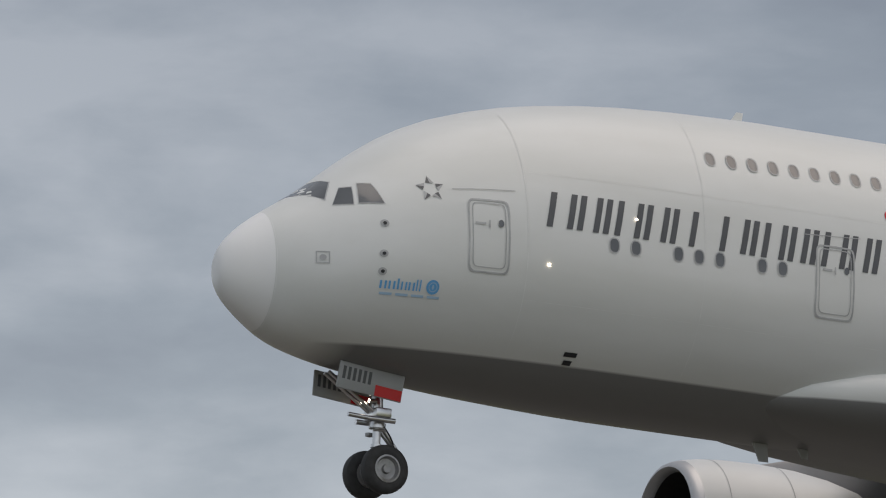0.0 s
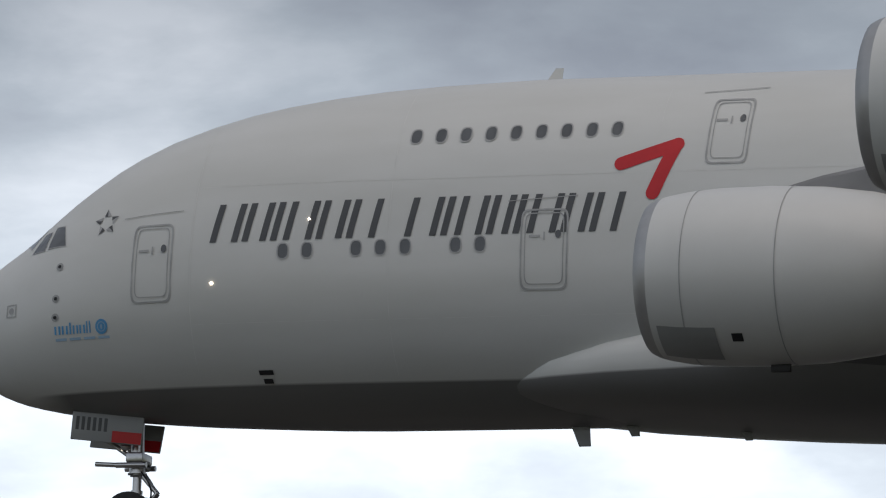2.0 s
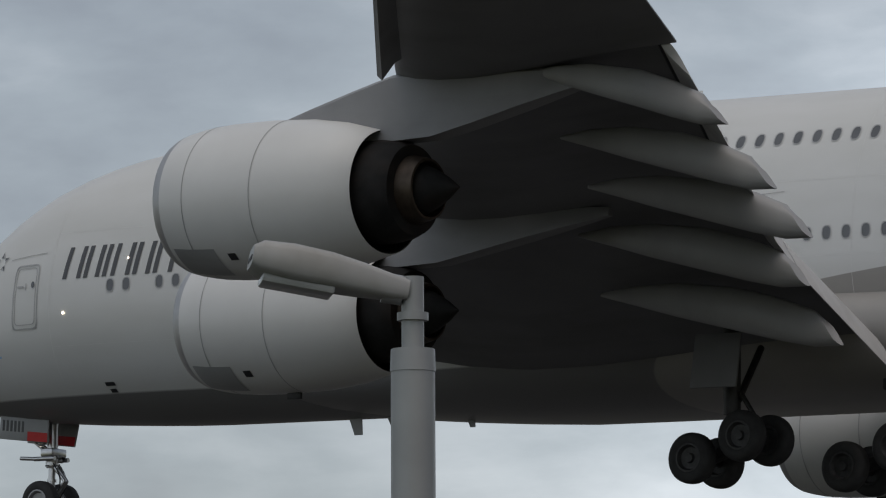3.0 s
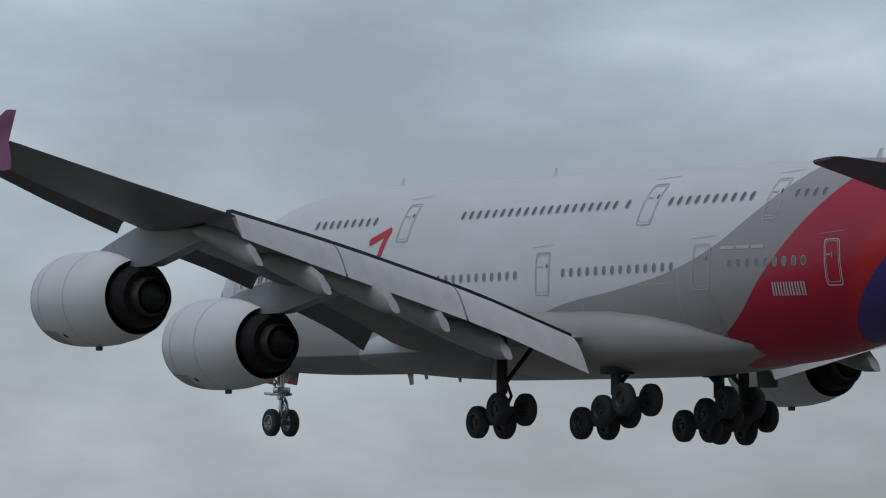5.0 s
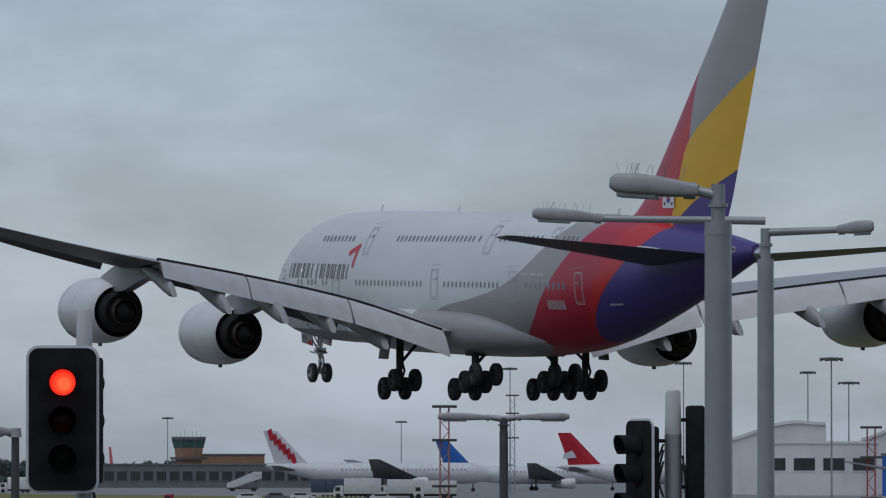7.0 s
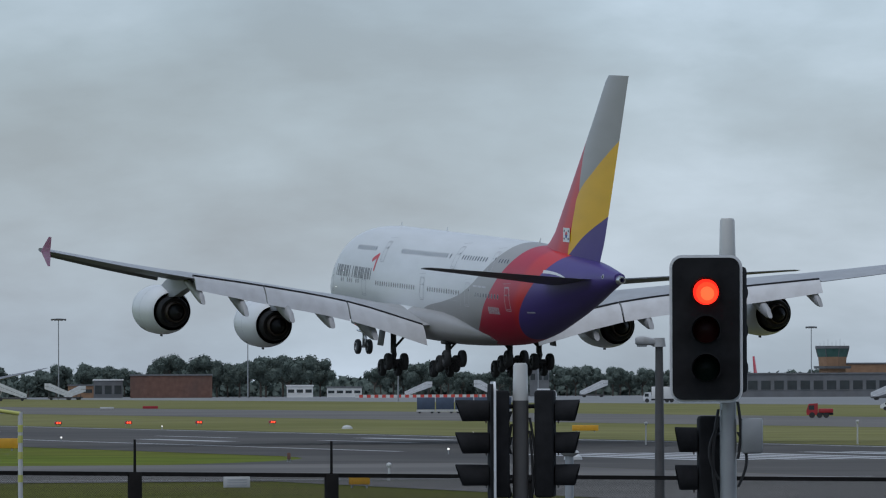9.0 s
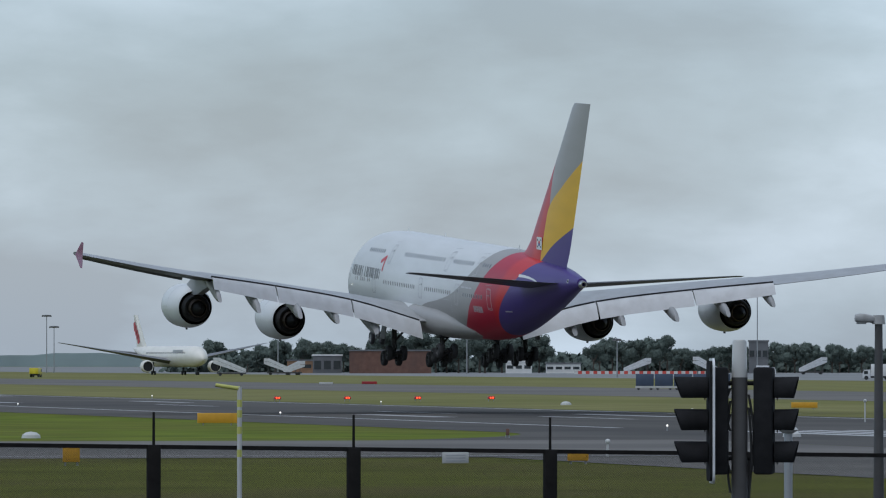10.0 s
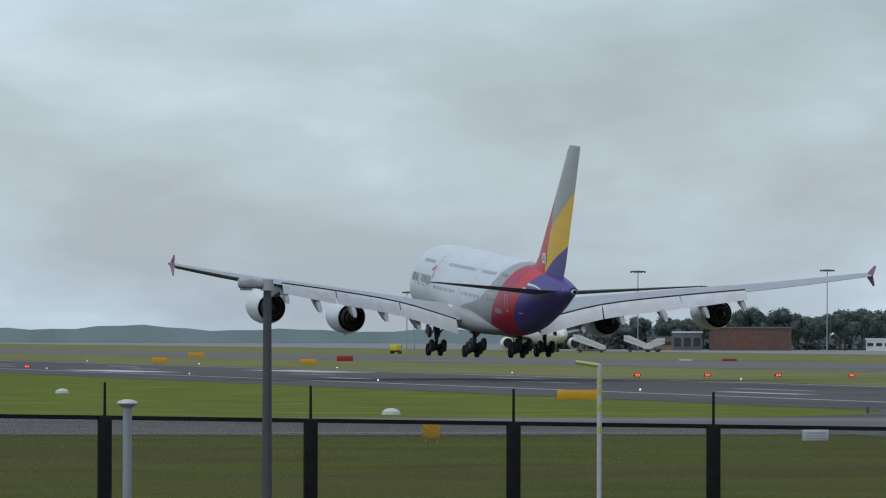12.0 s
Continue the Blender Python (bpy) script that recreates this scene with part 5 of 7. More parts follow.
def fence():
    t = thing("fence", "black steel mesh fence with thick posts and a top rail", "fence")
    a = math.degrees(math.atan2(ALONG.y, ALONG.x))
    u0, u1 = -0.54, 74.46
    bm = bmesh.new()
    rows = []
    for u in (u0, u1):
        q = FOOT + ALONG * u
        rows.append([(q.x, q.y + dy, rail_height(u) + dz) for dy, dz in ((-0.03, -0.03), (0.03, -0.03), (0.03, 0.03), (-0.03, 0.03))])
    skin(bm, rows, True, True, True)
    part("top_rail", bm, M_FENCEBLACK, t)
    post = bmesh.new()
    box(post, (-0.095, -0.06, -2.6), (0.095, 0.06, 0.02), None, 0.015)
    pm = part("post", post, M_FENCEBLACK, t)
    rod = bmesh.new()
    tube(rod, (0, 0, 0), (0, 0, 0.5), 0.022, 0.018, 8)
    rm = part("rod", rod, M_FENCEBLACK, t)
    for k in range(26):
        u = u0 + 3.0 * k
        q = FOOT + ALONG * u
        m = Matrix.Translation((q.x, q.y, rail_height(u))) @ pose(0, 0, 0, 0, 0, a)
        if k == 0:
            pm.matrix_basis, rm.matrix_basis = m, m
        else:
            shared("post", pm.data, m, t)
            shared("rod", rm.data, m, t)
    # the mesh: crossed wires
    bm = bmesh.new()
    step, w = 0.026, ALONG * 0.0025
    for d in (-1, 1):
        for k in range(int((u1 - u0 - 2.6) / step)):
            u = u0 + k * step
            z0, z1 = (F_BASE, rail_height(u + 2.2)) if d > 0 else (rail_height(u), F_BASE)
            p0, p1 = FOOT + ALONG * u + Vector((0, 0, z0)), FOOT + ALONG * (u + 2.2) + Vector((0, 0, z1))
            bm.faces.new([bm.verts.new(v) for v in (p0 - w, p0 + w, p1 + w, p1 - w)])
    part("wire_mesh", bm, M_WIRE, t, "fine chain-link wire", smooth=False, kind="stuff")
    s = thing("fence_sign", "small white notice plate wired to the fence", "sign")
    q = FOOT + ALONG * 30.98
    bm = bmesh.new()
    box(bm, (-0.2, -0.1, -0.08), (0.2, -0.07, 0.08), Matrix.Translation((q.x, q.y, 3.56)) @ pose(0, 0, 0, 0, 0, a), 0.008)
    part("plate", bm, M_CAPWHITE, s)
    bm = bmesh.new()
    for k in range(3):
        box(bm, (-0.15, -0.105, 0.03 - k * 0.04), (0.15, -0.1, 0.045 - k * 0.04), Matrix.Translation((q.x, q.y, 3.56)) @ pose(0, 0, 0, 0, 0, a))
    part("text_bar", bm, M_LINE, s, smooth=False)


fence()


# ---- street lamps, signals and posts by the road ----
def luminaire(parent, m, L=0.62, spikes=True):
    """A flat street-lamp head; x along the arm, outward."""
    bm = bmesh.new()
    rings = []
    for x, w, h, dz in ((0, 0.06, 0.06, 0), (0.12, 0.085, 0.075, 0.0), (0.3, 0.12, 0.095, 0.005), (0.5, 0.15, 0.11, 0.01), (0.75, 0.165, 0.115, 0.012), (0.94, 0.16, 0.1, 0.014), (1.0, 0.135, 0.065, 0.016)):
        ring_pts = []
        for q in range(20):
            c, d = math.cos(q * math.pi / 10), math.sin(q * math.pi / 10)
            ring_pts.append(m @ Vector((x * L, w * math.copysign(abs(c) ** 0.5, c), dz + h * (0.75 if d > 0 else 0.6) * math.copysign(abs(d) ** 0.5, d))))
        rings.append(ring_pts)
    skin(bm, rings, True, True, True)
    lum = part("lamp_head", bm, M_LUMI, parent, "pale flat lamp head")
    bm = bmesh.new()
    box(bm, (0.46 * L, -0.115, -0.078), (0.92 * L, 0.115, -0.04), m, 0.012)
    part("lens", bm, M_LENS, lum)
    for k in range(3):
        bm = bmesh.new()
        box(bm, (0.985 * L, -0.085 + k * 0.065, 0.005), (1.006 * L, -0.045 + k * 0.065, 0.025), m, 0.004)
        part("vent", bm, M_BLACK, lum)
    bm = bmesh.new()
    tube(bm, m @ Vector((0.02, 0, 0)), m @ Vector((0.1, 0, 0)), 0.06, 0.062, 12)
    part("clamp", bm, M_GALV, lum)
    if spikes:
        bm = bmesh.new()
        rnd = random.Random(5)
        for k in range(16):
            x, y = rnd.uniform(0.2, 0.95) * L, rnd.uniform(-0.1, 0.1)
            tube(bm, m @ Vector((x, y, 0.05)), m @ Vector((x + rnd.uniform(-0.05, 0.05), y + rnd.uniform(-0.06, 0.06), 0.17)), 0.0018, seg=4)
        part("spike_strip", bm, M_GALV, lum, "thin wire bird spikes", kind="stuff")


def street_lamp(az, d, top, r_low, r_top, step, heads, label, steel=None):
    t = thing("street_lamp", label, "street lamp", facing(az, d, 1.6))
    h = top - 1.6
    bm = bmesh.new()
    tube(bm, (0, 0, 0), (0, 0, h - step), r_low * 1.12, r_low, 12)
    part("pole", bm, steel or M_GALV, t, "galvanised steel pole" if steel is None else "")
    bm = bmesh.new()
    tube(bm, (0, 0, h - step), (0, 0, h), r_top, r_top, 12)
    tube(bm, (0, 0, h - step - 0.06), (0, 0, h - step + 0.03), r_low * 1.04, r_low * 1.0, 12)
    tube(bm, (0, 0, h - step * 0.55), (0, 0, h - step * 0.45), r_top * 1.4, r_top * 1.4, 12)
    part("upper_pole", bm, steel or M_GALV, t)
    for ang, arm, dz, L, tilt, spikes in heads:
        m = Matrix.Translation((0, 0, h + dz)) @ pose(0, 0, 0, 0, 0, ang)
        if arm > 0.05:
            bm = bmesh.new()
            tube(bm, m @ Vector((0, 0, -0.03)), m @ Vector((arm, 0, 0)), r_top * 0.85, r_top * 0.7, 10)
            part("arm", bm, M_GALV, t)
        luminaire(t, m @ Matrix.Translation((arm, 0, 0)) @ pose(0, 0, 0, 0, -tilt), L, spikes)
    return t


street_lamp(37.46, 28, 8.44, 0.088, 0.045, 0.32, ((186, 0.02, -0.06, 0.64, 10, False),), "galvanised street lamp with one pale flat head")
street_lamp(65.783, 50, height(2.33, 50), 0.095, 0.05, 0.3, ((172, 0.14, -0.05, 0.62, 4, True),), "galvanised street lamp with spiked flat head")
street_lamp(65.4, 85, height(1.97, 85), 0.098, 0.06, 0.4, ((180, 1.95, 0.12, 0.85, 3, True), (0, 0.85, -0.02, 0.45, 3, False)), "tall galvanised street lamp with a long double arm")
street_lamp(67.52, 140, height(0.44, 140), 0.085, 0.08, 0.3, ((180, 0.25, 0, 1.05, 0, False), (0, 0.25, 0, 1.05, 0, False)), "dark street lamp with twin flat heads", M_DULLPOLE)


def plain_lamp(az, d, top, r, label):
    t = thing("lamp_post", label, "lamp post", facing(az, d, 1.6))
    h = top - 1.6
    bm = bmesh.new()
    tube(bm, (0, 0, 0), (0, 0, h), r * 1.15, r * 0.75, 12)
    part("pole", bm, M_DULLPOLE, t)
    bm = bmesh.new()
    tube(bm, (0, 0, h - 0.02), (0, 0, h + 0.13), r * 1.3, r * 1.1, 12)
    part("collar", bm, M_LUMI, t)
    luminaire(t, Matrix.Translation((-0.04, 0, h + 0.06)) @ pose(0, 0, 0, 0, 0, 180), 0.36, False)


plain_lamp(79.33, 96, 5.62, 0.072, "weathered grey lamp post with small pale head")
plain_lamp(71.47, 118, 5.6, 0.085, "weathered grey lamp post with small pale head")


def capped_post(az, d, top, r, cap, label):
    t = thing("capped_post", label, "post", facing(az, d, 1.6), "capped posts by the road")
    h = top - 1.6
    bm = bmesh.new()
    tube(bm, (0, 0, 0), (0, 0, h - cap), r, r, 12)
    part("pole", bm, M_GALV, t)
    bm = bmesh.new()
    lathe(bm, [(0, 0), (0, r * 1.2), (cap * 0.5, r * 2.4), (cap * 0.8, r * 2.0), (cap, r * 0.6), (cap, 0)], pose(0, 0, h - cap, 90), 16)
    part("cap", bm, M_CAPWHITE, t, "white domed cap")


capped_post(80.46, 96, 4.12, 0.06, 0.11, "grey post with white domed cap")
capped_post(72.2, 100, 4.05, 0.06, 0.1, "grey post with white domed cap")


def gauge_post():
    t = thing("marker_pole", "slim white pole with yellow-green bands and a bent yellow tip", "pole", facing(76.64, 97, 1.6))
    h = height(-0.231, 97) - 1.6
    bm = bmesh.new()
    tube(bm, (0, 0, 0), (0, 0, h), 0.034, 0.032, 12)
    part("pole", bm, M_CAPWHITE, t)
    bm = bmesh.new()
    tube(bm, (0, 0, h - 0.02), (-0.33, 0, h + 0.03), 0.03, 0.026, 12)
    part("bent_tip", bm, M_LIME, t)
    for z in (0.62, 0.3, -0.2, -0.9):
        bm = bmesh.new()
        tube(bm, (0, 0, h - 0.55 + z * 0.45), (0, 0, h - 0.45 + z * 0.45), 0.036, 0.036, 12)
        part("band", bm, M_LIME, t, "yellow-green reflective band")


M_LIME = material("lime_reflective_band", (0.50, 0.50, 0.12), 0.4, vary=0.1)
gauge_post()


def signal_head(parent, m, board=True, lit=True, visor=0.22):
    """A three-lens signal; lenses face local -y. Height 1.15 m, centred."""
    bm = bmesh.new()
    box(bm, (-0.16, -0.02, -0.5), (0.16, 0.16, 0.5), m, 0.03)
    body = part("signal_body", bm, M_SIGNAL, parent)
    if board:
        for name, grow, mat, y in (("board_edge", 0.0, M_SIGNALEDGE, 0.012), ("target_board", -0.022, M_SIGNAL, 0.0)):
            bm = bmesh.new()
            w, h, r = 0.288 + grow, 0.582 + grow, 0.1 + grow
            pts = []
            for cx, cz, a0 in ((w - r, h - r, 0), (-w + r, h - r, 90), (-w + r, -h + r, 180), (w - r, -h + r, 270)):
                pts += [(cx + r * math.cos(radians(a0 + k * 15)), cz + r * math.sin(radians(a0 + k * 15))) for k in range(7)]
            skin(bm, [[m @ Vector((x, y - 0.01 - 0.012 * (grow < 0), z)) for x, z in pts], [m @ Vector((x, y + 0.012, z)) for x, z in pts]], True, True, True)
            part(name, bm, mat, parent)
    for k, z in enumerate((0.29, -0.01, -0.31)):
        bm = bmesh.new()
        lathe(bm, [(-0.075, 0.0), (-0.07, 0.05), (-0.055, 0.1), (-0.05, 0.102)], m @ Matrix.Translation((0, 0, z)), 24)
        part("lens", bm, M_RED_LENS if (k == 0 and lit) else (M_DEADLENS if k < 2 else M_GREENLENS), body, "glowing red lens" if k == 0 and lit else "")
        if k == 0 and lit:
            bm = bmesh.new()
            lathe(bm, [(-0.092, 0.0), (-0.09, 0.03), (-0.082, 0.052), (-0.07, 0.058)], m @ Matrix.Translation((0.012, 0, z - 0.014)), 18)
            part("bulb", bm, M_RED_BULB, body, "bright core of the red lens")
            bm = bmesh.new()
            lathe(bm, [(-0.08, 0.05), (-0.078, 0.075), (-0.068, 0.086)], m @ Matrix.Translation((0.008, 0, z - 0.008)), 20)
            part("inner_ring", bm, M_RED_MID, body, "red lens ring round the core")
        bm = bmesh.new()
        rows = []
        reach = visor if board else visor * 0.72
        for front, r in ((0, 0.118), (1, 0.122), (1, 0.112), (0, 0.108)):
            row = []
            for i in range(21):
                a = radians(-40 + 260 * i / 20)
                row.append(m @ Vector((r * math.cos(a), -0.03 - front * reach * (0.86 + 0.14 * math.sin(a)), z + r * math.sin(a))))
            rows.append(row)
        skin(bm, rows, False)
        part("visor", bm, M_SIGNAL, body)


M_RED_LENS = glow("lit_red_signal", (1.0, 0.028, 0.012), 1.15)
M_RED_BULB = glow("lit_red_bulb", (1.0, 0.11, 0.03), 1.5)
M_RED_MID = glow("lit_red_ring", (1.0, 0.055, 0.017), 1.3)


def signal_post(az, d, pole_top, r, cap_h, heads, box_at, label, steel=None, visor=0.24, drop=0.1):
    t = thing("traffic_signal", label, "traffic light", facing(az, d, 1.6))
    h = pole_top - 1.6
    bm = bmesh.new()
    tube(bm, (0, 0, 0), (0, 0, h - cap_h), r, r, 16)
    part("pole", bm, steel or M_GALV, t, "grey steel pole")
    bm = bmesh.new()
    lathe(bm, [(0, 0), (0, r * 0.98), (cap_h * 0.94, r * 0.88), (cap_h, r * 0.7), (cap_h, 0)], pose(0, 0, h - cap_h, 90), 20)
    part("pole_cap", bm, M_CAPWHITE, t, "white cylindrical pole cap")
    for x, y, z, turn, board, lit in heads:
        signal_head(t, pose(x, y, z - 1.6, 0, 0, turn), board, lit, visor)
        for dz in (-0.35, 0.35):
            bm = bmesh.new()
            tube(bm, (x, y, z - 1.6 + dz), (0, 0, z - 1.6 + dz), 0.02, seg=8)
            part("bracket", bm, M_SIGNAL, t)
    rnd = random.Random(int(az * 10))
    for k in range(5):
        x0, sag, ln = rnd.choice((-1, 1)) * (r + 0.01), rnd.uniform(0.02, 0.075), rnd.uniform(0.4, 0.9)
        pts = [Vector((x0 + sag * math.sin(i / 9 * math.pi) * (1 if x0 > 0 else -1), -r * 0.6, h - cap_h - drop - i / 9 * ln - k * 0.06)) for i in range(10)]
        bm = bmesh.new()
        skin(bm, [[q + Vector((0.012 * math.cos(j * math.pi / 3), 0.012 * math.sin(j * math.pi / 3), 0)) for j in range(6)] for q in pts], True, True, True)
        part("cable", bm, M_CABLE, t, "loose black cable")
    if box_at:
        x, z = box_at
        bm = bmesh.new()
        box(bm, (x - 0.085, -0.08, z - 1.6 - 0.14), (x + 0.085, 0.1, z - 1.6 + 0.14), None, 0.02)
        part("control_box", bm, M_GALV, t, "grey control box")


D1 = 56.0
signal_post(70.915, D1, height(1.32, D1), 0.066, 0.3, ((-0.17, -0.2, height(0.425, D1), 0, True, True), (-0.22, 0.25, height(-0.79, D1), -86, False, False), (0.0, 0.3, height(0.42, D1), 165, False, False)), (0.19, height(-0.44, D1)), "traffic signal showing red, white-edged board, grey pole", drop=1.15)
D2 = 66.0
signal_post(72.594, D2, height(0.155, D2), 0.075, 0.35, ((-0.27, 0.0, height(-0.5, D2), -86, True, False), (0.3, 0.05, height(-0.5, D2), 85, False, False)), None, "traffic signal seen from the side with two dark heads", M_DULLPOLE, 0.31)
D3 = 74.0
signal_post(66.15, D3, height(0.66, D3), 0.09, 0.46, ((-0.35, -0.1, height(-0.02, D3), -62, True, False), (0.3, 0.05, height(0.15, D3), 95, False, False)), None, "traffic signal seen from the side with hooded dark heads")


# ---- the far side of the field ----
def mast(az, d, top, width, r=0.16):
    t = thing("floodlight_mast", "tall grey apron floodlight mast with a flat lamp ring", "light mast", facing(az, d), "apron floodlight masts")
    bm = bmesh.new()
    tube(bm, (0, 0, 0), (0, 0, top), r * 1.3, r * 0.8, 10)
    part("pole", bm, M_GALV, t)
    bm = bmesh.new()
    lathe(bm, [(0, width * 0.2), (0.2, width * 0.42), (0.45, width * 0.5), (0.55, width * 0.48), (0.7, 0.2)], pose(0, 0, top - 0.5, 90), 16)
    part("lamp_ring", bm, M_MASTHEAD, t)
    for k in range(6):
        a = k * math.pi / 3
        bm = bmesh.new()
        box(bm, (-0.3, -0.2, -0.2), (0.3, 0.2, 0.12), Matrix.Translation((width * 0.42 * math.cos(a), width * 0.42 * math.sin(a), top - 0.35)), 0.03)
        part("floodlight", bm, M_MASTHEAD, t)


for az, el, d, w in ((73.584, 0.16, 1900, 2.4), (72.45, 0.6, 2300, 1.6), (71.2, 0.55, 2300, 2), (76.33, 0.523, 2200, 5.0), (74.8, 0.536, 2300, 5.0),
                     (70.24, 0.44, 2400, 4.0), (68.35, 0.41, 2400, 4.0), (67.469, 0.841, 1900, 4.0), (65.06, 0.81, 1700, 4.0), (64.73, 0.725, 1700, 5.5), (64.87, 0.92, 1300, 4.5), (63.85, 0.83, 1700, 4.0), (63.734, 0.995, 1750, 4.0), (62.075, 0.873, 1500, 4.2), (66.065, 0.886, 1700, 4.2),
                     (60.8, 1.024, 1500, 4.6), (58.85, 1.03, 1500, 4.2), (60.6, 0.72, 1500, 4.0), (78.2, 0.35, 2500, 3.5), (78.14, 0.26, 2500, 3.5)):
    mast(az, d, height(el, d), w)


def building(name, az, d, w, dep, h, wall, roof, label, windows=0, band=0.3, glass=None):
    t = thing(name, label, "building", facing(az, d))
    bm = bmesh.new()
    box(bm, (-w / 2, 0, 0), (w / 2, dep, h))
    part("wall", bm, wall, t, smooth=False)
    bm = bmesh.new()
    box(bm, (-w / 2 - 0.3, -0.3, h), (w / 2 + 0.3, dep + 0.3, h + 0.5))
    part("roof", bm, roof, t, smooth=False)
    for i in range(windows):
        x = -w / 2 + (i + 0.5) * w / windows
        bm = bmesh.new()
        ww = w / windows * 0.36
        box(bm, (x - ww, -0.08, h * (0.72 - band)), (x + ww, 0.05, h * 0.72))
        win = part("window", bm, glass or M_TINT, t, smooth=False)
        bm = bmesh.new()
        box(bm, (x - ww - 0.15, -0.16, h * (0.72 - band) - 0.2), (x + ww + 0.15, 0.02, h * (0.72 - band)))
        part("sill", bm, wall, win, smooth=False)
    return t


building("brick_building", 75.42, 2420, 28, 14, 7.6, M_BRICK, M_DARKWALL, "long brown brick airport building with flat roof", 0)
building("dark_shed", 75.93, 2430, 10, 10, 6.0, M_DARKWALL, M_ROOF, "dark open-sided airport shed", 3, 0.5)
building("low_shed", 76.15, 2450, 9, 8, 4.2, M_TANBRICK, M_DARKWALL, "low tan brick shed", 2)
building("control_block", 72.44, 2450, 6.8, 8, 11.0, M_DARKWALL, M_DARKWALL, "dark grey block behind the trees", 3, 0.2)
building("brick_block", 69.74, 2320, 23, 12, 10.5, M_TANBRICK, M_DARKWALL, "tan brick block beside the tower", 5, 0.18)
building("long_terminal", 69.6, 2250, 100, 20, 7.2, M_DARKWALL, M_DARKWALL, "long dark glazed terminal pier", 24, 0.4)
building("white_terminal", 64.97, 1500, 25, 22, 11.0, M_PALEWALL, M_ROOF, "white terminal block with dark window bands", 4, 0.24)
building("white_terminal_wing", 63.3, 1500, 40, 22, 9.2, M_PALEWALL, M_ROOF, "white terminal wing with small windows", 7, 0.16)
building("low_white_building", 74.38, 2430, 9, 6, 3.8, M_PALEWALL, M_ROOF, "low white hut with windows", 3, 0.3)
building("low_white_building", 74.02, 2440, 12, 6, 3.2, M_PALEWALL, M_DARKWALL, "low pale hut by the trees", 4, 0.3)
building("blue_hall", 64.2, 1480, 13.5, 10, 8.4, M_TAILBLUE, M_DARKWALL, "blue clad service hall", 2, 0.2)


def vault(az, d, w, dep, h0, h1, label, lean=1):
    """A hall with a roof that swells to one side."""
    t = thing("vaulted_hall", label, "building", facing(az, d))
    rows = []
    n = 14
    for k in range(n + 1):
        u = k / n
        v = u if lean > 0 else 1 - u
        z = h0 + (h1 - h0) * math.sin(min(1, v * 1.15) * math.pi * 0.62) ** 1.3
        rows.append([(-w / 2 + w * u, 0, z), (-w / 2 + w * u, dep, z), (-w / 2 + w * u, dep, z - 0.7), (-w / 2 + w * u, 0, z - 0.7)])
    bm = bmesh.new()
    skin(bm, rows, True, True, True)
    part("roof", bm, M_ROOF, t, "curved white roof")
    bm = bmesh.new()
    rows = [[(a[0][0], 0.5, 0), (a[0][0], 0.5, a[0][2] - 0.6)] for a in rows]
    skin(bm, rows, False)
    part("wall", bm, M_PALEWALL, t, smooth=False)


vault(65.3, 1560, 21, 30, 12.5, 16.4, "white terminal hall with swelling curved roof", 1)
vault(64.25, 1570, 21, 30, 12.5, 16.6, "white terminal hall with swelling curved roof", 1)
vault(63.12, 1600, 30, 30, 10.5, 12.5, "white terminal hall with swelling curved roof", -1)


def arched_roof():
    t = thing("arched_roof", "pale arched terminal roof with zigzag panels", "building", facing(61.85, 1500))
    rows = []
    for k in range(21):
        u = -1 + k / 10
        z = 18 + 6.3 * (1 - abs(u) ** 2.2)
        zf = 15.5 + 3.2 * (1 - abs(u) ** 2.2)
        rows.append([(u * 38, 0, zf), (u * 38, 40, z), (u * 38, 40, z - 1), (u * 38, 0, zf - 1)])
    bm = bmesh.new()
    skin(bm, rows, True, True, True)
    part("roof", bm, M_ROOF, t)
    bm = bmesh.new()
    skin(bm, [[(a[0][0], 0.6, 0), (a[0][0], 0.6, a[0][2] - 0.8)] for a in rows], False)
    part("wall", bm, M_PALEWALL, t, smooth=False)
    for k in range(18):
        u0, u1 = -0.9 + k * 0.1, -0.9 + k * 0.1 + 0.085
        bm = bmesh.new()
        v = (0.5, 0.64) if k % 2 else (0.64, 0.5)
        rise = [(15.5 + 3.2 * (1 - abs(u) ** 2.2), 2.5 + 3.1 * (1 - abs(u) ** 2.2)) for u in (u0, u1)]
        bm.faces.new([bm.verts.new((u * 38, 40 * w, rise[q][0] + rise[q][1] * w + 0.15)) for u, q, w in ((u0, 0, v[0]), (u1, 1, v[1]), (u1, 1, v[1] + 0.14), (u0, 0, v[0] + 0.14))])
        part("roof_panel", bm, M_GREYPAINT, t, smooth=False)


arched_roof()


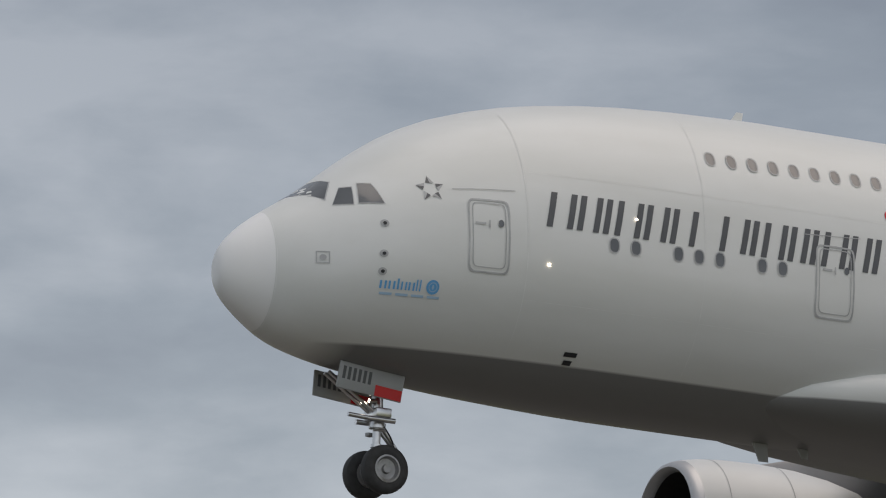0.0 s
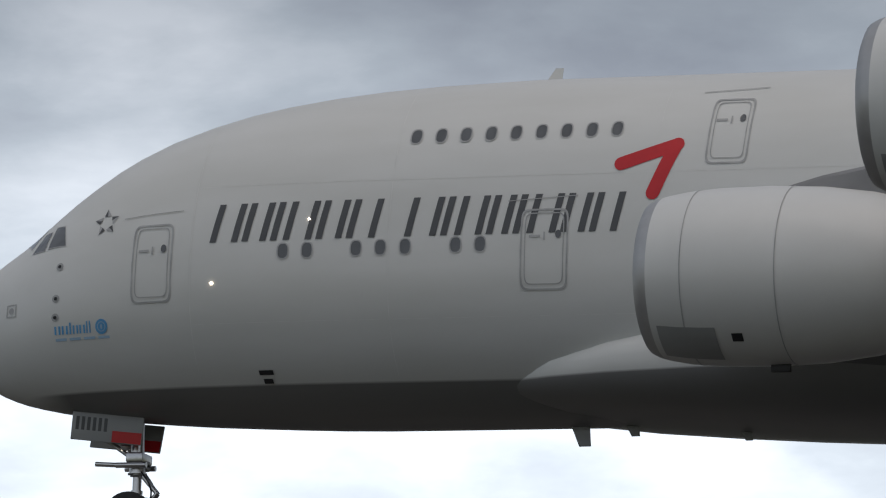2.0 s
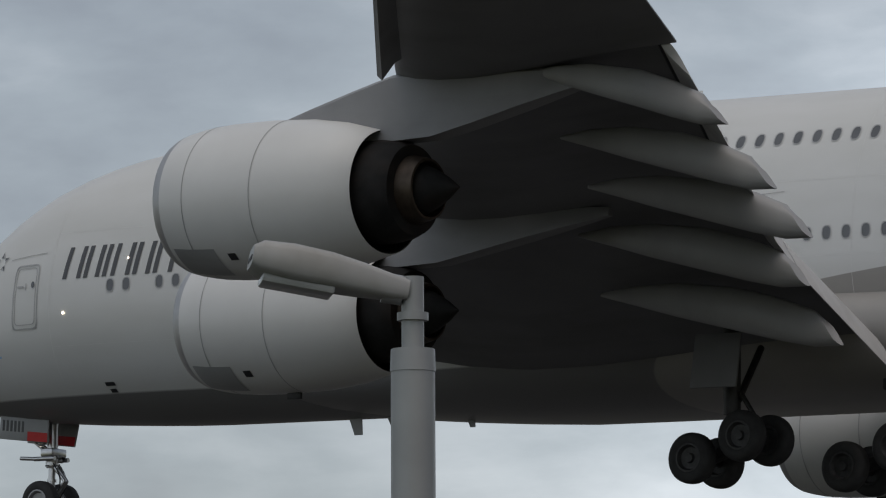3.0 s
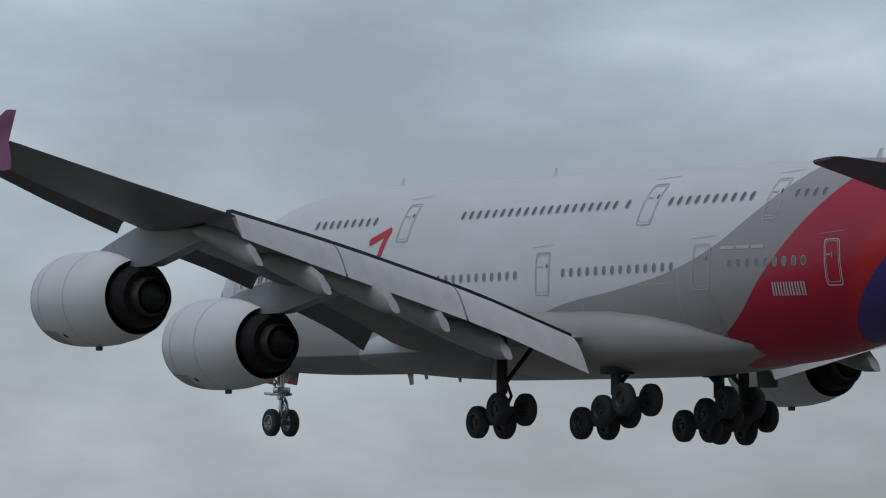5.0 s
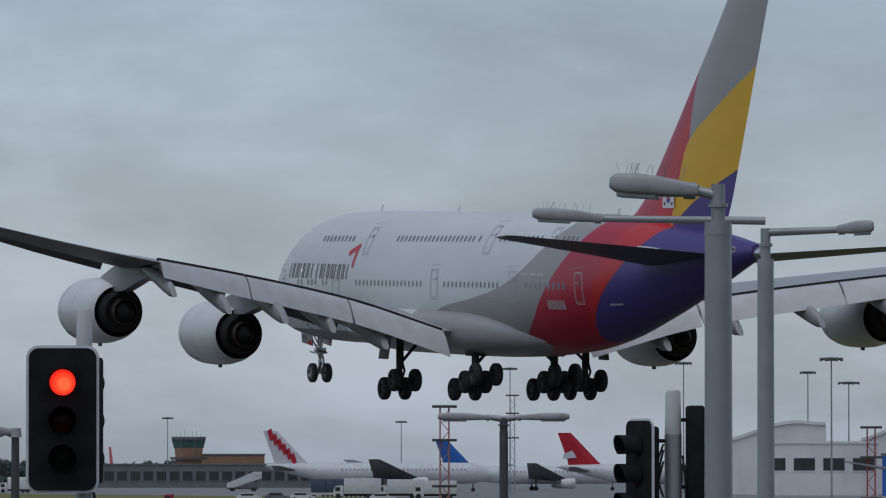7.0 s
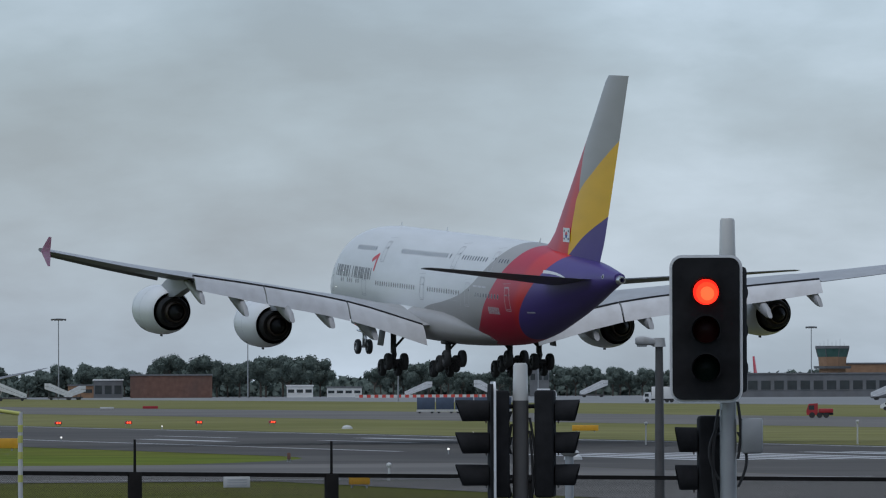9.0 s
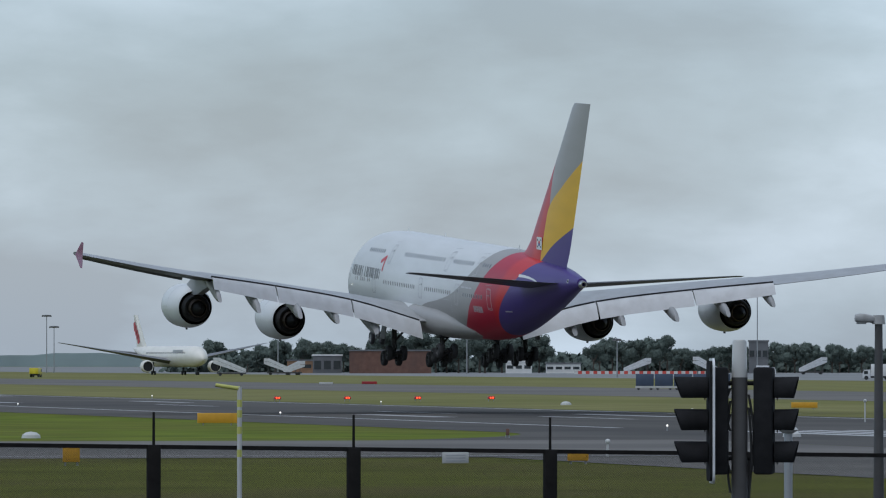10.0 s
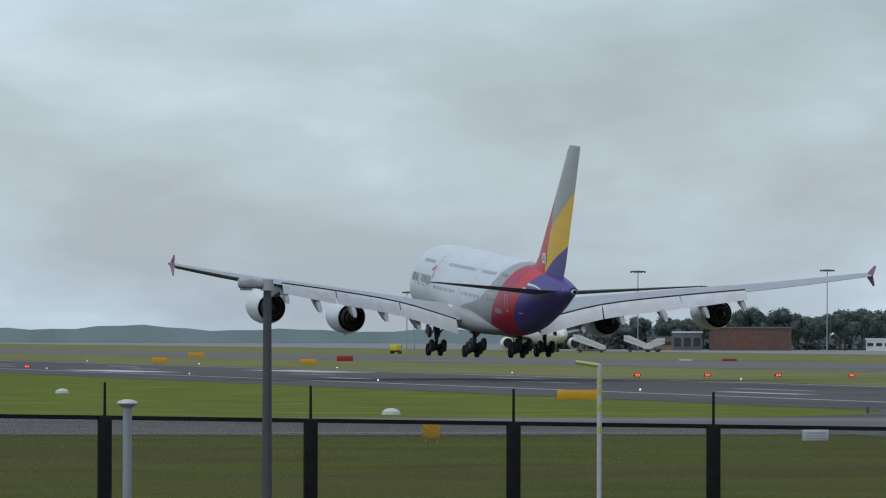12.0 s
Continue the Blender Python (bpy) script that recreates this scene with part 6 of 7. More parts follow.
def control_tower(az, d):
    t = thing("control_tower", "brick airport control tower with green glazed cab", "tower", facing(az, d))
    top = height(0.3, d)

    def octo(bm, r0, r1, z0, z1, seg=8):
        skin(bm, [[(r * math.cos(2 * math.pi * (i + 0.5) / seg), r * math.sin(2 * math.pi * (i + 0.5) / seg), z) for i in range(seg)] for r, z in ((r0, z0), (r1, z1))], True, True, True)

    for name, r0, r1, z0, z1, mat in (("shaft", 4.6, 4.6, 0, top - 8.0, M_TANBRICK), ("gallery", 6.4, 6.6, top - 8.0, top - 7.2, M_DARKWALL), ("cab_wall", 4.7, 5.0, top - 7.2, top - 4.2, M_TANBRICK),
                                      ("cab_glass", 5.0, 5.7, top - 4.2, top - 1.5, M_GREEN_GLASS), ("roof", 6.0, 6.0, top - 1.5, top - 0.6, M_DARKWALL)):
        bm = bmesh.new()
        octo(bm, r0, r1, z0, z1)
        part(name, bm, mat, t, smooth=False)
    for k in range(8):
        a = 2 * math.pi * (k + 0.5) / 8
        bm = bmesh.new()
        tube(bm, (5.08 * math.cos(a), 5.08 * math.sin(a), top - 4.2), (5.78 * math.cos(a), 5.78 * math.sin(a), top - 1.5), 0.14, seg=6)
        part("mullion", bm, M_DARKWALL, t)
    for k in range(7):
        bm = bmesh.new()
        x = -4 + k * 1.3
        tube(bm, (x, 0, top - 0.6), (x, 0, top + 0.5 + (k % 3) * 0.6), 0.05, seg=5)
        part("aerial", bm, M_GALV, t)


control_tower(70.07, 2300)


def lattice_mast(az, d, top, mat):
    t = thing("lattice_mast", "red and white lattice mast with small platforms", "mast", facing(az, d))
    for i, (x, y) in enumerate(((-0.5, -0.5), (0.5, -0.5), (0.5, 0.5), (-0.5, 0.5))):
        bm = bmesh.new()
        tube(bm, (x, y, 0), (x, y, top), 0.09, seg=6)
        part("leg", bm, mat, t)
    n = int(top / 1.2)
    bm = bmesh.new()
    for k in range(n):
        z = k * 1.2
        s = 1 if k % 2 else -1
        tube(bm, (-0.5 * s, -0.5, z), (0.5 * s, -0.5, z + 1.2), 0.05, seg=5)
        tube(bm, (0.5, -0.5 * s, z), (0.5, 0.5 * s, z + 1.2), 0.05, seg=5)
    part("bracing", bm, mat, t)
    for z in (top, top - 3.8, top - 9):
        bm = bmesh.new()
        box(bm, (-1.4, -1, z - 0.15), (1.4, 1, z + 0.15), None, 0.03)
        part("platform", bm, M_DULLPOLE, t)


M_RWMAST = material("red_white_mast", (0.42, 0.16, 0.13), 0.6, vary=0.35, scale=0.4)
lattice_mast(68.0, 800, height(0.53, 800), M_RWMAST)
lattice_mast(67.45, 1500, height(0.62, 1500), M_GALV)
lattice_mast(64.55, 900, height(0.36, 900), M_VRED)


def parked_airliner(m, length, fin_mat, body_mat, label, bars=None):
    """A twin-jet on its wheels; nose at local x = 0, tail towards -x."""
    t = thing("parked_airliner", label, "airliner", m, "parked airliners")
    r = length * 0.046
    zc = r + length * 0.035
    bm = bmesh.new()
    rings = []
    for u, k, dz in ((0, 0.05, -0.25), (0.012, 0.35, -0.18), (0.035, 0.65, -0.1), (0.08, 0.93, 0), (0.12, 1, 0), (0.66, 1, 0), (0.78, 0.86, 0.14), (0.9, 0.5, 0.45), (1.0, 0.12, 0.75)):
        rings.append([(-u * length, r * k * math.cos(a * math.pi / 12), zc + dz * r + r * k * math.sin(a * math.pi / 12)) for a in range(24)])
    skin(bm, rings, True, True, True)
    part("fuselage", bm, body_mat, t)
    bm = bmesh.new()
    rings = []
    for z, le, te in ((zc + 0.6 * r, 0.80, 0.965), (zc + r * 1.3, 0.835, 0.97), (zc + length * 0.185, 0.955, 1.015)):
        rings.append([(-le * length, 0, z), (-(le + 0.3 * (te - le)) * length, r * 0.16, z), (-te * length, 0, z), (-(le + 0.3 * (te - le)) * length, -r * 0.16, z)])
    skin(bm, rings, True, True, True)
    fin = part("fin", bm, fin_mat, t, smooth=False)
    for side in (-1, 1):
        for name, s0, c0, s1, c1, span, z0, z1 in (("wing", 0.33, 0.2, 0.56, 0.05, 0.48, -0.5, 1.3), ("tailplane", 0.87, 0.1, 0.96, 0.035, 0.17, 0.3, 0.7)):
            bm = bmesh.new()
            rings = []
            for s, c, y, z, th in ((s0, c0, r * 0.5, z0, 0.12), (s1, c1, span * length, z1, 0.05)):
                le, te, zz, h = -s * length, -(s + c) * length, zc + z * r, th * c * length
                rings.append([(le, side * y, zz), (le + (te - le) * 0.3, side * y, zz + h / 2), (te, side * y, zz), (le + (te - le) * 0.3, side * y, zz - h / 2)])
            skin(bm, rings, True, True, True)
            part(name, bm, M_WINGGREY, t)
        bm = bmesh.new()
        er = r * 0.6
        lathe(bm, [(0, er * 0.8), (-0.1, er * 0.92), (-0.8, er), (-2.4, er * 0.95), (-3.8, er * 0.7), (-3.8, er * 0.5), (-2.5, 0.0)], Matrix.Translation((-0.31 * length, side * 0.155 * length, zc - r * 0.95)) @ pose(0, 0, 0, 0, 0, -90), 20)
        part("engine", bm, body_mat, t)
        bm = bmesh.new()
        lathe(bm, [(0.02, er * 0.78), (-0.6, er * 0.76), (-0.6, 0.0)], Matrix.Translation((-0.31 * length, side * 0.155 * length, zc - r * 0.95)) @ pose(0, 0, 0, 0, 0, -90), 18)
        part("fan", bm, M_BLACK, t)
        bm = bmesh.new()
        tube(bm, (-0.5 * length, side * 0.07 * length, 0.6), (-0.5 * length, side * 0.07 * length, zc - r * 0.5), 0.2, seg=8)
        for dy in (-0.45, 0.45):
            tube(bm, (-0.5 * length, side * 0.07 * length + dy - 0.2, 0.6), (-0.5 * length, side * 0.07 * length + dy + 0.2, 0.6), 0.6, seg=14)
        part("main_gear", bm, M_RUBBER, t)
    bm = bmesh.new()
    tube(bm, (-0.09 * length, 0, 0.5), (-0.09 * length, 0, zc - r * 0.8), 0.14, seg=8)
    tube(bm, (-0.09 * length, -0.5, 0.5), (-0.09 * length, 0.5, 0.5), 0.5, seg=14)
    part("nose_gear", bm, M_RUBBER, t)
    for side in (-1, 1):
        for i in range(int(length * 0.55)):
            s = length * 0.13 + i * 1.05
            if s > length * 0.72:
                break
            bm = bmesh.new()
            box(bm, (-s - 0.13, side * r * 0.965 - 0.06, zc + r * 0.28), (-s + 0.13, side * r * 0.965 + 0.06, zc + r * 0.28 + 0.35))
            part("window", bm, M_GLASS, t, smooth=False)
    for name, mat, pts in bars or ():
        for side in (-1, 1):
            bm = bmesh.new()
            bm.faces.new([bm.verts.new((-a * length, side * y, zc + b * r)) for a, y, b in pts])
            part(name, bm, mat, t if name != "fin_bar" else fin, smooth=False)
    return t


def slanted_bars(n, a0, b0, da, db, w, h, mat):
    out = []
    for i in range(n):
        a, b = a0 + da * i, b0 + db * i
        y = 0.5
        out.append(("fin_bar", mat, ((a, y, b), (a + w, y, b - h * 0.25), (a + w + 0.012, y, b + h * 0.75), (a + 0.012, y, b + h))))
    return out


parked_airliner(facing(69.45, 1800) @ Matrix.Translation((58, 0, 0)) @ pose(0, 0, 0, 0, 0, 6), 58, M_VWHITE, M_VWHITE, "white parked airliner with red marks on its fin", slanted_bars(6, 0.968, 3.3, -0.02, -0.46, 0.018, 0.95, M_TAILRED))
parked_airliner(facing(68.07, 1900) @ Matrix.Translation((52, 0, 0)) @ pose(0, 0, 0, 0, 0, 8), 52, M_TAILBLUE, M_VWHITE, "white parked airliner with a blue fin")
parked_airliner(facing(66.92, 1750) @ Matrix.Translation((50, 0, 0)) @ pose(0, 0, 0, 0, 0, 10), 55, M_TAILRED, M_VWHITE, "white parked airliner with a red fin", [("fin_bar", M_VWHITE, ((0.93, 0.5, 1.6), (0.99, 0.5, 1.5), (0.985, 0.5, 2.0), (0.95, 0.5, 2.3)))])
parked_airliner(facing(70.72, 2300) @ Matrix.Translation((9, 0, 0)) @ pose(0, 0, 0, 0, 0, -80), 50, M_TAILRED, M_VWHITE, "white parked airliner with a red and blue fin")
parked_airliner(facing(76.93, 2150) @ pose(0, 0, 0, 0, 0, -72), 70, M_CREAM, M_CREAM, "cream wide-body airliner parked beyond the taxiway", [("title_bar", M_GREYPAINT, ((0.16, 3.15, 0.35), (0.30, 3.15, 0.35), (0.30, 3.1, 0.62), (0.16, 3.1, 0.62)))] + slanted_bars(4, 0.955, 2.6, -0.018, -0.4, 0.03, 0.8, M_TAILRED))
parked_airliner(facing(61.91, 423) @ Matrix.Translation((0, 38, 0)) @ pose(0, 0, 0, 0, 0, 83), 40, M_DARKFIN, M_VWHITE, "white parked airliner with a dark maroon fin")


def wheels_of(t, xs, y, r):
    for x in xs:
        for sy in (-1, 1):
            bm = bmesh.new()
            tube(bm, (x, sy * y - 0.14, r), (x, sy * y + 0.14, r), r, seg=16)
            part("wheel", bm, M_RUBBER, t)


def truck(name, m, L, h, mat, label, cab_mat=None, z0=0.0):
    """A box truck; front towards +x."""
    t = thing(name, label, "truck", m, "service vehicles")
    bm = bmesh.new()
    box(bm, (-L, -1.2, 0.9), (-2.0, 1.2, h), None, 0.06)
    part("cargo_box", bm, mat, t)
    bm = bmesh.new()
    skin(bm, [[(-1.9, y, 0.5), (0, y, 0.5), (0.05, y, 1.3), (-0.35, y, 2.4), (-1.9, y, 2.5)] for y in (-1.1, 1.1)], True, True, True)
    cab = part("cab", bm, cab_mat or M_VWHITE, t, smooth=False)
    for y in (-1.115, 1.115):
        bm = bmesh.new()
        box(bm, (-1.3, y - 0.01, 1.4), (-0.35, y + 0.01, 2.15))
        part("side_window", bm, M_TINT, cab, smooth=False)
    bm = bmesh.new()
    bm.faces.new([bm.verts.new(v) for v in ((0.06, -0.95, 1.4), (0.06, 0.95, 1.4), (-0.3, 0.95, 2.3), (-0.3, -0.95, 2.3))])
    part("windscreen", bm, M_TINT, cab, smooth=False)
    bm = bmesh.new()
    box(bm, (-L, -0.5, 0.5), (-0.2, 0.5, 0.9))
    part("chassis", bm, M_BLACK, t, smooth=False)
    wheels_of(t, (-0.9, -L + 1.2, -L + 2.3), 1.0, 0.5)
    return t


def car(m, mat, label):
    t = thing("car", label, "car", m, "service vehicles")
    bm = bmesh.new()
    prof = ((-2.2, 0.35), (2.1, 0.35), (2.2, 0.75), (1.2, 0.95), (0.6, 1.45), (-1.2, 1.5), (-2.0, 1.0), (-2.25, 0.85))
    skin(bm, [[(x, y * (0.86 if z > 1.2 else 1), z) for x, z in prof] for y in (-0.88, 0.88)], True, True, True)
    part("body", bm, mat, t)
    for y in (-0.87, 0.87):
        bm = bmesh.new()
        box(bm, (-1.4, y - 0.03, 1.0), (0.7, y + 0.03, 1.34))
        part("side_window", bm, M_TINT, t, smooth=False)
    wheels_of(t, (-1.35, 1.35), 0.8, 0.33)


def stair_truck(az, d, turn, L=9.0, h=4.5):
    t = thing("boarding_stairs", "white mobile boarding stairs truck", "boarding stairs", facing(az, d, 0, turn), "boarding stairs")
    bm = bmesh.new()
    skin(bm, [[(-L / 2, y, 1.0), (L / 2 - 1.5, y, h), (L / 2, y, h), (L / 2, y, h - 0.6), (-L / 2 + 1, y, 0.8)] for y in (-0.9, 0.9)], True, True, True)
    part("stair_flight", bm, M_VWHITE, t, smooth=False)
    for y in (-0.92, 0.92):
        bm = bmesh.new()
        skin(bm, [[(-L / 2, y + dy, 1.1), (L / 2 - 1.5, y + dy, h + 0.1), (L / 2, y + dy, h + 0.1), (L / 2, y + dy, h + 1.1), (L / 2 - 1.6, y + dy, h + 1.1), (-L / 2, y + dy, 2.0)] for dy in (-0.03, 0.03)], True, True, True)
        part("side_rail", bm, M_VWHITE, t, smooth=False)
    bm = bmesh.new()
    box(bm, (-L / 2, -1, 0.5), (L / 2 - 1, 1, 0.95))
    for x in (0.5, L / 2 - 1.3):
        tube(bm, (x, 0, 0.8), (x, 0, h - 0.6 if x > 2 else h * 0.55), 0.12, seg=6)
    part("chassis", bm, M_DULLPOLE, t, smooth=False)
    wheels_of(t, (-L / 2 + 1.3, L / 2 - 2), 0.9, 0.45)


stair_truck(76.33, 2150, 178, 8.5, 4.0)
stair_truck(76.2, 2160, 20, 6.5, 3.2)
stair_truck(76.72, 2060, 178, 9.5, 4.2)
stair_truck(72.85, 1900, 178, 8, 4.5)
stair_truck(73.42, 2350, 10, 9, 4.2)
stair_truck(72.0, 2300, 10, 9, 4.5)
stair_truck(69.62, 1850, 15, 9, 4)
truck("fire_truck", facing(70.28, 960) @ pose(0, 0, 0, 0, 0, 180) @ Matrix.Scale(0.8, 4), 4.5, 1.6, M_VRED, "small red airfield rescue truck", M_VRED)
truck("service_truck", facing(78.27, 1900, 0, 78), 5.5, 2.5, M_VYELLOW, "yellow airfield service truck", M_VYELLOW)
truck("catering_truck", facing(68.9, 1330) @ pose(0, 0, 0, 0, 0, 180), 9, 3.8, M_VWHITE, "white high-sided catering truck")
truck("catering_truck", facing(68.55, 1340) @ pose(0, 0, 0, 0, 0, 180), 9, 3.6, M_VWHITE, "white high-sided catering truck")
truck("catering_truck", facing(68.25, 1320) @ pose(0, 0, 0, 0, 0, 180), 8, 3.4, M_VWHITE, "white high-sided catering truck")
truck("service_truck", facing(71.6, 1700) @ pose(0, 0, 0, 0, 0, 180), 8, 3.8, M_PALEWALL, "pale box truck on the apron")
truck("service_truck", facing(72.3, 2150), 6, 3.0, M_VWHITE, "white service van on the apron")
car(facing(69.58, 1200), M_VWHITE, "small white airfield car")
car(facing(69.35, 1220), M_DARKWALL, "dark airfield car on apron")
car(facing(68.5, 1180), M_VWHITE, "white saloon car on the apron")
car(facing(69.15, 1230), M_VWHITE, "small white airfield car")


def container(m, label="blue-grey freight container dolly"):
    t = thing("container_dolly", label, "container", m, "freight container dollies")
    bm = bmesh.new()
    box(bm, (-2.0, -1.2, 0.9), (2.0, 1.2, 3.6), None, 0.08)
    part("container", bm, M_VBLUE, t)
    bm = bmesh.new()
    box(bm, (-2.1, -1.25, 0.4), (2.1, 1.25, 0.88))
    part("dolly", bm, M_CAPWHITE, t, smooth=False)
    wheels_of(t, (-1.4, 1.4), 1.0, 0.3)
    return t


for k in range(5):
    container(facing(73.36 - 0.155 * k, 1140) @ Matrix.Scale(0.72, 4))
for k in range(6):
    container(facing(69.0 - 0.075 * k, 1420), "blue-grey freight container dolly on the apron")


def barrier(m, k):
    t = thing("road_barrier", "red and white plastic road barrier", "barrier", m, "row of red and white barriers")
    for i in range(2):
        bm = bmesh.new()
        skin(bm, [[(i * 1.3 - 1.3, -0.3, 0), (i * 1.3 - 1.3, -0.1, 1.0), (i * 1.3 - 1.3, 0.1, 1.0), (i * 1.3 - 1.3, 0.3, 0)], [(i * 1.3, -0.3, 0), (i * 1.3, -0.1, 1.0), (i * 1.3, 0.1, 1.0), (i * 1.3, 0.3, 0)]], True, True, True)
        part("barrier_block", bm, M_REDWHITE if (i + k) % 2 else M_CAPWHITE, t, smooth=False)
    return t


for k in range(20):
    barrier(facing(73.9 - 0.062 * k, 2330), 0)


# trees: tapered trunk, limbs, and a crown of leaf clumps
def tree_mesh(seed, h, spread):
    rnd = random.Random(seed)
    trunk = bmesh.new()
    tube(trunk, (0, 0, 0), (rnd.uniform(-0.4, 0.4), 0, h * 0.4), h * 0.03, h * 0.02, 8)
    tips = []
    for k in range(9):
        a, r = rnd.uniform(0, 6.28), rnd.uniform(0.25, 1.0) * spread
        e = Vector((r * math.cos(a), r * math.sin(a), h * rnd.uniform(0.42, 0.82)))
        tube(trunk, (0, 0, h * rnd.uniform(0.25, 0.4)), e, h * 0.014, h * 0.005, 5)
        tips.append((e, rnd.uniform(0.28, 0.5) * spread))
    tips.append((Vector((0, 0, h * 0.8)), spread * 0.45))
    verts, faces = [], []
    for c, r in tips:
        core = bmesh.new()
        bmesh.ops.create_icosphere(core, subdivisions=2, radius=r * 0.84, matrix=Matrix.Translation(c))
        i = len(verts)
        verts += [c + (v.co - c) * rnd.uniform(0.82, 1.12) for v in core.verts]
        faces += [tuple(i + v.index for v in f.verts) for f in core.faces]
        core.free()
        for k in range(420):
            d = Vector((rnd.gauss(0, 1), rnd.gauss(0, 1), rnd.gauss(0, 0.75)))
            d = d.normalized() * r * rnd.uniform(0.55, 1.08)
            q = c + d
            s = rnd.uniform(0.16, 0.42) * h / 16
            u = Vector((rnd.gauss(0, 1), rnd.gauss(0, 1), rnd.gauss(0, 1))).normalized()
            v = u.orthogonal().normalized()
            i = len(verts)
            verts += [q + u * s, q + v * s * 0.8, q - u * s, q - v * s * 0.8]
            faces.append((i, i + 1, i + 2, i + 3))
    me = bpy.data.meshes.new("crown")
    me.from_pydata([tuple(v) for v in verts], [], faces)
    me.materials.append(M_LEAF)
    tm = bpy.data.meshes.new("trunk")
    trunk.to_mesh(tm)
    trunk.free()
    tm.materials.append(M_BARK)
    return tm, me


TREES = [tree_mesh(k, 16, 6.5) for k in range(5)]


def tree(az, d, h, k):
    t = thing("tree", "dark broadleaf tree on the far side of the airfield", "tree", facing(az, d, 0, 47 * k) @ Matrix.Scale(h / 16, 4), "far trees")
    shared("trunk", TREES[k % 5][0], Matrix(), t)
    shared("crown", TREES[k % 5][1], Matrix(), t)


rnd = random.Random(11)
# runs of trees: from bearing, to bearing, least and greatest height, how many
for a0, a1, lo, hi, n, d in ((75.4, 74.2, 12, 16, 15, 2480), (73.8, 73.15, 10, 14, 8, 2480), (72.75, 72.4, 9, 12, 5, 2500), (72.4, 70.9, 8, 12, 18, 2520), (73.1, 72.6, 8, 10, 6, 2540), (76.9, 75.5, 8, 13, 14, 2560), (71.0, 70.2, 7, 10, 8, 2560)):
    for k in range(n):
        tree(a0 + (a1 - a0) * (k + rnd.uniform(-0.3, 0.3)) / max(n - 1, 1), d + rnd.uniform(-40, 40), rnd.uniform(lo, hi), rnd.randrange(100))


def wood(name, az0, az1, d, h0, h1, n, label):
    """A far belt of woodland as one mass of clumps."""
    r = random.Random(n)
    verts, faces = [], []
    for k in range(n):
        az = r.uniform(az0, az1)
        hh = r.uniform(h0, h1) * (0.75 + 0.25 * math.sin(az * 9) * math.sin(az * 23))
        base = facing(az, d + r.uniform(-30, 30)).translation
        for j in range(10):
            q = base + Vector((r.gauss(0, 2.2), r.gauss(0, 2.2), hh * r.uniform(0.05, 1.0)))
            s = r.uniform(0.7, 1.7)
            u = Vector((r.gauss(0, 1), r.gauss(0, 1), r.gauss(0, 1))).normalized()
            v = u.orthogonal().normalized()
            i = len(verts)
            verts += [q + u * s, q + v * s, q - u * s, q - v * s]
            faces.append((i, i + 1, i + 2, i + 3))
    me = bpy.data.meshes.new(name)
    me.from_pydata([tuple(v) for v in verts], [], faces)
    me.materials.append(M_LEAF)
    tagged(new(name, me), label, "woodland", kind="stuff")


wood("woodland", 77.2, 70.0, 2600, 5, 9, 1500, "low dark belt of far trees behind the field")


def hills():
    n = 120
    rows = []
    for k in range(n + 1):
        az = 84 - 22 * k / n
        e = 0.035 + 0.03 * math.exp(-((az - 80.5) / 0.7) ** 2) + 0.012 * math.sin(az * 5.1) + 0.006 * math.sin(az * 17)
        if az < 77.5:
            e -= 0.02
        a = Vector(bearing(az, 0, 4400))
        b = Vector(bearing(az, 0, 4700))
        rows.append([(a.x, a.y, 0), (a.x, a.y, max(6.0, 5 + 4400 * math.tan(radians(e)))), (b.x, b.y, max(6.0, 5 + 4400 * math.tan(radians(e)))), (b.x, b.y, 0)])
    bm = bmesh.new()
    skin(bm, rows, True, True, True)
    tagged(part("hills", bm, M_HILL), "low blue-green hills on the horizon, haze put in their colour", "hills", kind="structure")


hills()

# the van that drives along the road
van = thing("box_van", "white box van with green panel driving along the road", "van")


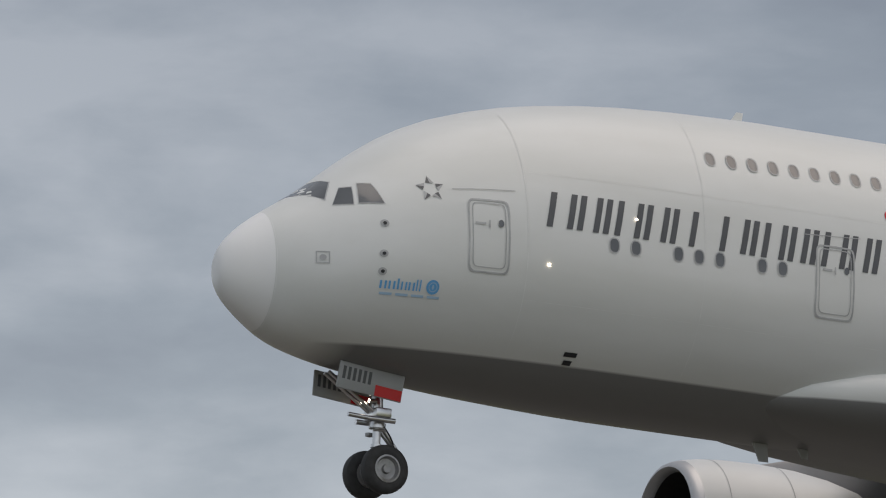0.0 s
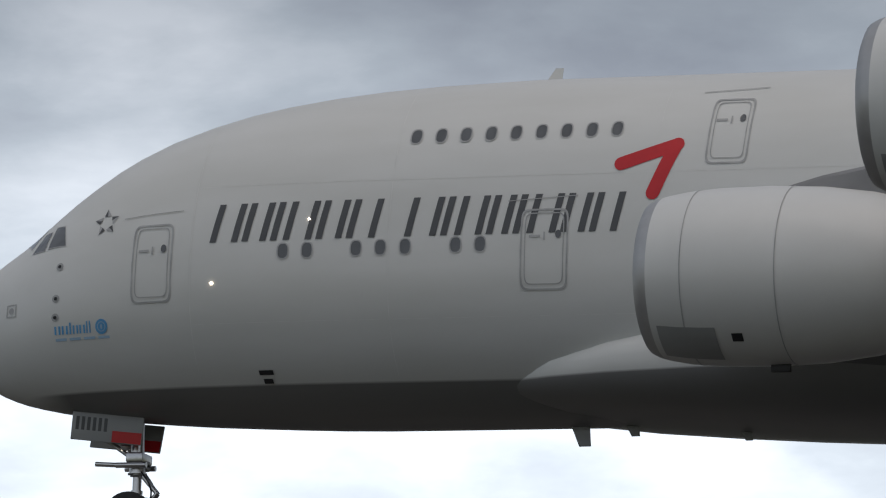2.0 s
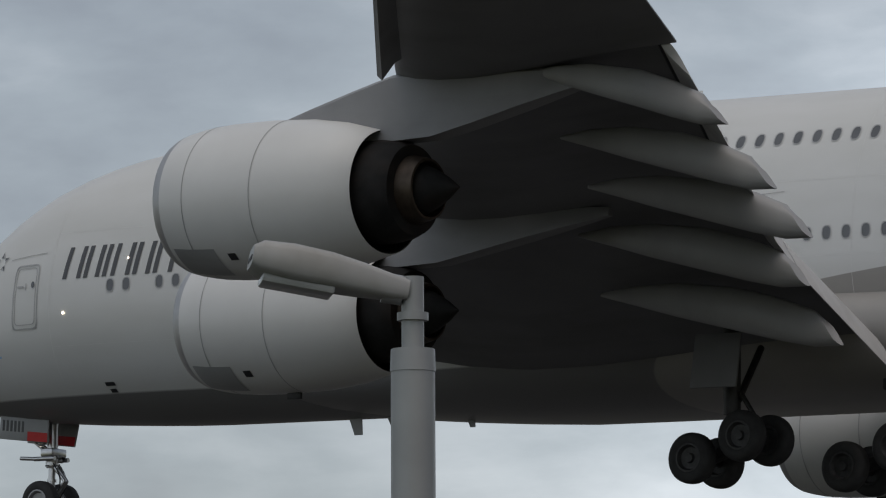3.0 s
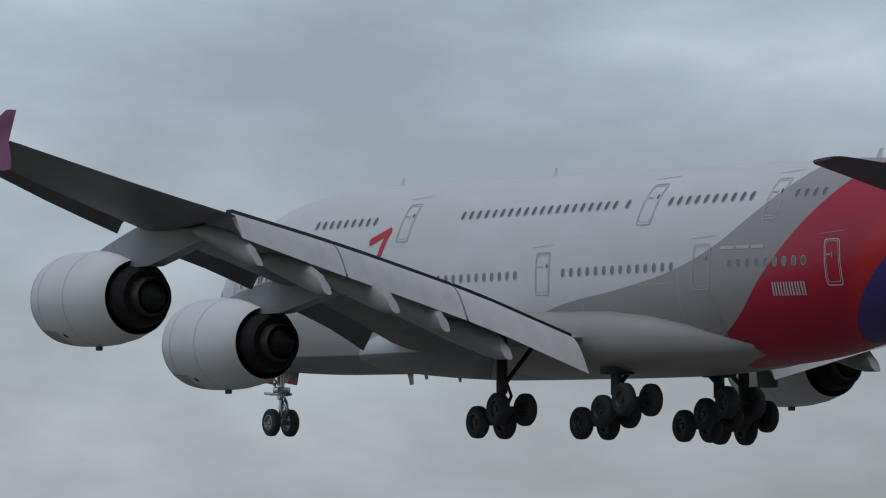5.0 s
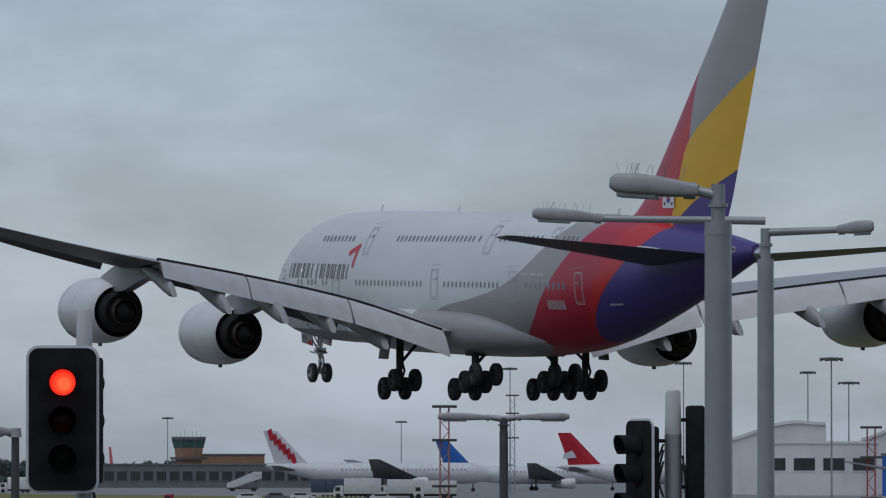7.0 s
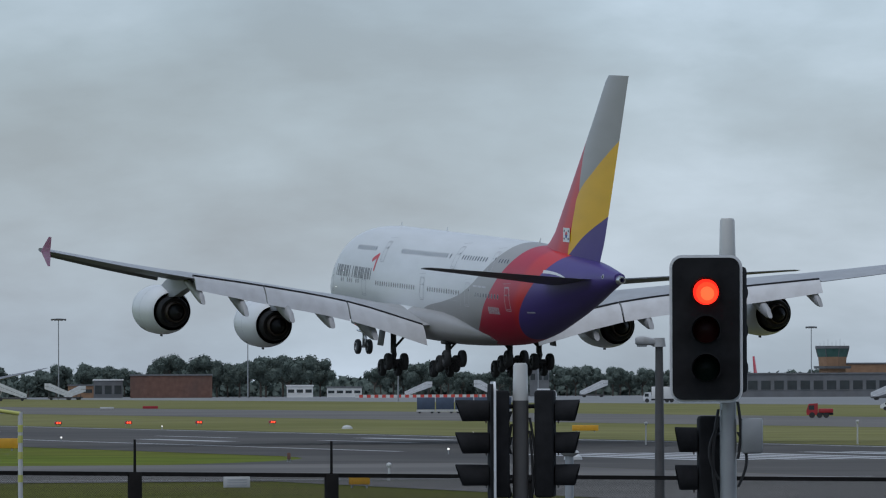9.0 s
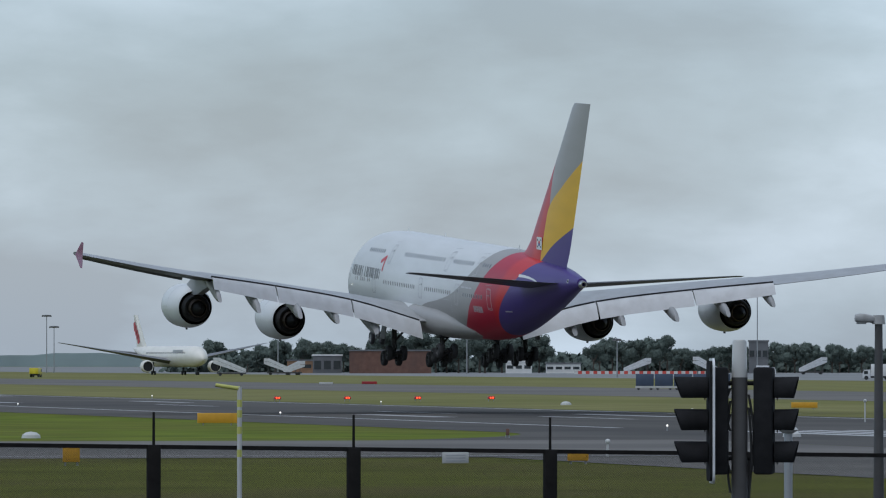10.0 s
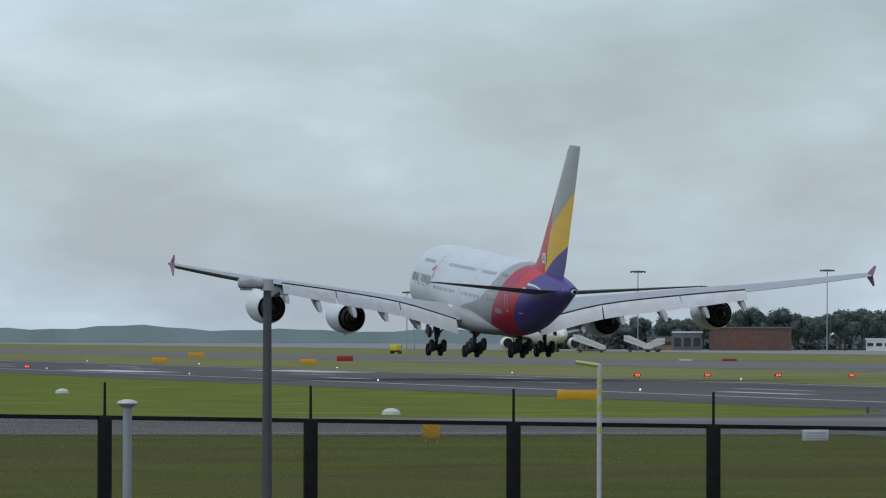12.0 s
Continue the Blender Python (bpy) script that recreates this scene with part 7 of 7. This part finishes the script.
def build_van():
    bm = bmesh.new()
    box(bm, (-0.05, -1.05, 0.45), (5.2, 1.05, 2.42), None, 0.05)
    part("cargo_box", bm, M_VWHITE, van)
    bm = bmesh.new()
    box(bm, (0.9, -1.07, 1.3), (4.6, -1.055, 2.35))
    part("green_panel", bm, M_VGREEN, van, "bright green side panel", smooth=False)
    bm = bmesh.new()
    skin(bm, [[(5.25, y, 0.45), (7.0, y, 0.45), (7.05, y, 1.1), (6.3, y, 2.0), (5.25, y, 2.1)] for y in (-1.0, 1.0)], True, True, True)
    part("cab", bm, M_VWHITE, van, smooth=False)
    for x in (0.02, 0.75):
        bm = bmesh.new()
        box(bm, (x, -1.09, 0.6), (x + 0.08, -1.05, 2.44), None, 0.01)
        part("corner_post", bm, M_CAPWHITE, van)
    for x in (0.1, 0.55):
        bm = bmesh.new()
        box(bm, (x - 0.06, -1.14, 2.2), (x + 0.06, -1.07, 2.36), None, 0.02)
        part("tail_lamp", bm, M_BLACK, van)
    bm = bmesh.new()
    lathe(bm, [(0, 0.055), (0.07, 0.05), (0.1, 0.0)], pose(0.75, -0.3, 2.42, 90), 14)
    part("beacon", bm, M_AMBER, van, "amber roof beacon")
    wheels_of(van, (0.9, 6.1), 0.95, 0.42)


build_van()


# ---- what moves ----
FLIGHT_Z = ((0, 2, 4, 6, 8, 10, 12), (33.43, 25.45, 17.458, 11.056, 6.725, 4.243, 2.625))
FLIGHT_PITCH = ((0, 3, 6, 9, 12), (2.378, 1.518, 1.749, 3.239, 3.591))
FLIGHT_ROLL = ((0, 0.5, 1, 3, 6, 9, 12), (-0.1, 0.35, 0.75, 1.25, -0.038, 0.217, 0.583))


def glide(xs, ys, x):
    i = min(max(sum(1 for a in xs if a < x) - 1, 0), len(xs) - 2)
    h = xs[i + 1] - xs[i]
    u = (x - xs[i]) / h

    def slope(j):
        a, b = max(j - 1, 0), min(j + 1, len(xs) - 1)
        return (ys[b] - ys[a]) / (xs[b] - xs[a])

    return ((2 * u**3 - 3 * u * u + 1) * ys[i] + (u**3 - 2 * u * u + u) * slope(i) * h + (3 * u * u - 2 * u**3) * ys[i + 1] + (u**3 - u * u) * slope(i + 1) * h)


def flight(t):
    """The airliner's nose at t seconds, and its attitude."""
    p = Matrix.Translation((165.074 + 0.9896 * (t - 6), -77.49 + 73.3555 * t + 0.039 * t * t, EYE[2] + glide(*FLIGHT_Z, t)))
    return p @ pose(0, 0, 0, 0, 0, 0.648) @ pose(0, 0, 0, glide(*FLIGHT_PITCH, t)) @ pose(0, 0, 0, 0, glide(*FLIGHT_ROLL, t))


def motions():
    walk(plane, [(i * 0.5, flight(i * 0.5)) for i in range(25)])
    # the van: its rear corner passes bearing 69.4 degrees at 8.3 s
    walk(van, [(t, Matrix.Translation((31.55 + 8.0 * (t - 8.3), 83.1 - 0.755 * (t - 8.3), 1.63)) @ pose(0, 0, 0, 0, 0, -5.4)) for t in (0.0, 4.0, 8.3, 12.0)])


motions()
